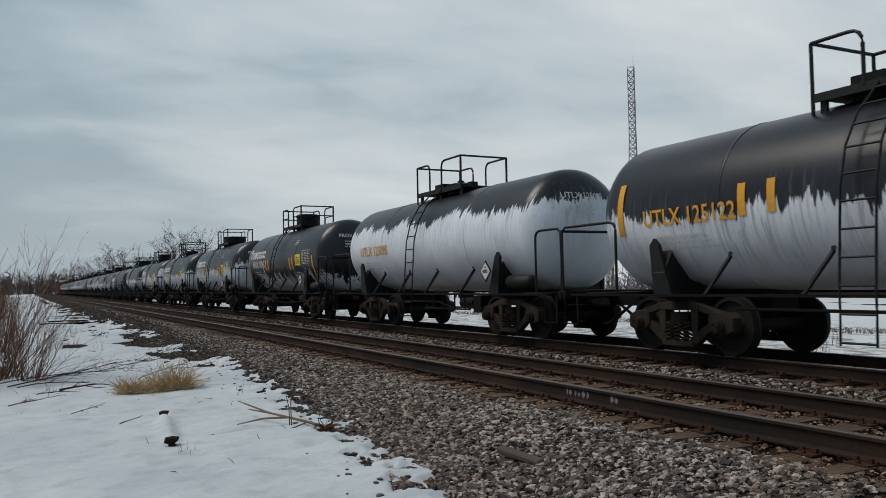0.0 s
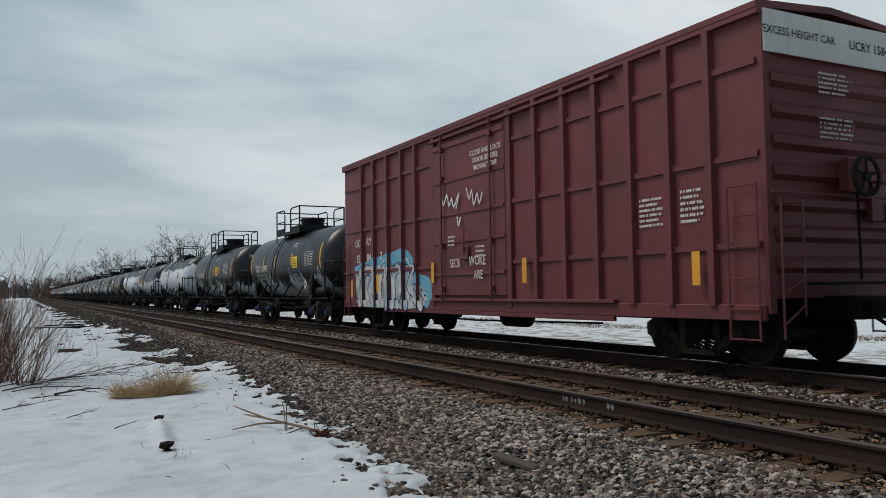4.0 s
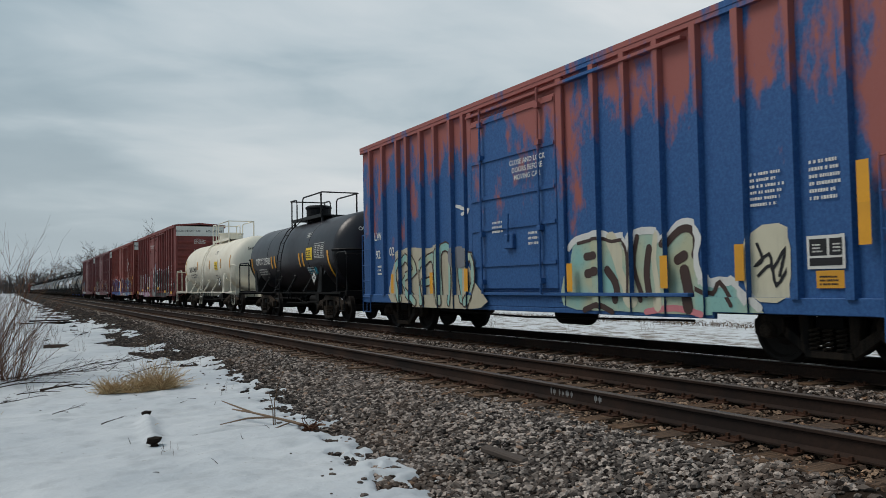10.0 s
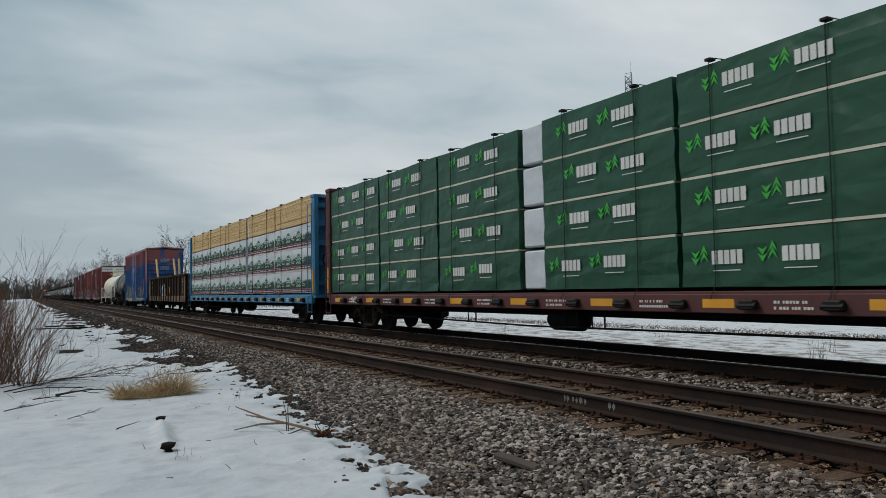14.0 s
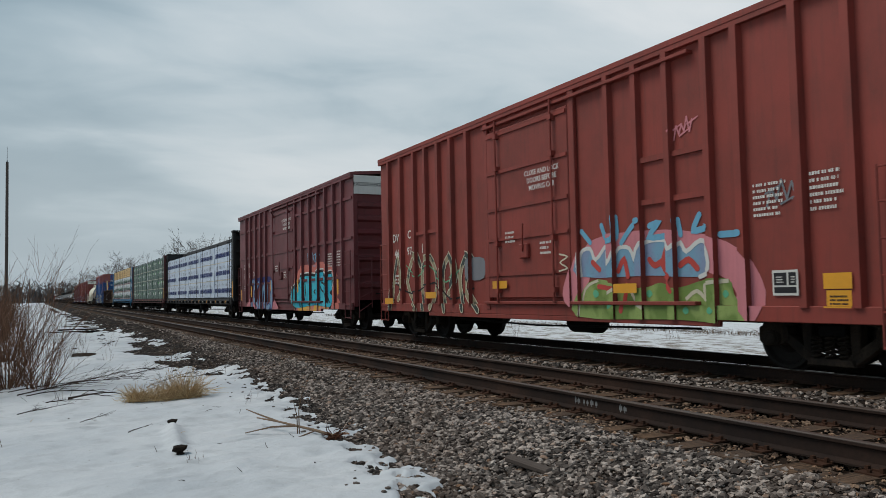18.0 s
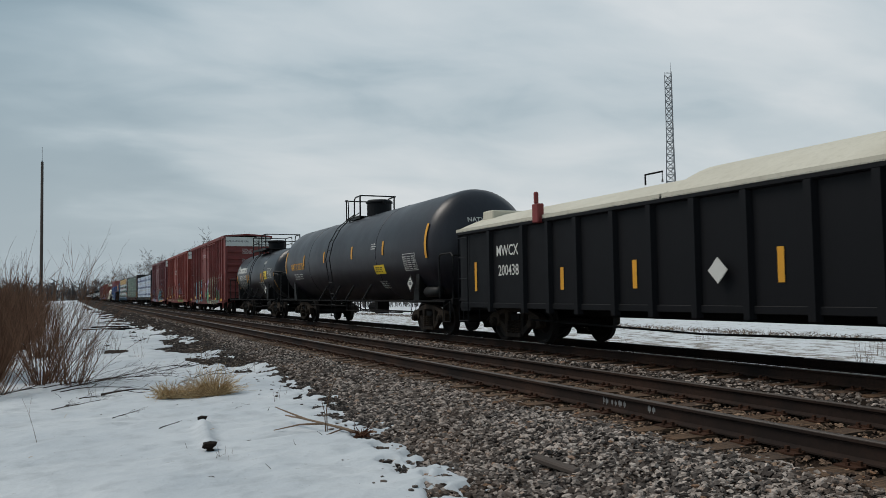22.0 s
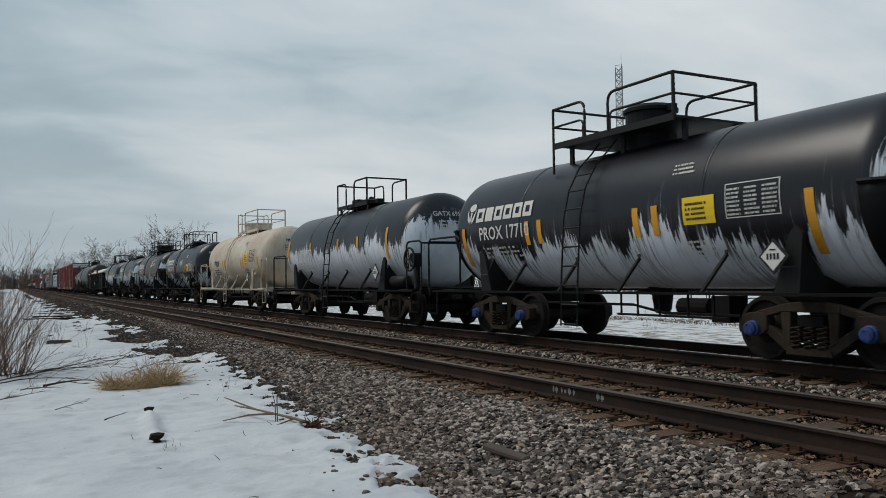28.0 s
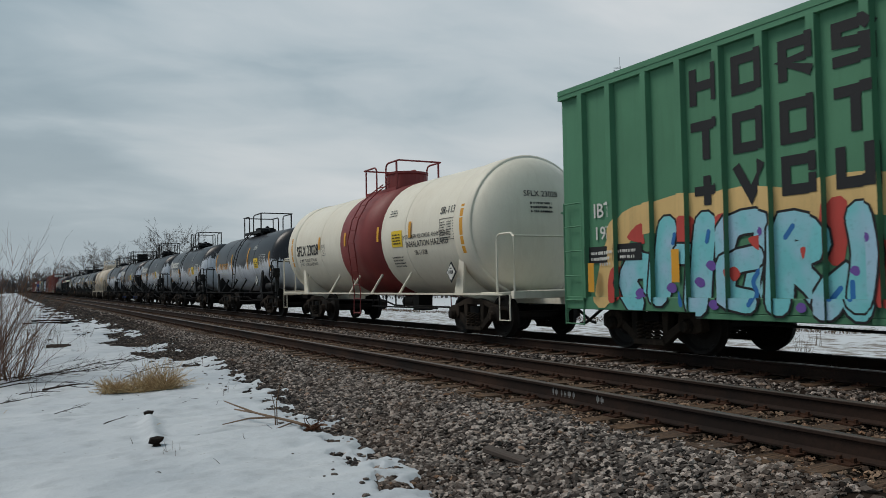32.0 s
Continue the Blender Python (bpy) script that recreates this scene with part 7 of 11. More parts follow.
def coer_paint(car, x, st):
    s = Spray(car, x, st)
    s.line("spray_green", 0, 0.3, [(5.72, 0.76), (5.42, 1.81), (3.81, 2.01), (1.9, 1.95)])
    s.fill("mix_white", 1, [(5.86, 0.63), (5.56, 1.77), (4.59, 2.03), (3.31, 1.88), (2.59, 2.01), (1.79, 1.84), (1.59, 0.61)])
    s.line("spray_black", 2, 0.09, [(5.16, 0.76), (4.87, 1.59), (4.33, 1.99)])
    s.line("spray_black", 2, 0.09, [(4.15, 0.67), (3.82, 1.47), (3.19, 1.76), (3.45, 0.78)])
    s.line("spray_black", 2, 0.09, [(2.85, 0.69), (2.59, 1.55), (1.9, 1.73)])
    s.line("spray_black", 2, 0.09, [(5.5, 1.18), (3.82, 1.27), (1.74, 1.16)])
    s.line("spray_black", 2, 0.09, [(4.62, 0.56), (3.2, 0.97), (1.75, 0.7)])
    s.line("spray_cream", 3, 0.05, [(5.14, 1.8), (2.59, 1.78)])
    s.line("spray_cream", 3, 0.05, [(4.48, 0.97), (3.08, 1.27)])
    s.line("spray_salmon", 0, 0.4, [(-2.35, 1.47), (-2.57, 2.19), (-3.92, 1.9), (-4.98, 2.08), (-6.54, 1.81), (-6.81, 1.13)])
    s.letter("mix_white", "spray_black", 0.22, [(-2.54, 0.86), (-2.36, 1.95), (-2.77, 2.14), (-3.4, 1.98), (-3.23, 1.58), (-2.64, 1.5)], 0.12)
    s.letter("mix_white", "spray_black", 0.22, [(-4.49, 1.73), (-3.92, 1.72), (-3.97, 0.99), (-4.54, 1.02)], 0.12)
    s.letter("mix_white", "spray_black", 0.22, [(-3.98, 1.37), (-4.41, 1.39)], 0.12)
    s.letter("mix_white", "spray_black", 0.22, [(-4.88, 0.88), (-4.77, 1.93), (-5.11, 2.06), (-5.43, 1.9), (-5.29, 1.54), (-4.89, 1.46), (-5.6, 0.94)], 0.12)
    s.letter("mix_white", "spray_black", 0.22, [(-5.81, 1.55), (-5.82, 0.99), (-6.15, 0.94)], 0.12)
    s.letter("mix_white", "spray_black", 0.22, [(-5.69, 1.75), (-6.77, 1.8)], 0.12)
    s.letter("mix_white", "spray_black", 0.22, [(-6.18, 1.71), (-6.09, 0.93)], 0.12)
    s.letter("mix_white", "spray_black", 0.22, [(-6.81, 1.37), (-6.41, 1.35), (-6.45, 0.91), (-6.86, 0.94)], 0.12)
    s.letter("mix_white", "spray_black", 0.22, [(-6.46, 1.16), (-6.75, 1.17)], 0.12)
    s.line("spray_yellow", 4, 0.12, [(-4.83, 1.57), (-5.02, 1.28), (-4.88, 1.14)])
    s.done()


def gondola_paint(car, x, st):
    s = Spray(car, x, st, sill=False)
    s.letter("mix_white", "spray_black", 0.3, [(2.12, 1.72), (1.65, 1.76)], 0.09)
    s.letter("mix_white", "spray_black", 0.3, [(1.87, 1.67), (1.82, 0.89)], 0.09)
    s.letter("mix_white", "spray_black", 0.3, [(1.29, 0.92), (1.42, 1.55), (1.15, 1.7), (0.94, 1.39), (1.06, 0.97)], 0.09)
    s.letter("mix_white", "spray_black", 0.3, [(0.43, 1.59), (0.79, 1.5), (0.45, 1.24), (0.77, 0.97)], 0.09)
    s.letter("mix_white", "spray_black", 0.3, [(0.15, 1.79), (0.15, 0.93)], 0.09)
    s.letter("mix_white", "spray_black", 0.3, [(-0.39, 1.56), (0.01, 1.29), (-0.52, 0.97)], 0.09)
    s.done()


def cn_mark(car, x, st):
    """The owner's flowing mark as three plain bands."""
    c = ribbon([(-0.7, 0.5), (-1.25, 0.5), (-1.4, 0.44), (-1.48, 0.3), (-1.48, -0.0), (-1.4, -0.14), (-1.25, -0.2), (-0.85, -0.2), (-0.7, -0.14), (-0.62, 0.0), (-0.6, 0.3), (-0.54, 0.44), (-0.4, 0.5), (-0.28, 0.44), (-0.2, 0.3), (0.1, -0.08), (0.2, -0.18), (0.32, -0.18), (0.4, -0.08), (0.42, 0.05), (0.42, 0.55)], 0.17)
    part("owner_mark", conform(*c, -5.6, 3.22, x - 0.02, st), "spray_white", car, "flowing white owner's mark")
    web = []
    for k, u in enumerate((-1.75, -1.1, -0.9, -0.35, 0.05, 0.75, 1.0)):
        web += [quad(u + 0.07 * q, u + 0.07 * q + 0.045, 0, 0.13 if q % 2 else 0.16) for q in range(3 if k in (0, 3) else 2)]
    part("plain_bars", conform(*join(*web), -5.6, 2.72, x - 0.02, st), "spray_white", car)


def cn_paint(car, x, st):
    s = Spray(car, x, st)
    s.line("spray_salmon", 0, 0.32, [(6.58, 2.07), (4.9, 2.11), (3.82, 2.29), (2.17, 2.19), (1.16, 2.04), (0.25, 1.86)])
    s.line("spray_salmon", 0, 0.34, [(-0.97, 2.02), (-1.62, 2.17), (-2.4, 2.24), (-3.21, 2.02), (-3.94, 2.05), (-4.41, 2.1), (-4.86, 2.25), (-5.26, 2.27), (-5.78, 2.12)])
    s.fill("mix_sunset", 0, [(0.51, 1.85), (-0.74, 1.89), (-0.94, 1.3), (-0.77, 0.7), (0.04, 0.64), (0.28, 1.11)])
    s.fill("mix_sunset", 0, [(-5.33, 2.06), (-5.93, 2.17), (-6.46, 2.21), (-6.8, 1.69), (-6.87, 0.84), (-6.38, 0.58), (-5.42, 0.61)])
    s.fill("mix_navy", 1, [(7.83, 0.76), (7.38, 1.44), (6.75, 1.86), (6.48, 2.06), (5.63, 2.1), (4.85, 1.9), (4.21, 2.16), (3.77, 2.21), (3.32, 2.13), (2.29, 2.05), (1.75, 2.07), (1.16, 1.96), (0.21, 1.84), (0.53, 1.43), (0.19, 1.21), (0.08, 0.85), (-0.08, 0.68), (1.6, 0.65), (3.37, 0.63), (5.23, 0.73)])
    s.line("spray_white", 2, 0.1, [(7.39, 1.36), (6.93, 1.72), (6.48, 2.04), (5.63, 2.07), (4.85, 1.87), (4.21, 2.13), (3.77, 2.18), (3.27, 2.11), (2.29, 2.03), (1.76, 2.05), (1.16, 1.94), (0.25, 1.82), (0.53, 1.43), (0.22, 1.21)])
    s.line("spray_white", 2, 0.12, [(5.43, 2.02), (5.14, 1.67), (5.27, 1.4), (4.79, 1.06)])
    s.line("spray_white", 2, 0.14, [(3.77, 2.13), (3.94, 1.7), (3.72, 1.22)])
    s.line("spray_white", 2, 0.13, [(2.14, 2.02), (2.46, 1.41), (2.1, 1.26), (1.48, 1.28)])
    s.line("spray_white", 2, 0.09, [(3.07, 1.18), (2.84, 0.88), (2.56, 0.62)])
    s.line("spray_white", 2, 0.1, [(1.29, 1.11), (0.9, 1.28), (0.54, 1.11), (1.19, 1.06)])
    s.line("spray_blue", 2, 0.08, [(6.27, 1.56), (6.03, 1.2), (6.23, 0.92), (5.8, 0.64)])
    s.line("spray_blue", 2, 0.08, [(4.5, 1.52), (4.3, 1.19), (4.47, 0.93), (4.1, 0.67)])
    s.line("spray_blue", 2, 0.08, [(3.59, 1.5), (3.4, 1.19), (3.56, 0.94), (3.23, 0.68)])
    s.line("spray_blue", 2, 0.08, [(1.67, 1.45), (1.52, 1.17), (1.65, 0.95), (1.38, 0.72)])
    s.line("spray_blue", 2, 0.08, [(0.99, 1.44), (0.85, 1.17), (0.97, 0.95), (0.72, 0.73)])
    s.fill("mix_navy", 1, [(-0.78, 0.72), (-0.8, 1.59), (-1.01, 1.97), (-1.22, 2.09), (-1.48, 2.1), (-1.64, 2.02), (-1.91, 2.05), (-2.27, 2.1), (-2.55, 2.12), (-2.69, 2.02), (-3.21, 1.98), (-3.59, 1.9), (-3.5, 2.1), (-4.04, 2.08), (-4.43, 2.08), (-4.64, 1.96), (-4.87, 2.09), (-5.1, 2.13), (-5.27, 1.96), (-5.7, 1.95), (-6.19, 1.95), (-6.56, 1.7), (-6.42, 1.33), (-6.53, 1.08), (-6.39, 0.68), (-4.95, 0.59), (-3.68, 0.64)])
    s.line("spray_white", 2, 0.12, [(-0.85, 1.59), (-1.01, 1.95), (-1.22, 2.07), (-1.48, 2.09), (-1.64, 2), (-1.91, 2.03), (-2.27, 2.08), (-2.54, 2.1), (-2.68, 2), (-3.21, 1.97), (-3.59, 1.88), (-3.52, 2.08), (-4.03, 2.06), (-4.43, 2.06), (-4.64, 1.95), (-4.86, 2.08), (-5.1, 2.11), (-5.27, 1.94), (-5.7, 1.93), (-6.19, 1.94), (-6.53, 1.7)])
    s.line("spray_white", 2, 0.11, [(-1.61, 1.92), (-1.84, 1.63), (-2.22, 1.38), (-1.45, 1.29)])
    s.line("spray_white", 2, 0.12, [(-2.54, 2.07), (-2.5, 1.67), (-2.78, 1.27), (-3.16, 0.81)])
    s.line("spray_white", 2, 0.12, [(-3.59, 1.86), (-3.53, 1.5), (-3.1, 1.41), (-3.26, 1.16), (-3.88, 1.25), (-4.06, 0.94), (-4.42, 0.75)])
    s.line("spray_white", 2, 0.14, [(-4.62, 1.95), (-4.54, 1.69), (-4.65, 1.37), (-5.02, 1.22), (-4.9, 1.05), (-5.06, 0.81), (-5.24, 0.61)])
    s.line("spray_white", 2, 0.12, [(-5.11, 2.08), (-5.16, 1.72), (-5.29, 1.51), (-5.76, 1.62)])
    s.line("spray_white", 2, 0.2, [(-4.97, 1.35), (-5.45, 1.27), (-5.89, 1.31), (-6.29, 1.27)])
    s.line("spray_white", 2, 0.1, [(-5.77, 1.09), (-5.93, 0.82), (-6.13, 0.67)])
    s.fill("mix_cyan", 2, [(-3.76, 2.03), (-4.46, 2.01), (-4.38, 1.7), (-3.77, 1.79)])
    s.fill("mix_cyan", 2, [(-4.99, 1.09), (-5.54, 1.16), (-5.47, 0.84), (-5.13, 0.72)])
    s.fill("mix_cyan", 2, [(-5.34, 1.91), (-5.7, 1.89), (-5.62, 1.63), (-5.31, 1.64)])
    s.line("spray_blue", 2, 0.09, [(-1.85, 1.15), (-2, 0.97), (-1.89, 0.79), (-2.09, 0.64)])
    s.line("spray_blue", 2, 0.09, [(-3.8, 1.13), (-3.91, 0.98), (-3.83, 0.82), (-3.98, 0.69)])
    s.line("spray_blue", 2, 0.09, [(-4.72, 1.13), (-4.82, 0.98), (-4.74, 0.84), (-4.87, 0.72)])
    s.fill("spray_white", 2, [(-0.92, 0.66), (-1.43, 0.84), (-3.05, 0.8), (-3.58, 0.64), (-3.47, 0.61)])
    s.done()
    for txt, y, z in (("STAY", -2.05, 1.75), ("OUT", -2.8, 1.72), ("OF", -3.4, 1.72), ("MY", -3.8, 1.72)):
        part("lettering", conform(*letters(txt, 0.19, 0.004), y, z, x - 0.024, st), "spray_sky", car)
    cn_mark(car, x, st)
    part("white_label", conform(*quad(-0.23, 0.23, 0, 0.36), -6.98, 1.52, x - 0.022, st), "white_mark", car)
    part("warning_label", conform(*quad(-0.2, 0.2, 0, 0.2), -7.75, 2.02, x - 0.08, st), "yellow_mark", car)
    for k in range(4):
        scrawl(car, x - 0.01, 7.75, 2.5 + 0.33 * k, 0.55, 0.26, "spray_white", 60 + k, st, 4)


def aok261_paint(car, x, st):
    s = Spray(car, x, st)
    s.line("spray_black", 0, 0.16, [(7.06, 0.76), (7.21, 1.36), (6.91, 2.01), (6.39, 2.17), (5.8, 2.18), (5.39, 2.04), (4.8, 2.21), (4.26, 2.12), (3.84, 2.21), (3.35, 2.19), (2.88, 2.1), (2.67, 1.96), (2.41, 2.03), (2.11, 1.79), (2, 1.28), (2.14, 0.93), (1.99, 0.66)])
    s.fill("mix_pink", 1, [(7.06, 0.76), (7.21, 1.36), (6.91, 2.01), (6.39, 2.17), (5.8, 2.18), (5.39, 2.04), (4.8, 2.21), (4.26, 2.12), (3.84, 2.21), (3.35, 2.19), (2.88, 2.1), (2.67, 1.96), (2.41, 2.03), (2.11, 1.79), (2, 1.28), (2.14, 0.93), (1.99, 0.66), (4.42, 0.6)])
    s.line("spray_white", 2, 0.07, [(7.06, 0.76), (7.21, 1.36), (6.91, 2.01), (6.39, 2.17), (5.8, 2.18), (5.39, 2.04), (4.8, 2.21), (4.26, 2.12), (3.84, 2.21), (3.35, 2.19), (2.88, 2.1), (2.67, 1.96), (2.41, 2.03), (2.11, 1.79), (2, 1.28), (2.14, 0.93), (1.99, 0.66)])
    s.line("spray_white", 2, 0.06, [(6.51, 0.77), (6.55, 1.35), (6.22, 1.72), (5.83, 1.34), (6.05, 0.74)])
    s.line("spray_black", 2, 0.04, [(6.25, 0.77), (6.29, 1.28), (6.17, 1.53)])
    s.line("spray_white", 2, 0.06, [(5.23, 1.93), (5.34, 1.33), (5.02, 1.09), (4.7, 1.85)])
    s.line("spray_white", 2, 0.06, [(4.37, 2.01), (4.54, 1.55), (4.29, 1.2), (3.99, 1.99)])
    s.line("spray_black", 2, 0.04, [(3.62, 2.08), (3.86, 1.65), (3.47, 1.41), (3.17, 1.84)])
    s.line("spray_white", 2, 0.07, [(3.16, 2.06), (2.63, 1.76), (2.96, 1.51), (2.74, 1.08), (3.3, 0.81)])
    s.line("spray_white", 2, 0.06, [(2.36, 1.8), (2.26, 1.49), (2.73, 1.29), (2.49, 0.87)])
    s.line("spray_black", 2, 0.04, [(4.85, 0.75), (4.62, 1.08), (4.31, 0.8), (3.98, 1.08), (3.69, 0.75)])
    s.fill("spray_black", 3, [(3.88, 1.56), (3.14, 1.56), (3.16, 1.17), (3.86, 1.15)])
    s.line("spray_lilac", 0, 0.2, [(0.02, 1.3), (-0.1, 1.9), (-0.43, 2.45), (-0.99, 2.81), (-1.3, 2.45), (-1.68, 2.1), (-2.14, 2.32), (-2.56, 2.22), (-2.7, 2.46), (-3.53, 2.13), (-3.78, 2.31), (-4.35, 2.36), (-4.42, 2.2), (-4.75, 2.41), (-5.07, 2.15), (-5.54, 2.46), (-5.77, 2.31), (-5.93, 1.88), (-6.2, 1.62)])
    s.fill("mix_grey", 1, [(0.27, 0.68), (0.02, 1.3), (-0.1, 1.9), (-0.43, 2.45), (-0.99, 2.81), (-1.3, 2.45), (-1.68, 2.1), (-2.14, 2.32), (-2.56, 2.22), (-2.7, 2.46), (-3.53, 2.13), (-3.78, 2.31), (-4.35, 2.36), (-4.42, 2.2), (-4.75, 2.41), (-5.07, 2.15), (-5.54, 2.46), (-5.77, 2.31), (-5.93, 1.88), (-6.2, 1.62), (-6.25, 1.36), (-6.77, 1.39), (-7.41, 1.48), (-7.75, 1.61), (-7.81, 1.19), (-7.21, 0.87), (-6.47, 1.36), (-6.06, 0.89), (-5.35, 0.64), (-3.32, 0.67)])
    s.line("spray_white", 2, 0.1, [(-0.1, 1.9), (-0.43, 2.45), (-0.99, 2.81), (-1.3, 2.45), (-1.68, 2.1), (-2.14, 2.32), (-2.56, 2.22), (-2.7, 2.46), (-3.53, 2.13), (-3.78, 2.31), (-4.35, 2.36), (-4.42, 2.2), (-4.75, 2.41), (-5.07, 2.15), (-5.54, 2.46), (-5.77, 2.31), (-5.93, 1.88), (-6.2, 1.62)])
    s.line("spray_black", 2.4, 0.1, [(0.13, 0.68), (-0.16, 1.3), (-0.27, 1.87), (-0.55, 2.34), (-0.99, 2.7), (-1.3, 2.36), (-1.68, 2.01), (-2.13, 2.23), (-2.59, 2.14), (-2.77, 2.37), (-3.52, 2.06), (-3.8, 2.23), (-4.29, 2.27), (-4.42, 2.13), (-4.75, 2.32), (-5.09, 2.08), (-5.54, 2.39), (-5.72, 2.25), (-5.86, 1.87), (-6.11, 1.59)])
    s.line("spray_black", 2.4, 0.09, [(-0.64, 2.22), (-0.66, 1.64), (-0.27, 1.06)])
    s.line("spray_grey", 3, 0.04, [(-0.89, 2.15), (-0.87, 1.63), (-0.53, 1.18)])
    s.line("spray_black", 2.4, 0.12, [(-1.16, 2.24), (-1.47, 1.65), (-1.41, 1.06)])
    s.line("spray_grey", 3, 0.06, [(-1.39, 2.17), (-1.67, 1.64), (-1.65, 1.17)])
    s.line("spray_black", 2.4, 0.1, [(-1.83, 1.93), (-1.84, 1.39), (-1.5, 0.84)])
    s.line("spray_grey", 3, 0.05, [(-2.05, 1.86), (-2.03, 1.38), (-1.73, 0.95)])
    s.line("spray_black", 2.4, 0.12, [(-2.29, 2.12), (-2.36, 1.69), (-2.08, 1.27)])
    s.line("spray_grey", 3, 0.06, [(-2.5, 2.05), (-2.54, 1.68), (-2.3, 1.38)])
    s.line("spray_black", 2.4, 0.12, [(-2.81, 2.29), (-2.82, 1.55), (-2.5, 0.8)])
    s.line("spray_grey", 3, 0.06, [(-3.01, 2.22), (-2.98, 1.54), (-2.71, 0.91)])
    s.line("spray_black", 2.4, 0.12, [(-3.29, 2.05), (-3.35, 1.45), (-3.09, 0.86)])
    s.line("spray_grey", 3, 0.06, [(-3.48, 1.99), (-3.5, 1.45), (-3.28, 0.96)])
    s.line("spray_black", 2.4, 0.14, [(-3.83, 2.21), (-3.87, 1.63), (-3.61, 1.06)])
    s.line("spray_grey", 3, 0.07, [(-4, 2.15), (-4.01, 1.63), (-3.79, 1.15)])
    s.line("spray_black", 2.4, 0.16, [(-4.23, 2.18), (-4.27, 1.52), (-4.04, 0.87)])
    s.line("spray_grey", 3, 0.08, [(-4.39, 2.12), (-4.41, 1.52), (-4.21, 0.97)])
    s.line("spray_black", 2.4, 0.12, [(-4.79, 2.14), (-4.84, 1.59), (-4.62, 1.06)])
    s.line("spray_grey", 3, 0.06, [(-4.94, 2.08), (-4.96, 1.59), (-4.78, 1.15)])
    s.line("spray_black", 2.4, 0.1, [(-5.17, 2.02), (-5.32, 1.45), (-5.24, 0.88)])
    s.line("spray_grey", 3, 0.05, [(-5.31, 1.97), (-5.44, 1.44), (-5.39, 0.97)])
    s.line("spray_black", 2.4, 0.16, [(-5.59, 2.16), (-5.6, 1.9), (-5.39, 1.66)])
    s.line("spray_grey", 3, 0.08, [(-5.72, 2.11), (-5.72, 1.9), (-5.54, 1.74)])
    s.line("spray_white", 3, 0.05, [(-0.37, 0.95), (-1.43, 1.62), (-2.34, 1.06), (-3.2, 1.66), (-3.94, 1.25), (-4.64, 1.51), (-5.37, 1.06)])
    s.line("spray_white", 3, 0.05, [(-0.18, 1.66), (-1.23, 1.4), (-2.01, 1.81), (-2.86, 1.37)])
    s.line("spray_white", 3, 0.05, [(-4.07, 0.87), (-4.76, 1.24), (-5.38, 1.4), (-5.94, 1.22), (-5.71, 0.97), (-5.36, 0.88)])
    s.line("spray_white", 3, 0.05, [(-5.43, 1.06), (-5.78, 1.31), (-6.07, 1.12)])
    s.line("spray_white", 3, 0.08, [(-1.66, 2.59), (-1.94, 2.38), (-2.31, 2.62)])
    s.line("spray_white", 3, 0.08, [(-2.22, 2.7), (-2.39, 2.32)])
    s.line("spray_teal", 3, 0.06, [(-1.72, 1.5), (-2.35, 1.27), (-2.7, 1.47)])
    s.line("spray_teal", 3, 0.06, [(-4.51, 1.52), (-5.01, 1.23)])
    s.line("spray_yellow", 3, 0.08, [(-6.47, 1.33), (-7.05, 1.34)])
    s.line("spray_lilac", 3, 0.12, [(-5.7, 2.11), (-6.1, 1.79), (-6.22, 1.46)])
    s.line("spray_white", 3, 0.1, [(-6.32, 1.46), (-6.77, 1.36), (-7.41, 1.48)])
    s.line("spray_black", 3, 0.12, [(-7.58, 1.92), (-7.54, 1.56), (-7.73, 1.2)])
    s.line("spray_black", 2.4, 0.14, [(-6.22, 1.54), (-6.28, 1.06), (-6.45, 0.86)])
    s.line("spray_black", 3, 0.05, [(-6.5, 2.01), (-6.34, 1.9), (-6.54, 1.77), (-6.7, 1.95), (-6.5, 2.02)])
    s.done()
    test_panel(car, x, st, -6.85, 1.5, None, 0.46, 0.34)


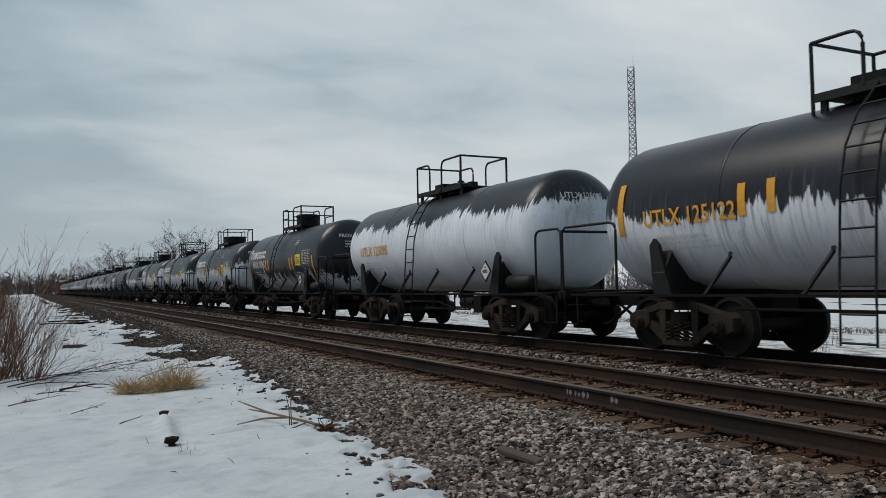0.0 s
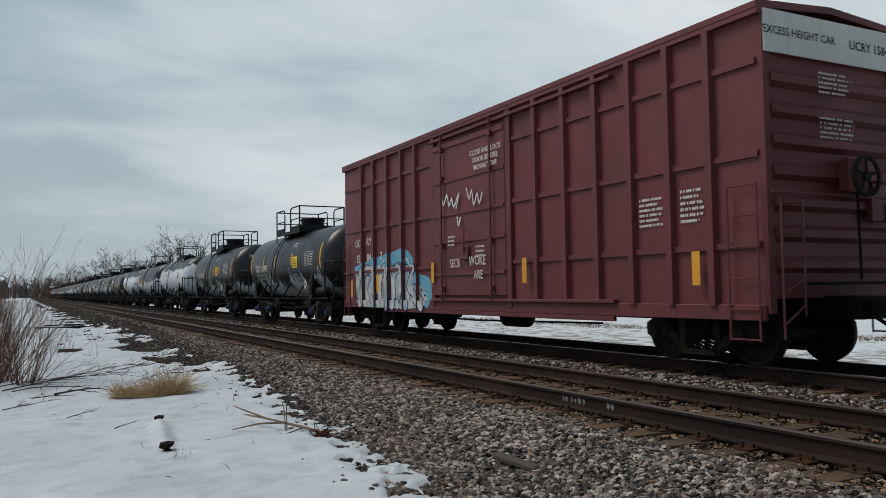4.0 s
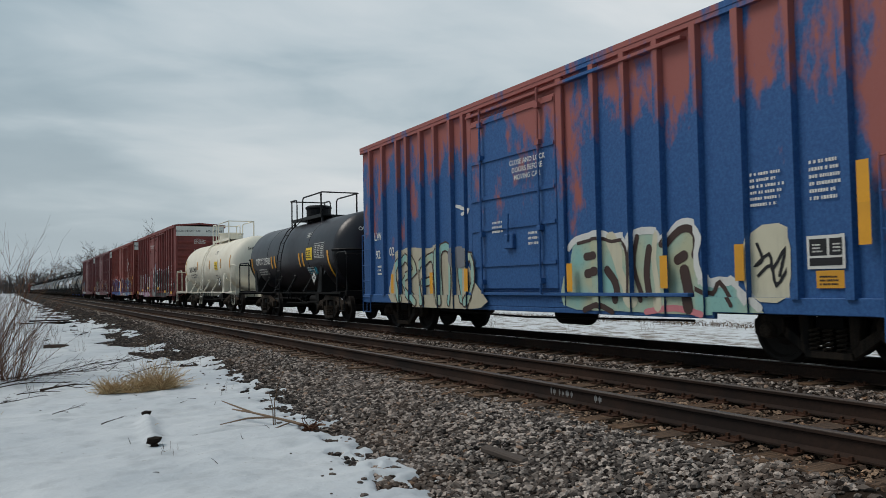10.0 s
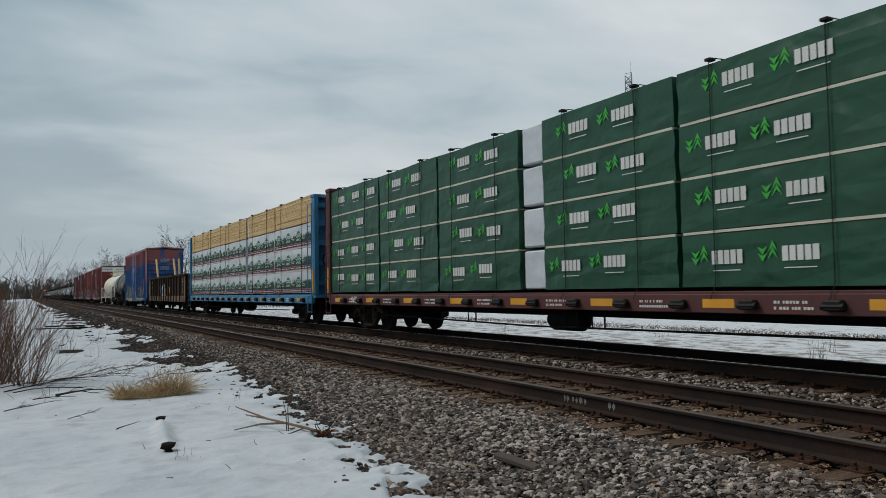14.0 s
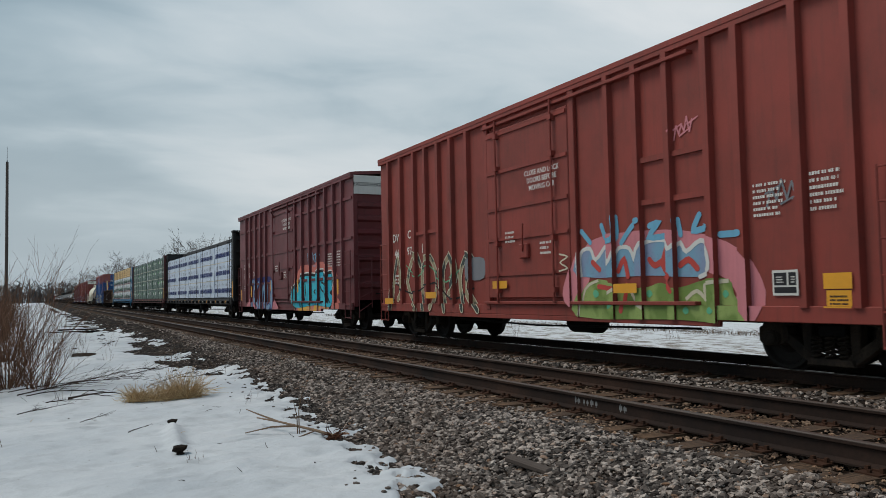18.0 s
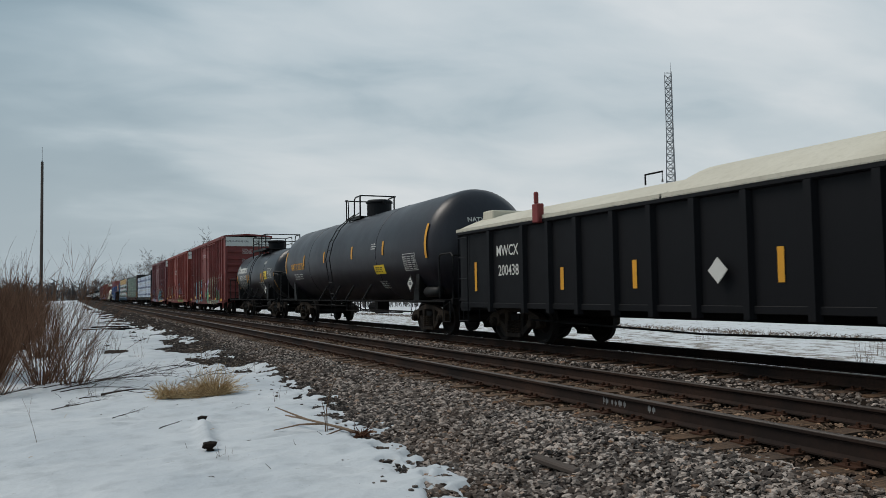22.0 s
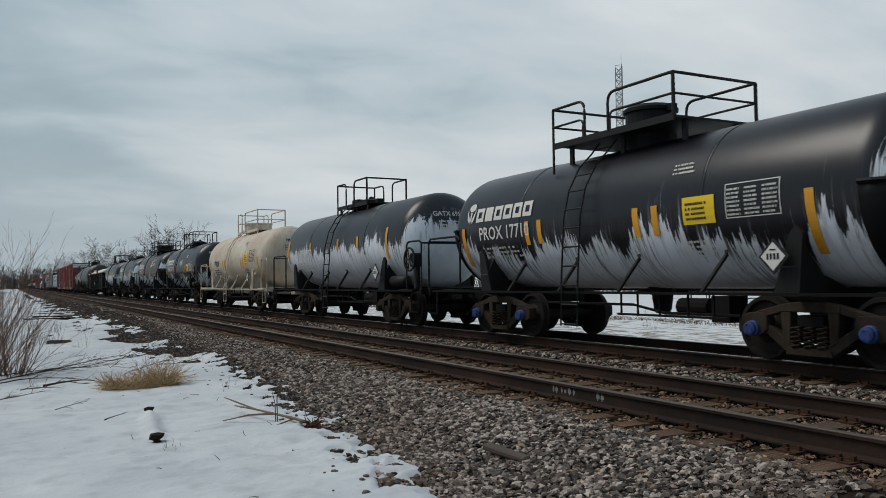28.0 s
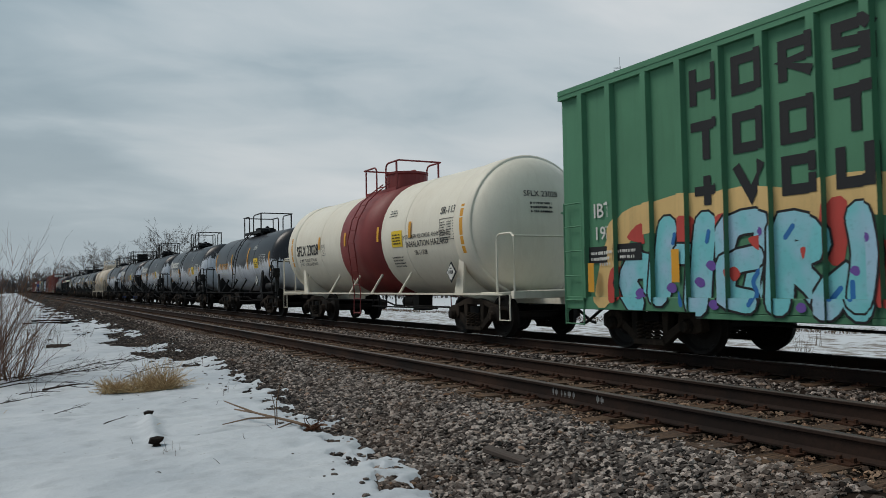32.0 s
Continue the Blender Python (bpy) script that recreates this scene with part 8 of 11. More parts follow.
def lw_paint(car, x, st):
    s = Spray(car, x, st)
    s.fill("spray_bond", 0, [(6.09, 0.67), (5.98, 1.83), (5.28, 2.1), (4.03, 2.04), (3.31, 2.11), (2.91, 1.85), (2.13, 1.95), (2.02, 1.57), (1.67, 1.19), (1.46, 0.65)])
    s.letter("mix_mint", "spray_brown", 0.16, [(5.6, 0.8), (5.82, 1.53), (5.23, 1.88), (4.82, 1.51), (5.48, 1.23), (4.75, 0.73)], 0.08)
    s.letter("mix_mint", "spray_brown", 0.16, [(4.32, 0.74), (4.5, 1.5), (3.89, 1.83), (3.76, 1.35), (4.21, 1.22)], 0.08)
    s.letter("mix_mint", "spray_brown", 0.16, [(3.44, 0.75), (3.51, 1.88), (3.03, 1.99), (2.87, 1.34), (2.95, 0.75)], 0.08)
    s.letter("mix_mint", "spray_brown", 0.16, [(2.37, 0.82), (2.52, 1.58), (1.89, 1.75), (1.79, 1.2), (2.17, 0.76)], 0.08)
    s.fill("spray_grey", 4, [(2.82, 1.98), (2.15, 1.95), (2.14, 1.55), (2.81, 1.57)])
    s.fill("mix_mint", 1, [(-1.4, 0.75), (-1.51, 1.47), (-1.7, 1.92), (-2.36, 1.99), (-2.65, 1.91), (-2.98, 1.91), (-3.14, 1.7), (-3.25, 1.95), (-3.76, 1.94), (-3.92, 1.79), (-4.19, 2.01), (-4.48, 2.02), (-4.69, 1.79), (-4.62, 1.51), (-4.77, 1.13), (-5.13, 1.14), (-5.23, 1.13), (-5.7, 0.78), (-5.69, 0.68), (-4.7, 0.66), (-2.85, 0.68)])
    s.line("spray_white", 2, 0.12, [(-1.49, 1.78), (-1.7, 1.92), (-2.36, 1.99), (-2.65, 1.91), (-2.98, 1.91), (-3.14, 1.7), (-3.25, 1.95), (-3.76, 1.94), (-3.92, 1.79), (-4.19, 2.01), (-4.48, 2.02), (-4.69, 1.79), (-4.62, 1.51), (-4.77, 1.13), (-5.13, 1.14), (-5.23, 1.13), (-5.7, 0.78)])
    s.line("spray_brown", 2.4, 0.06, [(-1.73, 1.85), (-2.35, 1.91), (-2.65, 1.84), (-2.97, 1.84), (-3.14, 1.61), (-3.14, 0.96)])
    s.line("spray_cream", 2.2, 0.28, [(-2.65, 1.87), (-2.82, 1.57), (-2.95, 1.24), (-3.2, 0.87)])
    s.line("spray_cream", 2.2, 0.22, [(-3.76, 1.85), (-3.71, 1.5), (-3.77, 1.14), (-3.8, 0.79)])
    s.line("spray_brown", 2.4, 0.14, [(-1.97, 1.61), (-2.31, 1.62)])
    s.line("spray_brown", 2.4, 0.16, [(-1.99, 1.31), (-2.33, 1.35)])
    s.line("spray_brown", 2.4, 0.16, [(-2.53, 1.36), (-2.73, 1.15), (-2.79, 0.87)])
    s.line("spray_brown", 2.4, 0.1, [(-3.29, 1.88), (-3.19, 1.42), (-3.4, 0.87)])
    s.line("spray_brown", 2.4, 0.14, [(-3.56, 1.68), (-3.49, 1.32), (-3.53, 0.97)])
    s.line("spray_brown", 2.4, 0.12, [(-3.94, 1.73), (-4.21, 1.92), (-4.44, 1.93), (-4.57, 1.76), (-4.51, 1.54)])
    s.line("spray_brown", 2.4, 0.16, [(-4.17, 1.48), (-4.31, 1.54)])
    s.line("spray_brown", 2.4, 0.2, [(-4.3, 1.31), (-4.38, 0.97), (-4.42, 0.76)])
    s.line("spray_brown", 2.4, 0.07, [(-4.58, 1.05), (-4.84, 0.97), (-4.98, 1.13), (-5.22, 0.81)])
    s.line("spray_white", 2.4, 0.06, [(-4.66, 1.13), (-5.14, 1.17), (-5.51, 0.82)])
    s.line("spray_brown", 2.4, 0.1, [(-1.97, 0.68), (-2.35, 0.77), (-2.71, 0.66)])
    s.line("spray_pink", 2.2, 0.1, [(-3.52, 0.68), (-4.14, 0.75), (-4.7, 0.67)])
    s.fill("spray_cream", 1, [(-5.55, 1.8), (-6.19, 1.81), (-6.17, 0.94), (-5.54, 0.96)])
    s.line("spray_black", 2.4, 0.045, [(-5.64, 1.66), (-5.73, 1.43), (-5.61, 1.35), (-5.84, 1.5), (-5.9, 1.31), (-6.09, 1.56), (-5.99, 1.19)])
    s.line("spray_black", 2.4, 0.045, [(-5.64, 1.2), (-5.86, 1.35), (-5.94, 1.08), (-6.15, 1.34)])
    s.line("spray_white", 2, 0.08, [(2.65, 2.93), (1.97, 2.78), (2.22, 2.71)])
    s.done()
    test_panel(car, x, st, -6.73, 1.28, (-6.75, 1.04))


def ucry170_paint(car, x, st):
    s = Spray(car, x, st)
    s.line("spray_navy", 0, 0.34, [(5.45, 1.82), (3.98, 1.86), (2.28, 1.86), (1.53, 1.69)])
    s.fill("spray_pink", 0, [(6.44, 0.77), (5.16, 1.18), (4.03, 0.79), (4.79, 0.58), (6.44, 0.66)])
    s.fill("spray_pink", 0, [(1.72, 0.67), (1.41, 1.08), (0.85, 0.88), (0.59, 0.65)])
    s.letter("mix_lilac", "spray_navy", 0.2, [(5.45, 1.85), (4.73, 1.86)])
    s.letter("mix_lilac", "spray_navy", 0.2, [(5.13, 1.81), (5.38, 0.7)])
    s.letter("mix_lilac", "spray_navy", 0.2, [(4.28, 1.78), (5.03, 1.3), (4.21, 0.71)])
    s.letter("mix_lilac", "spray_navy", 0.2, [(3.74, 0.72), (3.46, 1.61), (3.05, 0.73)])
    s.letter("mix_lilac", "spray_navy", 0.2, [(2.77, 1.73), (2.78, 0.73), (2.27, 0.74)])
    s.letter("mix_lilac", "spray_navy", 0.2, [(2.02, 0.74), (2.04, 1.71), (1.57, 0.81), (1.55, 1.76)])
    s.line("spray_salmon", 0, 0.5, [(-1.7, 1.01), (-2.05, 1.91), (-3.03, 2.08), (-3.74, 2.03), (-4.7, 2.12), (-5.41, 2.02), (-6.18, 1.79), (-6.34, 1.43), (-6.14, 1), (-6.54, 0.79)])
    s.line("mix_sunset", 0, 0.4, [(-1.79, 0.78), (-3.15, 0.74), (-4.78, 0.72), (-5.87, 0.74)])
    s.line("spray_white", 1, 0.3, [(-1.42, 1.13), (-1.56, 1.42), (-2.04, 1.63), (-2.45, 1.84), (-3.21, 1.91), (-4.22, 1.85), (-4.62, 1.98), (-5.13, 1.96), (-5.47, 1.78), (-5.61, 1.9), (-6.12, 1.86), (-6.23, 1.66), (-6.03, 1.4), (-5.71, 1.27), (-6.02, 1.09)])
    s.line("spray_black", 2, 0.2, [(-1.79, 0.72), (-1.42, 1.13), (-1.56, 1.42), (-2.04, 1.63), (-2.45, 1.84), (-3.21, 1.91), (-4.22, 1.85), (-4.62, 1.98), (-5.13, 1.96), (-5.47, 1.78), (-5.61, 1.9), (-6.12, 1.86), (-6.23, 1.66), (-6.03, 1.4), (-5.71, 1.27), (-6.02, 1.09), (-5.88, 0.78)])
    s.fill("mix_cyan", 2.4, [(-1.79, 0.72), (-1.42, 1.13), (-1.56, 1.42), (-2.04, 1.63), (-2.45, 1.84), (-3.21, 1.91), (-4.22, 1.85), (-4.62, 1.98), (-5.13, 1.96), (-5.47, 1.78), (-5.61, 1.9), (-6.12, 1.86), (-6.23, 1.66), (-6.03, 1.4), (-5.71, 1.27), (-6.02, 1.09), (-5.88, 0.78), (-4.17, 0.83)])
    s.line("spray_black", 3, 0.07, [(-2.14, 1.57), (-2.46, 1.12), (-2.3, 0.79)])
    s.line("spray_black", 3, 0.07, [(-2.74, 1.88), (-2.91, 1.33), (-2.59, 0.79)])
    s.line("spray_black", 3, 0.07, [(-3.38, 1.85), (-3.26, 1.11), (-3.6, 0.85)])
    s.line("spray_black", 3, 0.07, [(-4.22, 1.8), (-4.33, 1.5), (-3.95, 1.31), (-4.32, 1.2)])
    s.line("spray_black", 3, 0.07, [(-4.67, 1.49), (-4.88, 1.34), (-5.17, 1.28)])
    s.line("spray_black", 3, 0.07, [(-4.82, 1.63), (-5.39, 1.56)])
    s.line("spray_black", 3, 0.07, [(-5.51, 1.74), (-5.4, 1.28), (-5.69, 0.91)])
    s.line("spray_black", 3, 0.07, [(-4.65, 1.1), (-4.41, 0.86)])
    s.line("spray_sky", 3, 0.05, [(-2.25, 1.74), (-3.2, 1.8)])
    s.line("spray_sky", 3, 0.05, [(-3.46, 1.63), (-4.05, 1.66)])
    s.line("spray_sky", 3, 0.05, [(-4.76, 1.82), (-5.19, 1.83)])
    s.line("spray_sky", 3, 0.05, [(-5.73, 1.72), (-6.05, 1.71)])
    s.line("spray_sky", 3, 0.05, [(-2.51, 1.12), (-3.08, 1.11)])
    s.line("spray_sky", 3, 0.05, [(-3.77, 0.95), (-4.18, 0.96)])
    s.line("spray_sky", 3, 0.05, [(-4.79, 0.91), (-5.22, 0.91)])
    s.line("spray_sky", 2, 0.04, [(-3.77, 2.75), (-4.01, 2.42), (-3.85, 2.59), (-4.18, 2.66), (-4.09, 2.37), (-4.5, 2.68), (-4.41, 2.39)])
    s.line("spray_sky", 2, 0.03, [(-3.52, 2.73), (-3.58, 2.36)])
    s.line("spray_sky", 2, 0.03, [(-3.83, 2.25), (-4.24, 2.28), (-4.65, 2.66)])
    s.done()


def dwc_paint(car, x, st):
    s = Spray(car, x, st)
    s.letter("mix_camo", "spray_cream", 0.12, [(7.38, 0.74), (7.13, 1.82), (6.79, 2.28), (6.56, 1.49), (6.96, 1.03)], 0.05)
    s.letter("mix_camo", "spray_cream", 0.12, [(5.67, 0.76), (6.29, 1.48), (5.78, 2.22), (5.44, 1.91)], 0.05)
    s.letter("mix_camo", "spray_cream", 0.12, [(5.25, 0.73), (5.34, 1.76), (4.85, 2.1), (4.46, 1.45), (4.81, 0.81)], 0.05)
    s.letter("mix_camo", "spray_cream", 0.12, [(4.02, 0.75), (4.13, 1.72), (3.66, 2.11), (3.44, 1.56), (3.85, 1.16)], 0.05)
    s.letter("mix_camo", "spray_cream", 0.12, [(3.08, 0.78), (3.24, 1.56), (2.85, 2.07), (2.54, 1.8), (2.83, 1.28), (2.32, 0.77)], 0.05)
    s.line("spray_mint", 3, 0.03, [(6.35, 1.95), (5.63, 1.62), (4.93, 1.89), (3.99, 1.44), (3.09, 1.82)])
    s.line("spray_black", 3, 0.04, [(7.14, 1.5), (6.01, 1.18), (4.62, 1.45), (3.7, 1.02), (2.56, 1.28)])
    s.fill("spray_grey", 4, [(2.75, 1.94), (2.06, 1.93), (2.08, 1.5), (2.74, 1.5)])
    s.line("spray_pink", 0, 0.5, [(-1.34, 1.12), (-1.89, 1.83), (-3.4, 1.89), (-4.41, 1.78), (-5.17, 1.5), (-5.46, 1.09), (-5.35, 0.85)])
    s.fill("mix_lilac", 1, [(-1.53, 1.43), (-1.55, 1.85), (-1.81, 1.93), (-1.97, 1.72), (-2.3, 1.96), (-2.36, 1.61), (-2.61, 1.89), (-2.9, 1.87), (-3.03, 1.58), (-3.26, 1.94), (-3.8, 1.95), (-3.92, 1.81), (-4.11, 1.89), (-4.23, 1.75), (-4.53, 1.9), (-4.7, 1.77), (-4.74, 1.47), (-4.5, 1.35), (-3.37, 1.4)])
    s.line("spray_white", 2, 0.07, [(-1.53, 1.45), (-1.52, 1.85), (-1.81, 1.93), (-1.97, 1.72), (-2.3, 1.96), (-2.4, 1.65), (-2.61, 1.89), (-2.9, 1.87), (-3.06, 1.63), (-3.26, 1.94), (-3.8, 1.95), (-3.92, 1.81), (-4.11, 1.89), (-4.23, 1.75), (-4.53, 1.9), (-4.71, 1.77), (-4.76, 1.47), (-4.5, 1.35)])
    s.line("spray_red", 2.4, 0.1, [(-1.88, 1.68), (-2.07, 1.54)])
    s.line("spray_red", 2.4, 0.1, [(-2.59, 1.5), (-2.75, 1.69), (-2.84, 1.4)])
    s.line("spray_red", 2.4, 0.1, [(-3.39, 1.66), (-3.52, 1.56), (-3.72, 1.64)])
    s.line("spray_red", 2.4, 0.1, [(-3.79, 1.82), (-3.71, 1.55), (-3.9, 1.37)])
    s.line("spray_red", 2.4, 0.1, [(-4.09, 1.54), (-4.28, 1.62), (-4.45, 1.48)])
    s.fill("mix_green", 1, [(-1.46, 0.7), (-1.61, 1.22), (-2.03, 1.37), (-2.65, 1.26), (-3.23, 1.2), (-3.63, 1.28), (-4.01, 1.19), (-4.62, 1.31), (-5.06, 1.3), (-5.15, 1.09), (-5.3, 0.85), (-5.34, 0.65), (-3.99, 0.7)])
    s.line("spray_cream", 2, 0.05, [(-1.5, 0.72), (-1.64, 1.2), (-2.03, 1.35)])
    s.line("spray_cream", 2, 0.06, [(-2.34, 1.11), (-2.8, 1.25), (-3, 1.01), (-3.28, 0.87)])
    s.line("spray_cream", 2, 0.06, [(-4.19, 1.01), (-4.43, 1.14), (-4.66, 0.97), (-4.59, 1.22), (-5.06, 1.28)])
    s.line("spray_red", 2, 0.09, [(-2.03, 1.24), (-2.57, 1.19)])
    s.line("spray_red", 2, 0.08, [(-3.77, 1.37), (-3.95, 1.14)])
    s.line("spray_red", 2, 0.1, [(-2.8, 1.25), (-2.7, 0.82)])
    s.fill("spray_mint", 2.4, [(-1.86, 1.12), (-1.94, 1.19), (-2.04, 1.11), (-1.94, 1.04)])
    s.fill("spray_mint", 2.4, [(-2.33, 0.92), (-2.41, 0.98), (-2.5, 0.92), (-2.4, 0.85)])
    s.fill("spray_mint", 2.4, [(-3.29, 1.11), (-3.36, 1.17), (-3.44, 1.1), (-3.35, 1.04)])
    s.fill("spray_mint", 2.4, [(-4.18, 0.84), (-4.24, 0.9), (-4.31, 0.84), (-4.24, 0.78)])
    s.fill("spray_mint", 2.4, [(-4.71, 0.84), (-4.76, 0.9), (-4.83, 0.84), (-4.76, 0.79)])
    s.fill("spray_mint", 2.4, [(-4.94, 1.09), (-5, 1.15), (-5.06, 1.09), (-4.99, 1.03)])
    s.line("spray_sky", 2, 0.1, [(-1.57, 2.26), (-1.82, 2.04)])
    s.line("spray_sky", 2, 0.1, [(-2.16, 2.32), (-2.31, 2.05), (-2.57, 2.09), (-2.56, 2.43)])
    s.line("spray_sky", 2, 0.1, [(-2.69, 1.98), (-2.99, 2.25), (-3.21, 2.32)])
    s.line("spray_sky", 2, 0.1, [(-3.41, 2.21), (-3.62, 2.24), (-3.4, 2.03), (-3.78, 2.02)])
    s.line("spray_sky", 2, 0.1, [(-4.07, 2.25), (-4.12, 2.02)])
    s.line("spray_sky", 2, 0.1, [(-4.53, 2.29), (-4.4, 2.06), (-4.71, 2.09)])
    s.line("spray_sky", 2, 0.1, [(-4.93, 1.96), (-5.35, 1.95)])
    s.line("spray_cream", 2, 0.03, [(-1.02, 1.87), (-1.29, 1.81), (-1.05, 1.71), (-1.28, 1.6), (-1.01, 1.55)])
    s.done()
    scrawl(car, x - 0.01, -6.05, 2.25, 0.5, 0.45, "spray_grey", 90, st, 6)
    scrawl(car, x - 0.01, -4.25, 3.5, 0.4, 0.35, "spray_pink", 91, st, 7)
    test_panel(car, x, st, -6.1, 1.06, (-6.88, 0.9), 0.5, 0.34)
    part("reflector_strip", conform(*quad(-0.24, 0.24, 0, 0.2), -6.88, 1.14, x - 0.02, st), "yellow_mark", car)


def aok324_paint(car, x, st):
    s = Spray(car, x, st)
    s.line("spray_mint", 0, 0.16, [(2.83, 2.26), (2.39, 2.38), (1.98, 2.2), (1.8, 1.68)])
    s.letter("spray_bond", "spray_black", 0.19, [(5.37, 0.68), (5.38, 1.82), (5.48, 2.13), (4.96, 2.2), (4.76, 1.8)])
    s.letter("spray_sky", "spray_black", 0.19, [(4.77, 1.67), (4.22, 0.83), (4.62, 0.76)])
    s.letter("spray_sky", "spray_black", 0.19, [(4.47, 2.18), (4.4, 1.53), (3.93, 1.64), (3.91, 2.17)])
    s.letter("spray_bond", "spray_black", 0.19, [(3.36, 0.77), (3.44, 1.63), (3.46, 2.24), (2.95, 2.18), (2.8, 1.6), (2.9, 0.78)])
    s.letter("spray_sky", "spray_black", 0.19, [(2.51, 2.18), (2.04, 2.2), (1.99, 1.86), (2.41, 1.94), (1.82, 1.35), (2.35, 0.9)])
    s.letter("spray_sky", "spray_black", 0.19, [(1.64, 0.85), (1.62, 1.4), (1.32, 1.45), (1.2, 0.91)])
    s.fill("spray_black", 4, [(3.56, 1.57), (2.93, 1.57), (2.95, 1.19), (3.54, 1.17)])
    s.line("spray_cream", 4, 0.06, [(5.14, 1.42), (5.02, 1.02)])
    s.line("spray_cream", 4, 0.06, [(4.33, 1.27), (3.96, 1.02)])
    s.line("spray_cream", 4, 0.06, [(2.29, 1.3), (2.68, 0.78)])
    s.line("spray_lilac", 0, 0.2, [(-1.12, 1.37), (-1.32, 1.93), (-1.53, 2.26)])
    s.fill("spray_mint", 1, [(-1.06, 0.86), (-1.17, 1.48), (-1.64, 1.69), (-1.6, 0.7)])
    s.fill("spray_mint", 1, [(-0.35, 1.15), (-0.6, 1.56), (-0.8, 1.38), (-0.69, 1.15)])
    s.fill("spray_bond", 1, [(-1.53, 0.56), (-1.66, 2.34), (-2.16, 2.39), (-2.87, 2.37), (-3.45, 2.36), (-3.84, 2.39), (-4.14, 2.45), (-4.56, 2.43), (-4.99, 2.44), (-5.02, 1.96), (-5.06, 1.65), (-5.08, 0.65)])
    s.line("spray_bond", 1, 0.22, [(-1.96, 2.23), (-2.03, 2.42)])
    s.line("spray_bond", 1, 0.22, [(-2.51, 2.19), (-2.58, 2.37)])
    s.line("spray_bond", 1, 0.22, [(-3.03, 2.15), (-3.1, 2.45)])
    s.line("spray_bond", 1, 0.22, [(-3.59, 2.11), (-3.66, 2.4)])
    s.line("spray_bond", 1, 0.22, [(-4.05, 2.08), (-4.11, 2.48)])
    s.line("spray_bond", 1, 0.22, [(-4.48, 2.05), (-4.54, 2.43)])
    s.line("spray_bond", 1, 0.22, [(-4.81, 2.02), (-4.88, 2.51)])
    s.line("spray_black", 2, 0.18, [(-1.39, 1.87), (-1.64, 1.92), (-1.66, 1.53)])
    s.line("spray_black", 2, 0.12, [(-2.14, 1.94), (-2.12, 0.83)])
    s.line("spray_black", 2, 0.1, [(-2.57, 1.81), (-2.59, 1.18)])
    s.line("spray_black", 2, 0.06, [(-2.79, 2.06), (-2.76, 0.87)])
    s.line("spray_black", 2, 0.06, [(-3.25, 2.34), (-3.25, 1.93)])
    s.line("spray_black", 2, 0.26, [(-3.21, 1.78), (-3.2, 1.15)])
    s.line("spray_black", 2, 0.26, [(-3.73, 1.76), (-3.74, 1.59)])
    s.line("spray_black", 2, 0.26, [(-3.74, 1.36), (-3.75, 1.12)])
    s.line("spray_black", 2, 0.05, [(-3.98, 2.28), (-3.94, 0.88)])
    s.line("spray_black", 2, 0.06, [(-3.61, 1.57), (-3.59, 1.12)])
    s.line("spray_black", 2, 0.22, [(-4.4, 1.92), (-4.87, 1.85), (-5.04, 1.92)])
    s.line("spray_black", 2, 0.1, [(-4.87, 1.84), (-4.98, 2.1), (-4.96, 2.33)])
    s.line("spray_black", 2, 0.2, [(-4.13, 1.67), (-4.27, 1.49), (-4.68, 1.43)])
    s.line("spray_black", 2, 0.22, [(-4.62, 1.39), (-4.59, 1.22), (-4.25, 1.15)])
    s.line("spray_mint", 2.4, 0.1, [(-4.25, 1.26), (-4.5, 1.23)])
    s.line("spray_black", 2, 0.07, [(-5.06, 1.83), (-5.11, 1.29), (-5, 0.65)])
    s.line("spray_black", 2, 0.05, [(-1.7, 0.86), (-2.96, 0.82), (-5.01, 0.75)])
    s.line("spray_black", 2, 0.12, [(-2.96, 0.72), (-3.15, 0.6), (-3.37, 0.71)])
    s.line("spray_black", 2, 0.1, [(-3.9, 0.69), (-4.19, 0.63), (-4.48, 0.69)])
    s.fill("spray_lilac", 0, [(-5, 1.83), (-5.55, 1.62), (-5.79, 1.36), (-5.82, 0.94), (-5.62, 0.64), (-5.07, 0.65)])
    s.fill("spray_mint", 1, [(-5.15, 1.51), (-5.52, 1.54), (-5.65, 1.28), (-5.7, 0.93), (-5.52, 0.66), (-5.11, 0.65)])
    s.line("spray_lilac", 1, 0.16, [(-5.16, 2.37), (-5.17, 2.09), (-5.09, 1.82)])
    s.done()


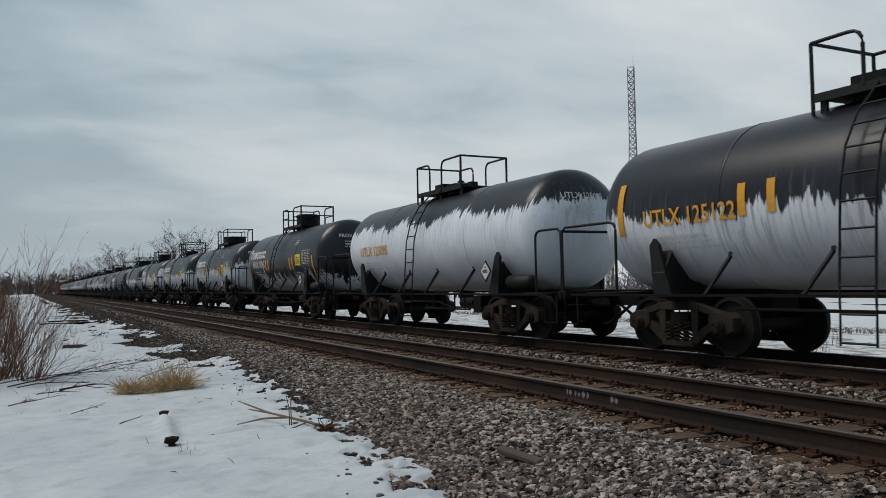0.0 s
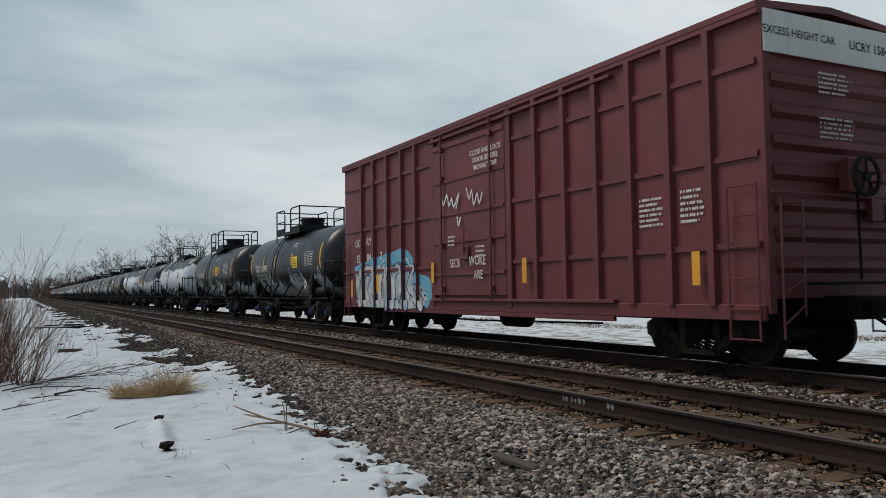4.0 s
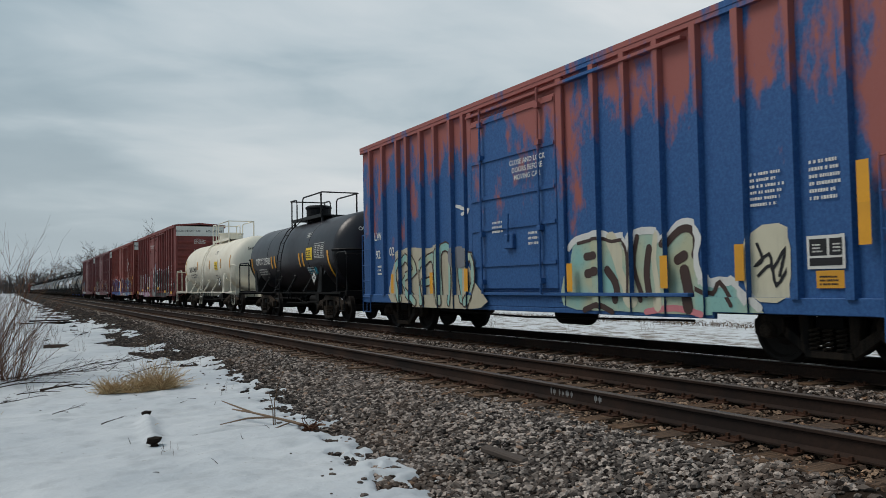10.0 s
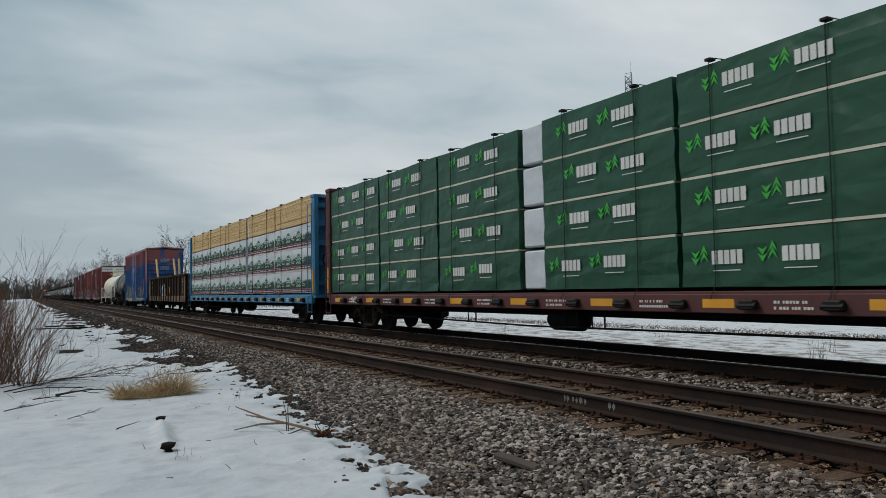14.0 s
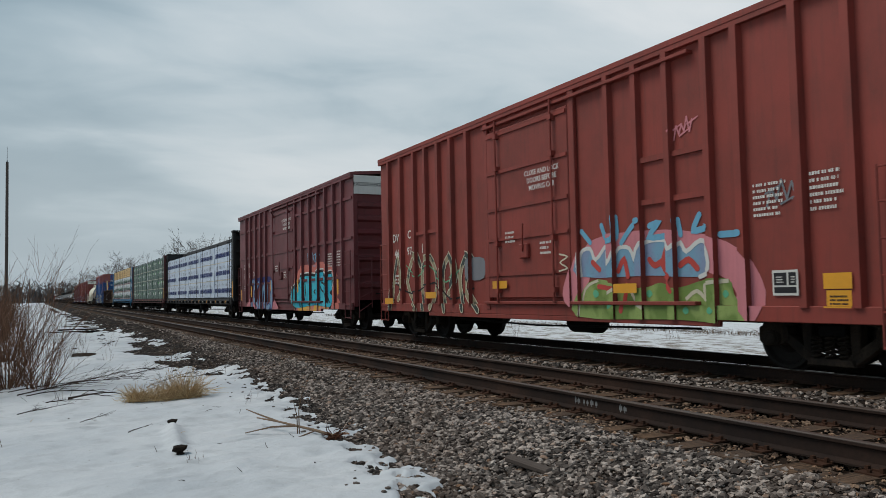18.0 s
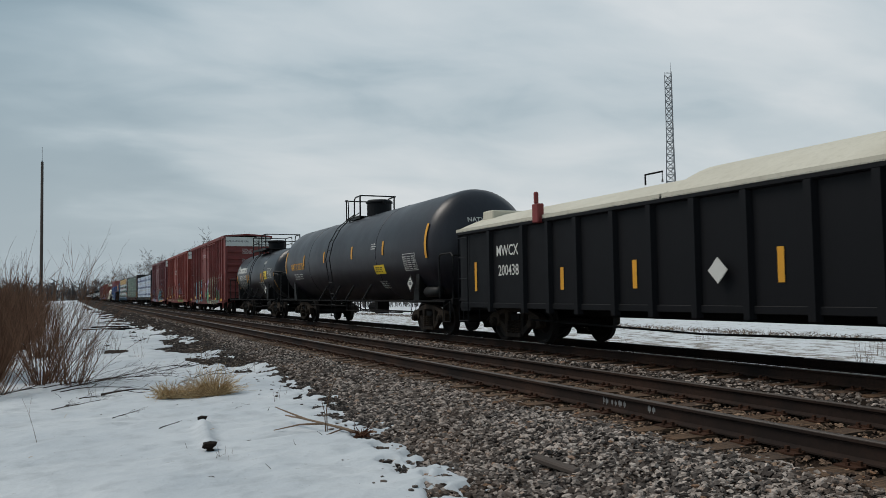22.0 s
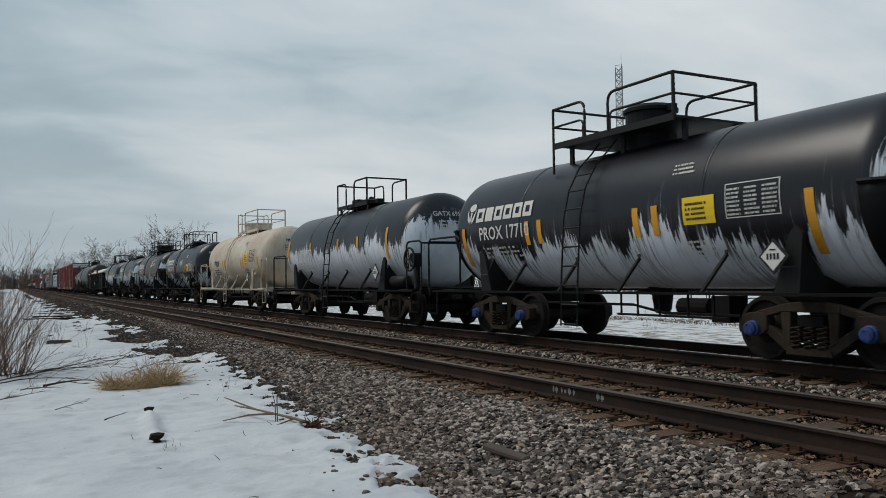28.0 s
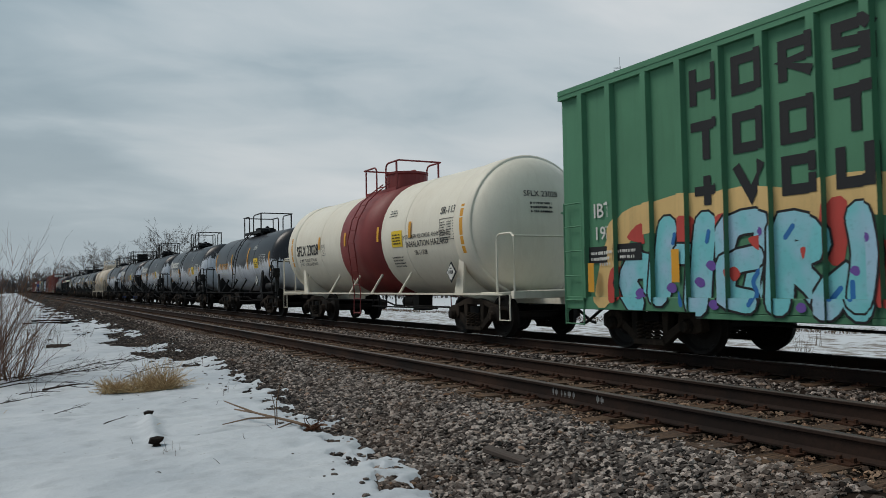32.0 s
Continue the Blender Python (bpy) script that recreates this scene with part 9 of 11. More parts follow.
def ibt_paint(car, x, st):
    s = Spray(car, x, st)
    s.line("spray_peach", 0, 0.5, [(7.02, 0.97), (6.78, 1.64), (6.4, 2.09), (5.74, 2.18), (5.13, 2.24), (4.47, 2.18), (4.06, 2.22), (3.5, 2.15), (2.99, 2.05), (2.7, 2.18), (2.29, 2.2), (1.74, 2.11)])
    s.fill("spray_red", 1, [(6.81, 0.88), (6.74, 1.35), (6.5, 1.44), (6.29, 1.44), (6.59, 0.88)])
    s.fill("spray_red", 1, [(6.41, 1.9), (6.07, 2.11), (5.88, 1.78), (6.14, 1.8)])
    s.fill("spray_red", 1, [(5.2, 2.11), (4.93, 2.09), (4.97, 1.69), (5.18, 1.7)])
    s.fill("spray_red", 1, [(4.43, 2.07), (4.17, 2.09), (4.18, 1.77), (4.39, 1.78)])
    s.fill("spray_red", 1, [(2.73, 2.09), (2.44, 2.11), (2.5, 1.4), (2.73, 1.41)])
    s.fill("spray_red", 1, [(2.14, 1.52), (1.76, 1.56), (1.79, 0.86), (2.13, 0.92)])
    s.letter("mix_aqua", "spray_black", 0.42, [(6.18, 0.84), (6.41, 1.16), (6.19, 1.43), (5.65, 1.33), (5.78, 1.15)], 0.07)
    s.letter("mix_aqua", "spray_black", 0.4, [(5.64, 0.98), (5.54, 1.68), (5.48, 1.98)], 0.07)
    s.letter("mix_aqua", "spray_black", 0.3, [(5.22, 1.58), (4.88, 1.56)], 0.07)
    s.letter("mix_aqua", "spray_black", 0.42, [(4.85, 0.85), (4.77, 1.56), (4.7, 1.97)], 0.07)
    s.letter("mix_aqua", "spray_black", 0.32, [(4.34, 1.62), (4.18, 1.93), (3.69, 1.93), (3.76, 1.44), (3.92, 0.9)], 0.07)
    s.letter("mix_aqua", "spray_black", 0.32, [(3.76, 1.48), (4.25, 1.38), (4.32, 0.98), (3.93, 0.87)], 0.07)
    s.letter("mix_aqua", "spray_black", 0.36, [(3.42, 0.87), (3.37, 1.5), (3.32, 1.87), (2.92, 1.77), (2.89, 1.55), (3.27, 1.42), (2.95, 1.13), (2.72, 0.85)], 0.07)
    s.letter("mix_aqua", "spray_black", 0.4, [(2.72, 0.85), (2.48, 1.12), (2.27, 0.85)], 0.07)
    s.letter("mix_aqua", "spray_black", 0.4, [(2.26, 1.9), (2.2, 1.45), (2.28, 0.95)], 0.06)
    s.fill("spray_red", 4, [(4.3, 1.3), (4.18, 1.36), (4.08, 1.25), (4.21, 1.15)])
    s.fill("spray_red", 4, [(3.93, 1.74), (3.7, 1.76), (3.71, 1.58), (3.82, 1.6)])
    s.fill("spray_red", 4, [(3.11, 1.56), (3.03, 1.57), (3.07, 1.42)])
    s.fill("spray_purple", 4, [(6.23, 0.97), (6.15, 1.06), (6.02, 1.03), (5.99, 0.93), (6.11, 0.89)])
    s.fill("spray_purple", 4, [(5.52, 1.06), (5.45, 1.14), (5.33, 1.12), (5.31, 1.02), (5.42, 0.99)])
    s.fill("spray_purple", 4, [(4.62, 0.82), (4.56, 0.89), (4.45, 0.87), (4.44, 0.78), (4.53, 0.75)])
    s.fill("spray_purple", 4, [(4.94, 1.15), (4.87, 1.22), (4.76, 1.19), (4.74, 1.1), (4.84, 1.07)])
    s.fill("spray_purple", 4, [(3.16, 0.8), (3.1, 0.87), (3.02, 0.85), (3.01, 0.77), (3.09, 0.74)])
    s.fill("spray_purple", 4, [(4.71, 1.39), (4.64, 1.46), (4.54, 1.43), (4.52, 1.34), (4.61, 1.31)])
    s.fill("spray_purple", 4, [(2.43, 1.26), (2.38, 1.32), (2.31, 1.3), (2.3, 1.22), (2.36, 1.2)])
    s.fill("spray_purple", 4, [(3.78, 1.82), (3.72, 1.89), (3.63, 1.86), (3.62, 1.78), (3.7, 1.75)])
    s.fill("spray_purple", 4, [(2.23, 1.66), (2.18, 1.71), (2.11, 1.69), (2.1, 1.62), (2.17, 1.59)])
    s.line("spray_blue", 4, 0.07, [(3.77, 1.29), (3.87, 1.14), (3.81, 0.98), (3.91, 0.83)])
    s.line("spray_blue", 4, 0.07, [(3.21, 1.86), (3.33, 1.72)])
    s.line("spray_blue", 4, 0.07, [(2.56, 1.05), (2.68, 0.92)])
    s.line("spray_blue", 4, 0.07, [(2.4, 1.12), (2.4, 0.92)])
    s.line("spray_blue", 4, 0.07, [(5.32, 1.88), (5.36, 1.75)])
    s.line("spray_blue", 4, 0.07, [(4.64, 1.88), (4.68, 1.74)])
    s.line("spray_blue", 4, 0.07, [(5.18, 0.98), (5.13, 0.81)])
    # square brushed letters, each built of strokes on a grid one wide and one high
    glyph = {"H": [[(0, 0), (0, 1)], [(1, 0), (1, 1)], [(0, 0.5), (1, 0.5)]], "O": [[(0, 0), (0, 1), (1, 1), (1, 0), (0, 0)]], "R": [[(0, 0), (0, 1), (1, 1), (1, 0.5), (0, 0.45), (1, 0)]],
             "S": [[(1, 0.9), (0.9, 1), (0, 1), (0, 0.55), (1, 0.45), (1, 0), (0, 0)]], "T": [[(0, 1), (1, 1)], [(0.5, 1), (0.5, 0)]], "V": [[(0, 1), (0.5, 0), (1, 1)]], "C": [[(1, 0.7), (1, 1), (0, 1), (0, 0), (1, 0), (1, 0.3)]],
             "U": [[(0, 1), (0, 0), (1, 0), (1, 1)]], "+": [[(0.1, 0.4), (0.9, 0.4)], [(0.5, 0), (0.5, 0.8)]]}
    for row, z, hh in (("HORS", 3.82, 0.42), ("TOOT", 3.0, 0.44), ("+VCU", 2.33, 0.38)):
        for k, ch in enumerate(row):
            for run in glyph[ch]:
                s.line("spray_black", 2, 0.14, [(4.87 - 0.79 * k - 0.45 * a, z + hh * b) for a, b in run], round_off=False)
    s.done()
    part("stencil_patch", conform(*join(quad(-0.7, -0.1, 0, 0.28), quad(0.05, 0.65, 0.02, 0.3)), 6.7, 1.5, x - 0.016, st), "spray_black", car)
    part("small_print", conform(*join(shift(bars(0.45, 0.2, 2, 4), -0.4, 0.04), shift(bars(0.45, 0.2, 2, 5), 0.35, 0.06)), 6.7, 1.5, x - 0.02, st), "white_mark", car)


box_car(-42.4, "red_maroon", ribs=UCR, door=(-1.54, 1.75), horiz=UBELT, label="maroon box car with blue and white spray paint", marks=VM, extra=ucry842_paint, rows=SMALL,
        mark=("UCRY", "15842", [("UC", 6.95, 2.5, 0.22), ("RY", 6.1, 2.52, 0.22), ("15", 6.95, 2.03, 0.22), ("84", 6.1, 2.05, 0.22), ("2", 5.2, 2.07, 0.22), (WARN, -0.85, 4.15, 0.11)]))
box_car(-61.0, "red_maroon", ribs=UCR, door=(-1.54, 1.75), horiz=UBELT, label="maroon box car with white and grey spray paint", marks=VM, extra=coer_paint, rows=SMALL,
        mark=("COER", "173078", [("CO", 6.95, 2.5, 0.22), ("ER", 6.1, 2.52, 0.22), (WARN, -0.85, 4.15, 0.11)]))
box_car(-79.4, "red_brown", ribs=CNR, door=(-1.4, 1.75), label="rust-red box car under large blue spray-painted letters", marks=[(6.5, "v", 1.0), (3.2, "v", 1.0), (-1.5, "v", 1.25), (-4.1, "v", 1.1), (-7.8, "v", 1.3)], extra=cn_paint, rows=SMALL,
        mark=("CN", "405925", [("40", 6.9, 2.3, 0.22), ("59", 5.98, 2.32, 0.22), ("25", 5.25, 2.34, 0.22), ("CTP", -5.0, 2.35, 0.15)]))
box_car(-98.2, "red_box", ribs=AOK, door=(-1.45, 1.65), label="red box car with pink and grey spray paint", marks=HM, extra=aok261_paint, rows=SMALL,
        mark=("AOK", "473261", [("AO", 6.9, 2.86, 0.23), ("K", 5.95, 2.9, 0.23), ("47", 6.9, 2.42, 0.23), ("32", 5.95, 2.45, 0.23), ("61", 5.0, 2.48, 0.23), (WARN2, 0.05, 4.12, 0.09)]))
tank_car(-122.1, "cream_tank", "SHPX", "204691", half=5.55, half_len=7.15, truck_c=4.6, tank_dy=0.0, ladder_shift=-0.65, plat_dy=-0.5, mark_y=3.15, lines="LD LMT  194500 LBS  88350 KG\nLT WT    68500 LBS  31071 KG", mark_col="dark_mark", dome="wide", colour="cream_tank", frame_col="cream_tank", rail=1, label="clean cream-white tank car with a cream frame", sticker=(-2.5, -0.05), blocks=False,
         marks_y=[(5.3, -0.4, 0.5), (2.02, -0.15, 0.31), (-0.99, -0.17, 0.28), (-3.47, -0.17, 0.28), (-5.4, -0.3, 0.4)])
tank_car(-136.45, "tank_black", "OFOX", "23508", dome="tall", rail=1, shield=True, deck=(1.38, 0.74, 0.07, -1.98, 3.72, 4.5, 0.66), ladder_shift=0.08, tag=(-2.52, -0.86, 0.85, 0.4, "spray_cyan"), label="glossy black tank car with yellow strips", sticker=(-2.45, -0.03), marks_y=strips(2.09, 1.66, -1.36, -1.76))
box_car(-144.2, "blue_box", ribs=LWR, door=(-1.25, 1.82), label="faded blue box car worn to salmon primer", marks=[(5.9, "v", 0.95), (3.7, "v", 0.95), (2.05, "v", 1.0), (-1.65, "v", 1.0), (-4.0, "v", 1.05), (-5.45, "v", 1.15), (-7.3, "v", 1.55), (-7.3, "v", 2.05)], extra=lw_paint, rows=SMALL, white_end=False,
        mark=("LW", "9202", [("LW", 7.05, 2.4, 0.22), ("92", 7.05, 1.9, 0.22), ("02", 6.15, 1.95, 0.22), ("CLOSE AND LOCK\nDOORS BEFORE\nMOVING CAR", -0.4, 3.5, 0.1)]))

GR = [6.9, 5.9, 4.85, 3.85, 2.6, 1.6, 0.3, -0.75, -1.8, -2.95, -4.1, -5.2, -6.6]
gon = gondola(-162.1, 16.8, "rust_gondola", "tan_sill", GR, 2.5, "dark rusty gondola with a tan worn sill", [("GONX", 7.0, 2.0, 0.2), ("320459", 7.05, 1.68, 0.2)], tan=True,
              marks=[(8.1, 1.15, 1.8, 0.1), (6.2, 1.2, 1.65, 0.0), (2.55, 1.2, 1.65, 0.0), (-2.2, 1.2, 1.7, 0.12), (-4.7, 1.25, 1.65, 0.06), (-7.6, 1.2, 2.2, 0.06)])
gst = [(y - 0.1, y + 0.1, 0.104) for y in GR]
gondola_paint(gon, -1.474, gst)
for x, y0, y1, z1 in ((-1.08, 5.56, 7.33, 4.03), (0.0, 3.88, 5.66, 4.01), (0.0, 2.6, 3.16, 3.93)):
    part("timber_stake", tube(bmesh.new(), [(x, y0, 1.4), (x, y1, z1)], 0.085, 4), "raw_lumber", gon, "rough timber leaning out of the car")

FOREST_COLS = [(11.75, 6.85), (6.8, 2.3), (2.25, -2.0), (-2.4, -6.85), (-6.9, -11.75)]
centerbeam(-180.5, "blue_centerbeam", FOREST_COLS, [0.85, 0.85, 0.85, 0.95], print_forest, "pale_wrap", "blue centre-beam car loaded with wrapped lumber", raw_top=True, gap_at=[(-2.05, -2.3)], load_label="lumber bundle in printed white plastic", marks="7398")
GREEN_COLS = [(11.75, 7.7), (7.65, 4.0), (3.95, 0.3), (-0.55, -4.2), (-4.25, -7.8), (-7.85, -11.75)]
centerbeam(-206.0, "maroon_centerbeam", GREEN_COLS, [0.84, 0.84, 0.84, 0.84], print_chevron, "green_wrap", "maroon centre-beam car loaded with green-wrapped lumber", gap_at=[(0.25, -0.5)], gap_mat="pale_wrap", load_label="lumber bundle in dark green plastic", marks="WC")
WHITE_COLS = [(11.75, 6.85), (6.8, 2.3), (2.25, -2.25), (-2.3, -6.8), (-6.85, -11.75)]
centerbeam(-231.8, "black_centerbeam", WHITE_COLS, [0.97, 0.97, 0.97], print_blue_words, "white_wrap", "black centre-beam car loaded with white-wrapped lumber", load_label="lumber bundle in bluish white plastic")

box_car(-257.65, "red_maroon", ribs=UCR, door=(-1.54, 1.75), horiz=UBELT, label="maroon box car with bright cyan spray paint", marks=VM, extra=ucry170_paint, rows=SMALL,
        mark=("UCRY", "300170", [("UC", 6.95, 2.5, 0.22), ("RY", 6.0, 2.54, 0.22), ("30", 6.95, 2.03, 0.22), ("01", 6.0, 2.07, 0.22), ("70", 5.1, 2.1, 0.22), (WARN, -0.85, 4.15, 0.11)]))
box_car(-276.2, "red_orange", ribs=DWR, door=(-1.31, 1.73), horiz=[(3.3, -4.8, -3.2), (2.6, -4.8, -3.2), (2.75, 4.2, 5.7)], label="orange-red box car with green and lilac spray paint", marks=[(4.6, "h", 1.05), (1.2, "h", 1.25), (-2.9, "h", 1.12), (7.3, "h", 0.9)], extra=dwc_paint, rows=SMALL,
        mark=("DWC", "", [("DW", 6.95, 2.62, 0.22), ("C", 6.1, 2.66, 0.22), ("46", 6.95, 2.18, 0.22), ("97", 6.1, 2.21, 0.22), ("14", 5.2, 2.24, 0.22), ("CLOSE AND LOCK\nDOORS BEFORE\nMOVING CAR", -0.5, 3.5, 0.1)]))
box_car(-294.8, "red_box", ribs=AOK, door=(-1.45, 1.65), label="red box car with cream and black block lettering", marks=HM, extra=aok324_paint, rows=SMALL,
        mark=("AOK", "473324", [("AO", 6.9, 2.86, 0.23), ("K", 5.95, 2.9, 0.23), ("47", 6.9, 2.42, 0.23), ("33", 5.95, 2.45, 0.23), ("24", 5.0, 2.48, 0.23), (WARN2, 0.05, 4.12, 0.09)]))

tank_car(-319.4, "tank_streaked", "PROX", "17035", shield=True, placard_dy=-0.2, lines="LD LMT  206300 LB  93600 KG\nLT WT    56700 LB  25700 KG\nNEW                         08-2012", lines_right="INTERIOR   COATING\nPRO           10-2022\nEXTERIOR  COATING\nPRO           10-2022", logo=True, dome="tall", deck=(2.05, 0.52, -0.2, -1.23, 3.73, 4.48, 0.92), ladder_shift=-0.06, label="shiny black tank car with white lettering", sticker=(-2.7, -0.1), marks_y=PROX[:3] + [(-1.6, -0.44, 0.04), (-2.0, -0.44, 0.04), (-4.75, -0.9, 0.02)])
tank_car(-335.85, "tank_black", "NATX", "302760", R=1.62, half=8.0, bulge=0.85, zc=2.48, mark_y=5.8, tank_dy=0.0, plat_dy=-0.25, deck=(2.07, 1.83, 1.09, 0.42, 4.08, 4.83, 0.66), ladder_shift=0.36, sticker_w=0.46, mark_col="yellow_mark", half_len=9.45, truck_c=6.95, dome="tall", rail=1, label="long plain black tank car", sticker=(-4.2, -0.5), panel_dy=-2.6,
         marks_y=[(7.85, -0.34, 0.61), (4.75, -0.1, 0.33), (1.8, -0.1, 0.33), (-1.6, -0.1, 0.33), (-4.7, -0.1, 0.33), (-8.05, -0.35, 0.62)])

MR = [7.0, 5.46, 4.44, 3.42, 2.25, 1.21, 0.16, -0.92, -2.05, -3.06, -4.1, -5.6, -7.2]
cov = gondola(-345.8, 17.3, "black_paint", "black_paint", MR, 2.72, "black gondola under arched cream covers", [("MWCX", 6.25, 2.0, 0.24), ("200438", 6.2, 1.55, 0.24)], marks=[(7.8, 1.2, 1.9, 0.0), (4.0, 1.2, 1.65, 0.0), (1.7, 1.2, 1.7, 0.0), (-1.5, 1.25, 1.75, 0.0), (-4.9, 1.25, 1.75, 0.0), (-7.6, 1.2, 2.1, 0.0)])
for ya, yb, rise in ((8.7, 0.9, 0.4), (0.85, -8.7, 0.55)):
    bm = bmesh.new()
    prof = [(-1.56, 2.68), (-1.56, 2.76)] + [(-1.45 + 2.9 * k / 12, 2.78 + rise * math.sin(math.pi * k / 12)) for k in range(13)] + [(1.56, 2.76), (1.56, 2.68)]
    prism(bm, prof, yb, ya, "y")
    part("cover", bm, "cover_white", cov, "arched cream fibreglass cover")
    for y in (ya - 0.25,) if rise < 0.5 else ():
        part("cover_bulkhead", boxes((-0.9, 0.9, y - 0.5, y + 0.05, 2.8, 2.8 + rise + 0.02), bev=0.03), "cover_white", cov)
    part("cover_handle", tube(bmesh.new(), [(-0.3, (ya + yb) / 2 - 2, 2.8 + rise), (-0.3, (ya + yb) / 2 - 2, 3.0 + rise), (-0.3, (ya + yb) / 2 - 2.5, 3.0 + rise), (-0.3, (ya + yb) / 2 - 2.5, 2.8 + rise)], 0.02, 5), "steel_dark", cov)
for y in (4.7, -4.4):
    b2 = boxes((-1.66, -1.5, y - 0.12, y + 0.12, 2.6, 3.0), (-1.66, -1.58, y - 0.05, y + 0.05, 3.0, 3.25), bev=0.02)
    part("cover_latch", b2, "tank_red", cov, "rusty red hold-down latch")
b2 = bmesh.new()
prism(b2, [(-0.4 - 0.2, 1.45), (-0.4, 1.25), (-0.4 + 0.2, 1.45), (-0.4, 1.65)], -1.5, -1.485)
part("placard", b2, "white_mark", cov, "diamond hazard placard").location = (-0.09, 0, 0)

tank_car(-370.9, "tank_half", "TILX", "100159", rail=1, deck=(1.5, 1.05, 0.42, -0.05, 3.63, 4.4, 0.75), ladder_shift=0.14, label="tank car, black over white with dripping edge", sticker=(-1.5, -0.1), brake=True, marks_y=[(5.0, -0.37, 0.6), (2.68, -0.07, 0.37), (1.05, -0.07, 0.39), (-0.45, -0.07, 0.37), (-2.07, -0.08, 0.39)])
tank_car(-384.5, "tank_grimy", "PROX", "16818", logo=True, rail=1, deck=(1.36, 0.62, -0.05, -0.9, 3.64, 4.4, 0.7), label="streaked black and white tank car", sticker=(-2.5, -0.05), marks_y=strips(2.25, 1.8, -1.01, -1.48), brake=True)
tank_car(-398.1, "tank_band_end", "PROX", "17535", logo=True, dome="wide", shield=True, deck=(1.84, 0.94, 0.21, -1.81, 3.8, 4.51, 0.78), toe=0.08, ladder_shift=0.1, label="black tank car with worn white streaks", sticker=(-1.6, 0.45), marks_y=strips(2.3, 1.9, -0.88, -1.34))
tank_car(-411.6, "tank_white_low", "PROX", "15012", logo=True, rail=1, deck=(1.56, 0.75, 0.03, -1.22, 3.69, 4.41, 0.7), tag=(-0.5, -0.12, 0.8, 0.55, "spray_white"), label="black tank car with a bare white patch", sticker=(-2.44, -0.15), marks_y=strips(2.01, 1.57, -1.2, -1.69))
tank_car(-425.4, "tan_tank", "PROX", "", mark_col="dark_mark", colour="tan_tank", frame_col="tan_tank", dome="wide", label="stained cream tank car with cream rails", sticker=(-2.4, 0.0), marks_y=PROX)
tank_car(-439.2, "tank_white_mid", "GATX", "6955", rail=1, label="dark grey and white dripping tank car", brake=True, marks_y=[(5.0, -0.4, 0.42), (2.57, -0.1, 0.25), (-0.1, -0.1, 0.25), (-1.76, -0.1, 0.25), (-3.9, -0.5, 0.38)])
tank_car(-452.4, "tank_band_end", "PROX", "17710", logo=True, dome="tall", shield=True, caps="cap_blue", deck=(1.92, 0.93, 0.26, -1.37, 3.84, 4.54, 0.94), ladder_shift=0.38, label="black tank car scraped to white below", sticker=(-2.18, -0.12), marks_y=strips(2.41, 1.98, -0.79, -1.24, -4.1))
tank_car(-466.3, "tank_white_mid", "PROX", "16511", logo=True, rail=1, deck=(1.53, 0.88, 0.18, -0.76, 3.8, 4.54, 0.63), ladder_shift=0.07, label="black and white streaked tank car with brake wheel", sticker=(-2.28, -0.13), marks_y=strips(2.21, 1.78, -0.95, -1.45, -4.3), brake=True)
tank_car(-479.65, "tank_white_mid", "PROX", "14170", logo=True, rail=1, deck=(1.25, 0.63, -0.1, -1.05, 3.71, 4.48, 0.64), ladder_shift=-0.1, label="white-bellied tank car with dripping black top", sticker=(-2.47, -0.15), marks_y=strips(1.87, 1.44, -1.26, -1.67), brake=True)
tank_car(-493.2, "tank_half", "UTLX", "125213", mark_col="yellow_mark", big=0.95, rail=1, deck=(1.63, 0.75, 0.03, -1.23, 3.69, 4.45, 0.67), label="black over white tank car with orange lettering", marks_y=[(4.9, -0.37, 0.54), (1.69, -0.5, 0.42), (-1.2, -0.35, 0.62), (-4.6, -0.5, 0.3)], brake=True, sticker=(-2.57, -0.13))
tank_car(-508.2, "cream_tank", "SFLX", "23028", big=1.25, lines="LD LMT  170100 LB  77150 KG\nLT WT   115900 LB  52550 KG", R=1.6, half=6.4, bulge=0.75, zc=2.46, mark_y=4.75, band_y=0.07, tank_dy=0.25, mark_col="dark_mark", half_len=7.75, truck_c=5.45, colour="tank_red", frame_col="cream_tank", dome="wide", band=1.53, jacket=True, label="cream tank car with a broad red band", deck=(1.72, 0.9, 0.22, -0.53, 3.98, 4.75, 0.66), rail=1, sticker=(-2.46, -0.1), panel_dy=-2.85, stencils=[("HYDROGEN FLUORIDE, ANHYDROUS", -4.06, -0.13, 0.1), ("INHALATION HAZARD", -4.1, -0.34, 0.15), ("SR-11328", -3.73, -0.55, 0.12), ("SR-11328", -5.3, 0.36, 0.17)],
         marks_y=[(6.35, -0.6, 0.4), (3.5, -0.1, 0.3), (1.2, -0.1, 0.3), (-1.27, -0.1, 0.3), (-3.27, -0.1, 0.3), (-5.9, -0.6, 0.5)])
box_car(-517.7, "green_box", hi=4.6, ribs=[7.47, 6.72, 5.85, 5.1, 4.35, 3.59, 2.8, 2.07, -2.4, -3.2, -4.0, -4.8, -5.6, -6.4, -7.2], door=(-1.6, 1.4), label="green box car with black lettering and cyan spray paint", marks=VM, extra=ibt_paint, white_end=False,
        mark=("IBT", "", [("IBT", 7.0, 2.28, 0.24), ("195", 7.0, 1.9, 0.22)]), rows=SMALL)

# ---- the verge: brush, twigs and dead wood ----
GZ = lambda x, y: float(ground_z(np.array([x]), np.array([y]))[0] + max(float(snow_depth(np.array([x]), np.array([y]))[0]), 0.0))


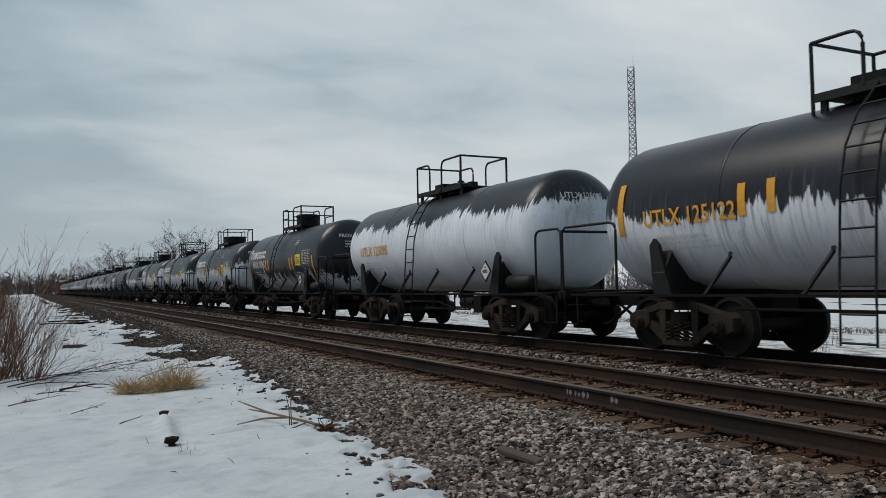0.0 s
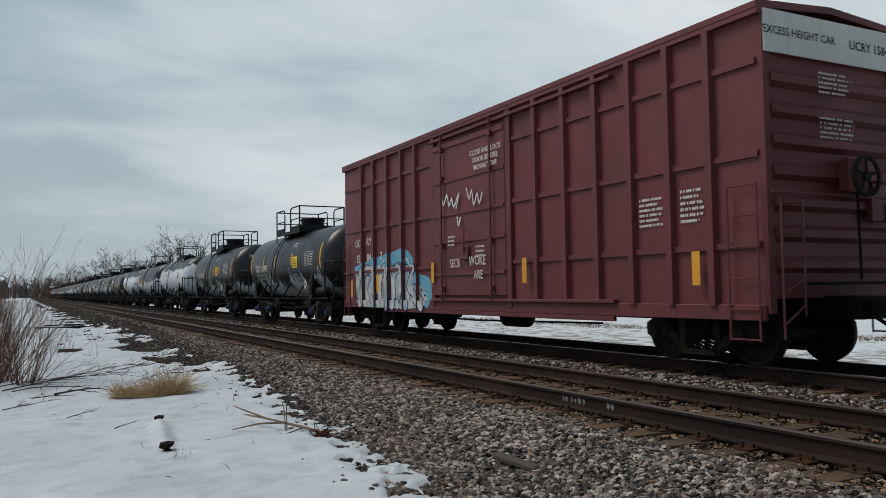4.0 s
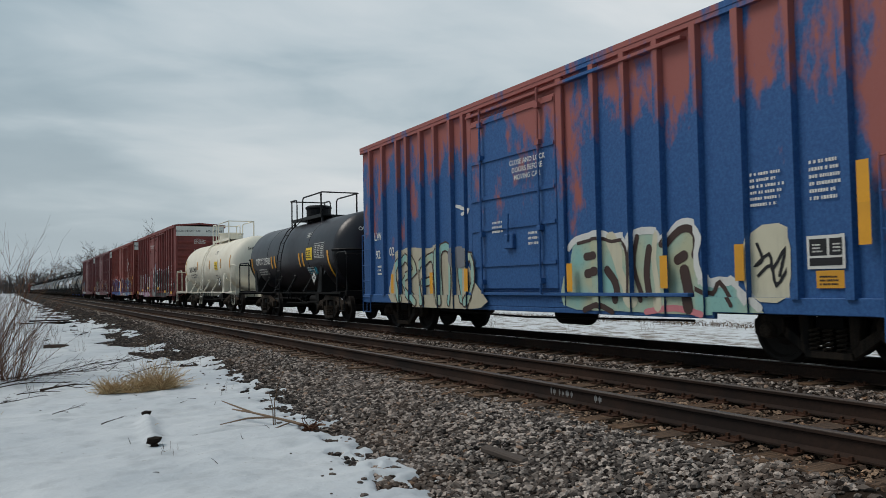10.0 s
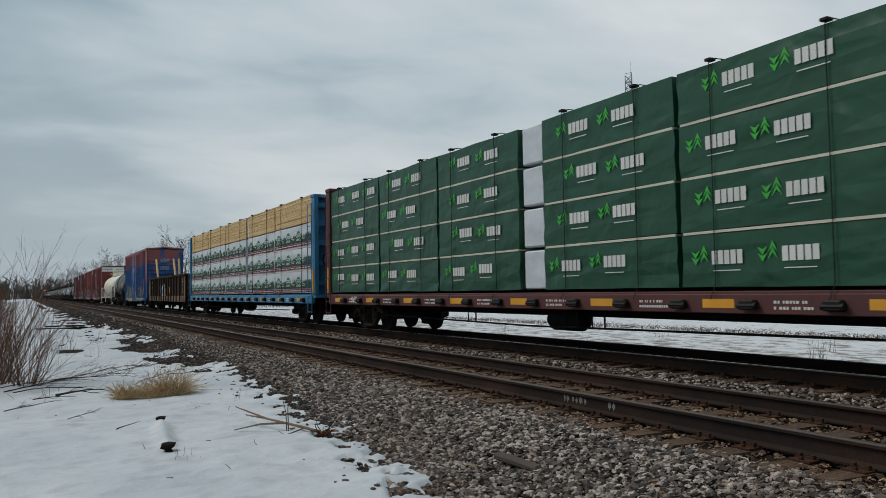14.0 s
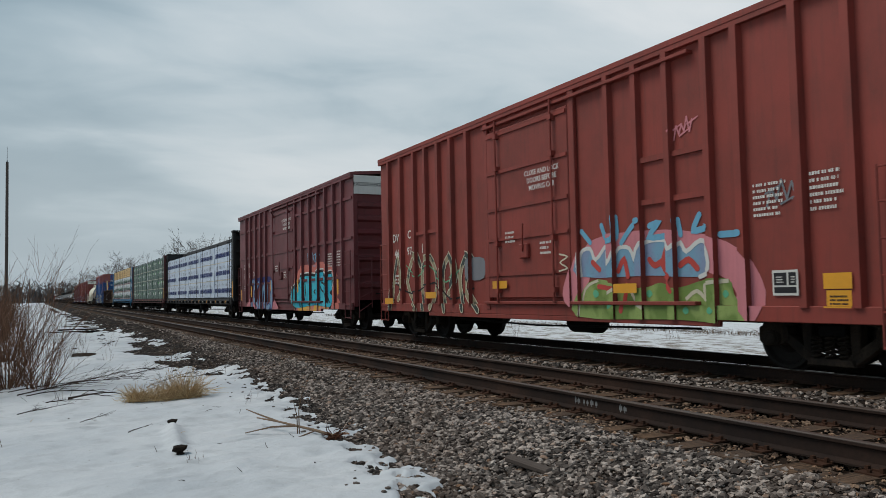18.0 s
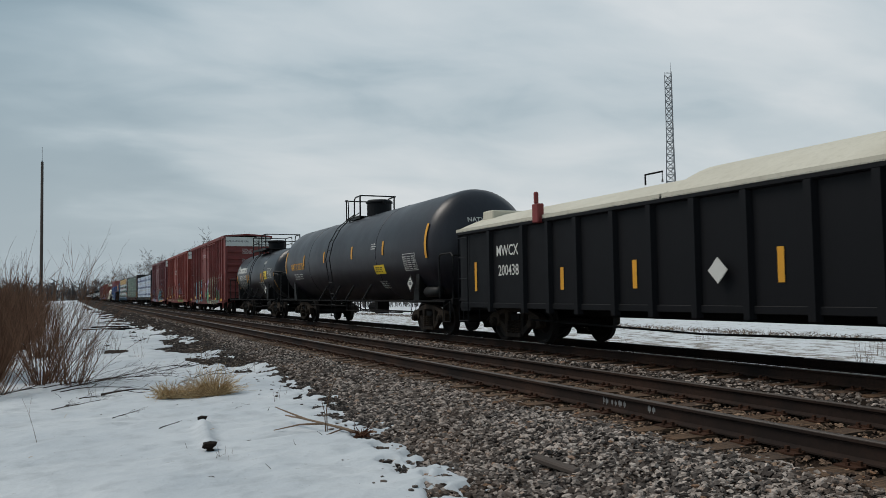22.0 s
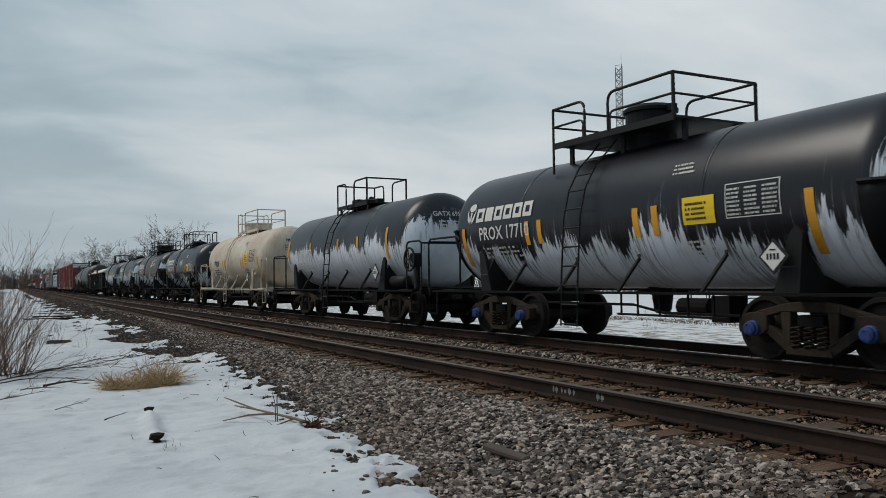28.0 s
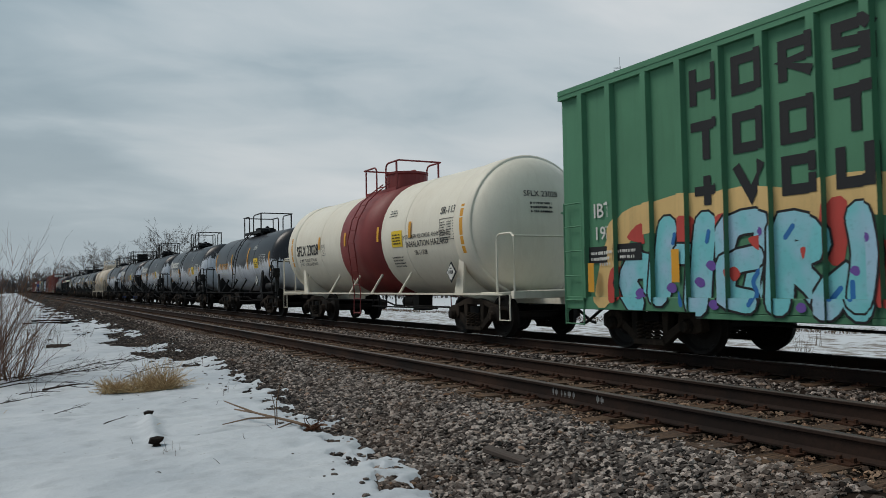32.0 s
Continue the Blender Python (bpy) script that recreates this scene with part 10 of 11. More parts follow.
twig_mat("dark_twig", srgb(46, 40, 38), srgb(74, 62, 54))
twig_mat("root_bark", srgb(74, 48, 38), srgb(112, 76, 58))


class Sticks:
    """Collects thin tapered bars and makes one mesh of them."""

    def __init__(self, sides=3):
        self.v, self.f, self.n = [], [], sides

    def line(self, pts, r0, r1):
        n, m = self.n, len(pts)
        base = len(self.v)
        for i, p in enumerate(pts):
            a, b = pts[max(i - 1, 0)], pts[min(i + 1, m - 1)]
            d = Vector(b) - Vector(a)
            if d.length < 1e-9:
                d = Vector((0, 0, 1))
            d.normalize()
            s = d.cross(Vector((0.3, 0.1, 1.0)) if abs(d.z) < 0.9 else Vector((1, 0.2, 0))).normalized()
            u = s.cross(d)
            r = r0 + (r1 - r0) * i / max(m - 1, 1)
            for k in range(n):
                t = 2 * math.pi * k / n
                q = Vector(p) + (s * math.cos(t) + u * math.sin(t)) * r
                self.v.append((q.x, q.y, q.z))
        for i in range(m - 1):
            for k in range(n):
                a, b = base + i * n + k, base + i * n + (k + 1) % n
                self.f.append((a, b, b + n, a + n))
        self.f.append(tuple(base + (m - 1) * n + k for k in range(n)))
        return self

    def mesh(self, name, material):
        me = bpy.data.meshes.new(name)
        me.from_pydata(self.v, [], self.f)
        me.materials.append(MATS[material])
        return me


def bent(rng, p, d, length, n=5, droop=0.0, wander=0.12):
    """A wandering line from p along d."""
    pts, d = [Vector(p)], Vector(d).normalized()
    for i in range(n):
        d = (d + Vector((rng.gauss(0, wander), rng.gauss(0, wander), rng.gauss(0, wander) - droop))).normalized()
        pts.append(pts[-1] + d * (length / n))
    return pts, d


def fanned_shrub(rng, stems, height, spread_r, r0, twigs=4, lean=(0, 0)):
    st = Sticks()
    for i in range(stems):
        a = rng.uniform(0, 2 * math.pi)
        out = rng.random() ** 0.7 * spread_r
        d = (math.cos(a) * out + lean[0], math.sin(a) * out + lean[1], 1.0)
        ln = height * rng.uniform(0.45, 1.0)
        p = (math.cos(a) * rng.random() * 0.25, math.sin(a) * rng.random() * 0.25, -0.08)
        pts, e = bent(rng, p, d, ln, 7, -0.02, 0.06)
        st.line(pts, r0 * rng.uniform(0.6, 1.1), r0 * 0.25)
        for k in range(rng.randint(1, twigs)):
            q = pts[rng.randint(2, 6)]
            e2 = Vector(d).normalized() + Vector((rng.gauss(0, 0.5), rng.gauss(0, 0.5), rng.uniform(0, 0.5)))
            tp, e3 = bent(rng, q, e2, ln * rng.uniform(0.15, 0.42), 4, -0.02, 0.1)
            st.line(tp, r0 * 0.4, r0 * 0.16)
            for j in range(rng.randint(0, 2)):
                q2 = tp[rng.randint(1, 3)]
                tp2, e4 = bent(rng, q2, e3 + Vector((rng.gauss(0, 0.5), rng.gauss(0, 0.5), 0.3)), ln * 0.14, 3, 0, 0.1)
                st.line(tp2, r0 * 0.22, r0 * 0.12)
    return st


def shrub(name, x, y, label, stems, height, spread_r, r0=0.008, twigs=4, lean=(0, 0), seed=1, material="bush_twig", category="shrub", group=""):
    rng = random.Random(seed)
    th = thing(name, x, y, GZ(x, y), label, category, group)
    part("stem_cluster", fanned_shrub(rng, stems, height, spread_r, r0, twigs, lean).mesh("stem_cluster", material), None, th)
    return th


shrub("shrub", -0.55, 17.6, "large leafless reddish-brown shrub with fanned thin stems in snow", 70, 2.9, 0.8, 0.009, 6, (0.0, 0), 3)
shrub("shrub", -1.35, 16.6, "leafless reddish-brown shrub with arching thin stems in snow", 60, 2.6, 0.7, 0.009, 5, (0.05, 0), 4)
shrub("shrub", -1.7, 22.0, "dense leafless brown shrub on the snowy verge", 90, 2.9, 0.6, 0.011, 5, (0, 0), 5)
shrub("shrub", -0.9, 26.5, "leafless brown shrub on the snowy verge", 70, 2.4, 0.6, 0.010, 5, (0, 0), 6)
brush_rng = random.Random(9)
for k in range(40):
    by = 21 + 66 * (k / 40) ** 1.3 + brush_rng.uniform(-2, 2)
    bx = (-0.6 - by * 0.022) - abs(brush_rng.gauss(0, 2.2)) * (0.4 + by / 60)
    shrub("shrub", bx, by, "dense leafless brown shrub in the brushy strip beside the railway", 90, brush_rng.uniform(1.6, 2.8), 0.65, 0.014, 6, (0, 0), 40 + k, group="brush along the verge")

shrub("shrub", 0.0, 17.0, "leafless reddish-brown shrub with thin fanned stems", 46, 1.7, 0.9, 0.008, 5, (0.1, 0), 201)
shrub("shrub", -0.3, 18.6, "leafless reddish-brown shrub with thin fanned stems", 44, 2.4, 0.9, 0.008, 6, (0.0, 0), 202)
# brown weeds that stand in the snow
for k, (wx, wy, h, n) in enumerate(((3.25, 22.9, 0.55, 16), (3.3, 22.7, 1.0, 3), (2.3, 31.6, 0.6, 14), (2.15, 15.2, 0.95, 4), (1.15, 27.5, 0.75, 18), (0.75, 26.6, 0.8, 14), (1.75, 24.5, 0.5, 6), (0.55, 20.5, 0.7, 4), (0.4, 15.6, 0.5, 5), (2.9, 27.0, 0.6, 8), (1.4, 33.0, 0.8, 16), (0.3, 36.0, 0.9, 18), (3.6, 17.6, 0.5, 4), (2.6, 19.2, 0.45, 6), (1.5, 8.75, 0.22, 9), (3.05, 13.4, 0.25, 5), (-0.33, 10.6, 0.95, 1))):
    shrub("dead_weed", wx, wy, "dead brown weed stalks standing in the snow", n, h, 0.45, 0.004, 2, (0, 0), 80 + k, "weed_stalk", "weed", "dead weeds on the verge")
for k, (wx, wy, h, n) in enumerate(((17.0, 13.2, 1.0, 12), (17.6, 13.6, 0.8, 8), (16.4, 21.5, 0.7, 8), (18.5, 30.0, 0.9, 10), (17.2, 9.6, 0.8, 7), (20.5, 15.5, 0.7, 9), (16.8, 17.4, 0.6, 5), (22, 24, 0.9, 9))):
    shrub("dead_weed", wx, wy, "dead brown weed stalks in the snowy field", n, h, 0.35, 0.006, 2, (0, 0), 120 + k, "weed_stalk", "weed", "dead weeds in the field")


def dry_tuft(x, y, reach, height, blades, seed):
    rng = random.Random(seed)
    st = Sticks()
    for i in range(blades):
        a = rng.uniform(0, 2 * math.pi)
        px, py = rng.gauss(0, reach * 0.5), rng.gauss(0, 0.09)
        d = (math.cos(a) * 0.9 + 0.2, math.sin(a) * 0.5, rng.uniform(0.5, 1.8))
        pts, e = bent(rng, (px, py, -0.03), d, height * rng.uniform(0.4, 1.25), 5, 0.12, 0.14)
        for p in pts:
            p.z = max(p.z, 0.004 + 0.03 * rng.random())
        st.line(pts, 0.0055, 0.002)
    th = thing("grass_tuft", x, y, GZ(x, y), "flattened tuft of dry straw-coloured grass on snow", "grass", "dry grass tufts")
    part("blade_cluster", st.mesh("blade_cluster", "dry_grass"), None, th)


dry_tuft(1.52, 14.6, 0.2, 0.34, 380, 1)
dry_tuft(1.9, 14.55, 0.2, 0.34, 360, 2)
dry_tuft(2.25, 14.5, 0.16, 0.5, 420, 3)


def fallen_branch(x, y, rz, length, r0, seed, forks=9, label="dark fallen branch with side twigs lying on snow"):
    rng = random.Random(seed)
    th = thing("fallen_branch", x, y, GZ(x, y), label, "branch", "fallen branches")
    c, s = math.cos(rz), math.sin(rz)
    main, e = bent(rng, (0, 0, 0.04), (c, s, 0.16), length, 9, 0.012, 0.07)
    part("limb", Sticks(5).line(main, r0, r0 * 0.3).mesh("limb", "dark_twig"), None, th)
    tw = Sticks()
    for k in range(forks):
        q = main[rng.randint(1, 8)]
        b = rz + rng.choice((-1, 1)) * rng.uniform(0.25, 0.8)
        pts, e = bent(rng, q, (math.cos(b), math.sin(b), rng.uniform(-0.1, 0.5)), length * rng.uniform(0.2, 0.45), 5, 0.02, 0.1)
        tw.line(pts, r0 * 0.5, r0 * 0.15)
        for j in range(3):
            q2 = pts[rng.randint(1, 4)]
            b2 = b + rng.choice((-1, 1)) * rng.uniform(0.3, 0.9)
            p2, e = bent(rng, q2, (math.cos(b2), math.sin(b2), rng.uniform(-0.1, 0.6)), length * 0.12, 3, 0.0, 0.12)
            tw.line(p2, r0 * 0.25, r0 * 0.12)
    part("twig_cluster", tw.mesh("twig_cluster", "dark_twig"), None, th)


fallen_branch(-0.35, 16.2, 0.30, 2.7, 0.012, 1, 16)
fallen_branch(-0.2, 16.0, 0.12, 2.3, 0.010, 2, 12)
fallen_branch(-0.5, 16.6, 0.55, 2.6, 0.010, 3, 14)
fallen_branch(0.45, 15.5, 0.05, 0.9, 0.02, 4, 2, "short dark stick lying on snow")
fallen_branch(0.1, 15.2, -0.2, 0.7, 0.01, 5, 5)
fallen_branch(-0.3, 14.2, 0.7, 0.9, 0.009, 6, 6)
fallen_branch(0.65, 17.5, 0.4, 1.6, 0.009, 7, 12)
fallen_branch(0.5, 12.1, 0.2, 0.5, 0.006, 8, 6)
fallen_branch(1.0, 10.85, 0.5, 0.32, 0.008, 9, 1, "small dark stick lying on snow")
fallen_branch(2.6, 17.6, 0.2, 1.0, 0.010, 10, 6)
fallen_branch(2.2, 16.8, 0.5, 0.9, 0.010, 11, 6)
fallen_branch(-1.6, 15.9, 0.2, 1.2, 0.016, 12, 6)

# the uprooted dead stem
up = thing("uprooted_stem", 3.11, 9.15, GZ(3.11, 9.15) + 0.01, "uprooted dead stem with reddish root and broken forks on snow", "branch")
rng = random.Random(5)
part("stem", Sticks(6).line([(0.0, 0.0, 0.05), (-0.14, 0.25, 0.09), (-0.3, 0.55, 0.12), (-0.42, 0.95, 0.13), (-0.5, 1.3, 0.12), (-0.52, 1.6, 0.1)], 0.021, 0.009).mesh("stem", "drift_wood"), None, up)
part("fork", Sticks(5).line([(-0.3, 0.55, 0.12), (-0.55, 0.75, 0.1), (-0.85, 0.85, 0.04)], 0.016, 0.006).mesh("fork", "drift_wood"), None, up)
part("fork", Sticks(5).line([(-0.42, 0.95, 0.13), (-0.6, 1.3, 0.2), (-0.66, 1.6, 0.22)], 0.014, 0.006).mesh("fork", "drift_wood"), None, up)
part("fork", Sticks(5).line([(-0.14, 0.25, 0.09), (-0.4, 0.2, 0.03), (-0.7, 0.25, -0.02)], 0.010, 0.005).mesh("fork", "drift_wood"), None, up)
part("fork", Sticks(5).line([(-0.27, 0.5, 0.0), (-0.27, 0.52, 0.3), (-0.22, 0.55, 0.5), (-0.08, 0.6, 0.75)], 0.008, 0.003).mesh("fork", "weed_stalk"), None, up)
part("fork", Sticks(5).line([(-0.29, 0.5, -0.02), (-0.3, 0.5, 0.25), (-0.34, 0.5, 0.42)], 0.008, 0.003).mesh("fork", "weed_stalk"), None, up)
rb = Sticks(4)
for k in range(60):
    a, b = rng.uniform(0, 6.28), rng.uniform(-0.5, 0.9)
    pts, e = bent(rng, (rng.gauss(0, 0.02), 0.02 + rng.gauss(0, 0.03), 0.04), (math.cos(a), -0.5 + math.sin(a) * 0.6, b), rng.uniform(0.06, 0.19), 4, 0.1, 0.3)
    rb.line(pts, 0.007, 0.003)
part("root_ball", rb.mesh("root_ball", "root_bark"), None, up, "tangled reddish-brown root ball")


def clod(rng, r):
    bm = bmesh.new()
    bmesh.ops.create_icosphere(bm, subdivisions=1, radius=r)
    for v in bm.verts:
        k = rng.uniform(0.7, 1.25)
        v.co = Vector((v.co.x * k * 1.3, v.co.y * k, v.co.z * k * 0.6))
    return bm


def snowy_log():
    """A short log, its top under snow, dark at both ends."""
    x0, y0, x1, y1 = 1.39, 9.3, 1.58, 11.3
    L = math.hypot(x1 - x0, y1 - y0)
    th = thing("log", (x0 + x1) / 2, (y0 + y1) / 2, GZ(1.7, 10.5), "short round log under snow with dark exposed ends", "log")
    th.rotation_euler = (0, 0, -math.atan2(x1 - x0, y1 - y0))
    bm = bmesh.new()
    prof = [(-L / 2 - 0.07, 0.03), (-L / 2 - 0.05, 0.05)] + [(-L / 2 + L * k / 8, 0.034 + 0.004 * math.sin(k * 2.1)) for k in range(9)] + [(L / 2 + 0.05, 0.055), (L / 2 + 0.07, 0.03)]
    lathe(bm, prof, 12)
    for v in bm.verts:
        v.co.z -= 0.026
    part("trunk", bm, "soil", th, smooth=False)
    for e_, rr in ((-1, 0.085), (1, 0.075)):
        b2 = clod(random.Random(3 + e_), rr)
        cl = part("broken_end", b2, "soil", th)
        cl.matrix_basis = pose(0.0, e_ * (L / 2 + 0.02), 0.05, 0, 0, 80)


snowy_log()
# chunks of dark stone, wood and bark lying loose on the snow
bits = random.Random(21)


CLODS = []
for k in range(5):
    me = bpy.data.meshes.new("clod")
    bmc = clod(bits, 0.03)
    bmc.to_mesh(me)
    bmc.free()
    me.materials.append(MATS["slag_stone"])
    CLODS.append(me)
for k in range(110):
    cy = bits.uniform(5.5, 26)
    cx = 3.5 - abs(bits.gauss(0, 0.3)) - (0.6 if cy < 7.5 else 0) if k < 90 else bits.uniform(-1.0, 3.0)
    ob = new("loose_stone", CLODS[k % 5])
    s = bits.uniform(0.3, 1.1) if k < 90 else bits.uniform(0.2, 0.5)
    ob.matrix_basis = pose(cx, cy, GZ(cx, cy) + 0.004, 0, 0, bits.uniform(0, 360)) @ Matrix.Diagonal((s, s, s, 1))
    tagged(ob, "small dark stone lying loose on snow", "stone", "loose stones on the snow")
for k in range(40):
    cy = bits.uniform(6.0, 24)
    cx = bits.uniform(-0.6, 3.0)
    st = Sticks()
    r2 = random.Random(k)
    a = bits.uniform(0, 6.28)
    pts, e = bent(r2, (0, 0, 0.006), (math.cos(a), math.sin(a), 0.15 if k % 3 else 0.9), bits.uniform(0.05, 0.18), 4, 0.05 if k % 3 else 0.0, 0.15)
    st.line(pts, 0.004, 0.002)
    ob = new("twig", st.mesh("twig", "dark_twig" if k % 4 else "dry_grass"))
    ob.location = (cx, cy, GZ(cx, cy))
    tagged(ob, "small broken twig lying on snow", "twig", "twigs on the snow")
# a weathered wood block in the stones
bm = boxes((-0.26, 0.26, -0.05, 0.05, -0.02, 0.04), bev=0.015)
ob = part("wood_chunk", bm, "pole_wood", None)
ob.matrix_basis = pose(3.93, 6.2, GZ(3.93, 6.2) + 0.05, 4, 6, -75)
tagged(ob, "weathered brown wood chunk lying on ballast", "wood")
# dark timbers by the verge far down
for k, (tx, ty, rz, L) in enumerate(((1.6, 46.0, 90, 2.4), (2.2, 50.5, 84, 2.6))):
    ob = part("timber", boxes((-L / 2, L / 2, -0.08, 0.08, -0.02, 0.07), bev=0.02), "steel_dark", None)
    ob.matrix_basis = pose(tx, ty, GZ(tx, ty) + 0.0, 0, 0, rz - 90)
    tagged(ob, "old dark wooden timber lying on the snowy verge", "timber", "timbers on the verge")


# a line of dry grass along the ditch across the field
ditch, dr = Sticks(), random.Random(77)
for k in range(2600):
    gy_ = dr.uniform(6, 75)
    gx_ = 26.2 - (gy_ - 20) * 0.02 + dr.gauss(0, 0.35)
    ditch.line([(gx_, gy_, -0.95), (gx_ + dr.gauss(0, 0.06), gy_ + dr.gauss(0, 0.08), -0.78 + dr.random() * 0.1), (gx_ + dr.gauss(0, 0.12), gy_ + dr.gauss(0, 0.16), -0.74 + dr.random() * 0.16)], 0.012, 0.005)
tagged(part("ditch_grass", ditch.mesh("ditch_grass", "weed_stalk"), None, None), "low dry grass along a ditch across the snowy field", "grass", "", "stuff")


# ---- trees ----
def bare_crown(rng, height, width, depth=4, upright=0.5, trunk_r=None, low=0.28):
    """A leafless tree: trunk sticks and crown sticks."""
    trunk, crown = Sticks(6), Sticks(3)
    r0 = trunk_r or height * 0.016
    main, d = bent(rng, (0, 0, -0.3), (rng.gauss(0, 0.04), rng.gauss(0, 0.04), 1), height * 0.82, 8, 0, 0.05)
    trunk.line(main, r0, r0 * 0.25)

    def grow(p, d, ln, r, lev):
        pts, e = bent(rng, p, d, ln, 4, -0.03, 0.13)
        crown.line(pts, r, r * 0.45)
        if lev <= 0:
            return
        for k in range(rng.randint(3, 5)):
            i = rng.randint(1, 4)
            dd = e + Vector((rng.gauss(0, 0.62), rng.gauss(0, 0.62), rng.gauss(0.12, 0.4)))
            grow(pts[i], dd, ln * rng.uniform(0.42, 0.68), max(r * 0.55, 0.019), lev - 1)
    n = rng.randint(9, 13)
    for k in range(n):
        f = low + (0.98 - low) * (k + rng.random()) / n
        q = main[0].lerp(main[-1], 0)
        i = min(int(f * 8), 7)
        q = main[i].lerp(main[i + 1], f * 8 - i)
        a = k * 2.4 + rng.uniform(-0.5, 0.5)
        ln = width * 0.5 * (1.15 - 0.6 * abs(f - 0.45)) * rng.uniform(0.7, 1.1)
        grow(q, (math.cos(a), math.sin(a), upright + f * 0.9), ln, r0 * (0.5 - 0.3 * f), depth - 1)
    return trunk, crown


TREE_KINDS = []
for k, (h, w, up_, low) in enumerate(((12, 9, 0.55, 0.3), (13, 7.5, 0.8, 0.25), (10, 9.5, 0.45, 0.2), (15, 9, 0.9, 0.35))):
    a, b = bare_crown(random.Random(60 + k), h, w, 4, up_, low=low)
    TREE_KINDS.append((h, a.mesh("trunk", "bare_tree"), b.mesh("crown", "bare_tree")))


def tree(x, y, top, kind, label, rz=0, wide=1.0, group="bare trees"):
    """Stands a tree of a kind so that it is top metres high over the rails."""
    h, a, b = TREE_KINDS[kind]
    z = GZ(x, y)
    th = thing("tree", x, y, z, label, "tree", group)
    s = (top - z) / h
    th.matrix_basis = pose(x, y, z, 0, 0, rz) @ Matrix.Diagonal((s * wide, s * wide, s, 1))
    part("trunk", a, None, th)
    part("crown", b, None, th)


def bearing(az, dist):
    return dist * math.sin(radians(az)), dist * math.cos(radians(az))


def tree_at(az, dist, el, kind, label, rz=0, wide=1.0):
    x, y = bearing(az, dist)
    tree(x, y, 1.187 + dist * math.tan(radians(el)), kind, label, rz, wide)


woods = random.Random(33)
LB = "tall leafless grey-brown deciduous tree behind the railway"
for az, dist, el, kind in ((8.8, 150, 3.7, 1), (8.1, 165, 3.2, 0), (9.6, 150, 3.3, 2), (10.5, 140, 3.0, 0), (4.6, 230, 2.5, 0), (4.1, 240, 2.2, 1), (5.4, 210, 2.3, 2), (6.3, 200, 2.2, 1), (7.2, 180, 2.4, 0), (3.3, 290, 1.7, 0), (2.6, 330, 1.5, 2), (2.0, 380, 1.4, 1), (12, 135, 2.7, 1), (14, 130, 2.4, 0), (16.5, 130, 2.6, 2), (19, 125, 2.5, 1), (22, 120, 2.3, 0), (25, 118, 2.8, 1), (28, 115, 2.6, 2), (31, 112, 3.2, 0)):
    tree_at(az, dist, el, kind, LB, woods.uniform(0, 360), woods.uniform(0.85, 1.15))
for az, dist, el, kind, wd in ((34.5, 115, 4.8, 0, 1), (37, 112, 6.1, 3, 1), (39, 110, 6.3, 1, 1), (41.5, 112, 4.6, 2, 1), (44.5, 112, 4.3, 0, 1), (48.5, 105, 7.2, 3, 1.1), (46.5, 115, 4.5, 1, 1), (51, 118, 4.6, 2, 1), (53.2, 108, 6.9, 0, 1), (54.6, 104, 7.9, 3, 1), (56, 106, 7.2, 1, 1), (58, 104, 7.6, 0, 1), (60.5, 104, 6.6, 3, 1), (63, 104, 7.2, 1, 1), (66, 108, 6.8, 0, 1)):
    tree_at(az, dist, el, kind, "tall leafless tree with pale forked trunk beyond the field", woods.uniform(0, 360), wd)


def fir(rng, height):
    trunk, crown = Sticks(6), Sticks(3)
    trunk.line([(0, 0, -0.3), (0, 0, height * 0.5), (0, 0, height)], height * 0.018, 0.02)
    n = int(height * 5)
    for k in range(n):
        f = 0.12 + 0.86 * k / n
        ln = (1 - f) ** 0.75 * height * 0.24 * rng.uniform(0.65, 1.15)
        for j in range(4):
            a = k * 1.1 + j * 1.57 + rng.uniform(-0.4, 0.4)
            pts, e = bent(rng, (0, 0, f * height), (math.cos(a), math.sin(a), -0.12 + 0.5 * f), ln, 4, 0.03, 0.06)
            crown.line(pts, 0.05, 0.02)
            for q in pts[1:]:
                for s in (-1, 1, 0):
                    d = Vector((math.cos(a + s * 1.0), math.sin(a + s * 1.0), rng.uniform(-0.5, 0.15)))
                    crown.line([q, q + d * ln * 0.3, q + d * ln * 0.42 + Vector((0, 0, -0.12))], 0.1, 0.03)
    return trunk, crown


fa, fb = fir(random.Random(2), 10)
TREE_KINDS.append((10, fa.mesh("trunk", "bare_tree"), fb.mesh("crown", "conifer")))
for az, dist, el, wd in ((52.9, 104, 5.2, 1.0), (53.7, 100, 6.0, 0.9), (55.0, 108, 5.6, 1.1), (57.2, 100, 5.0, 1.0), (59.5, 102, 5.5, 0.9)):
    x, y = bearing(az, dist)
    tree(x, y, 1.187 + dist * math.tan(radians(el)), 4, "dark green fir among bare trees beyond the field", woods.uniform(0, 360), wd, "firs")

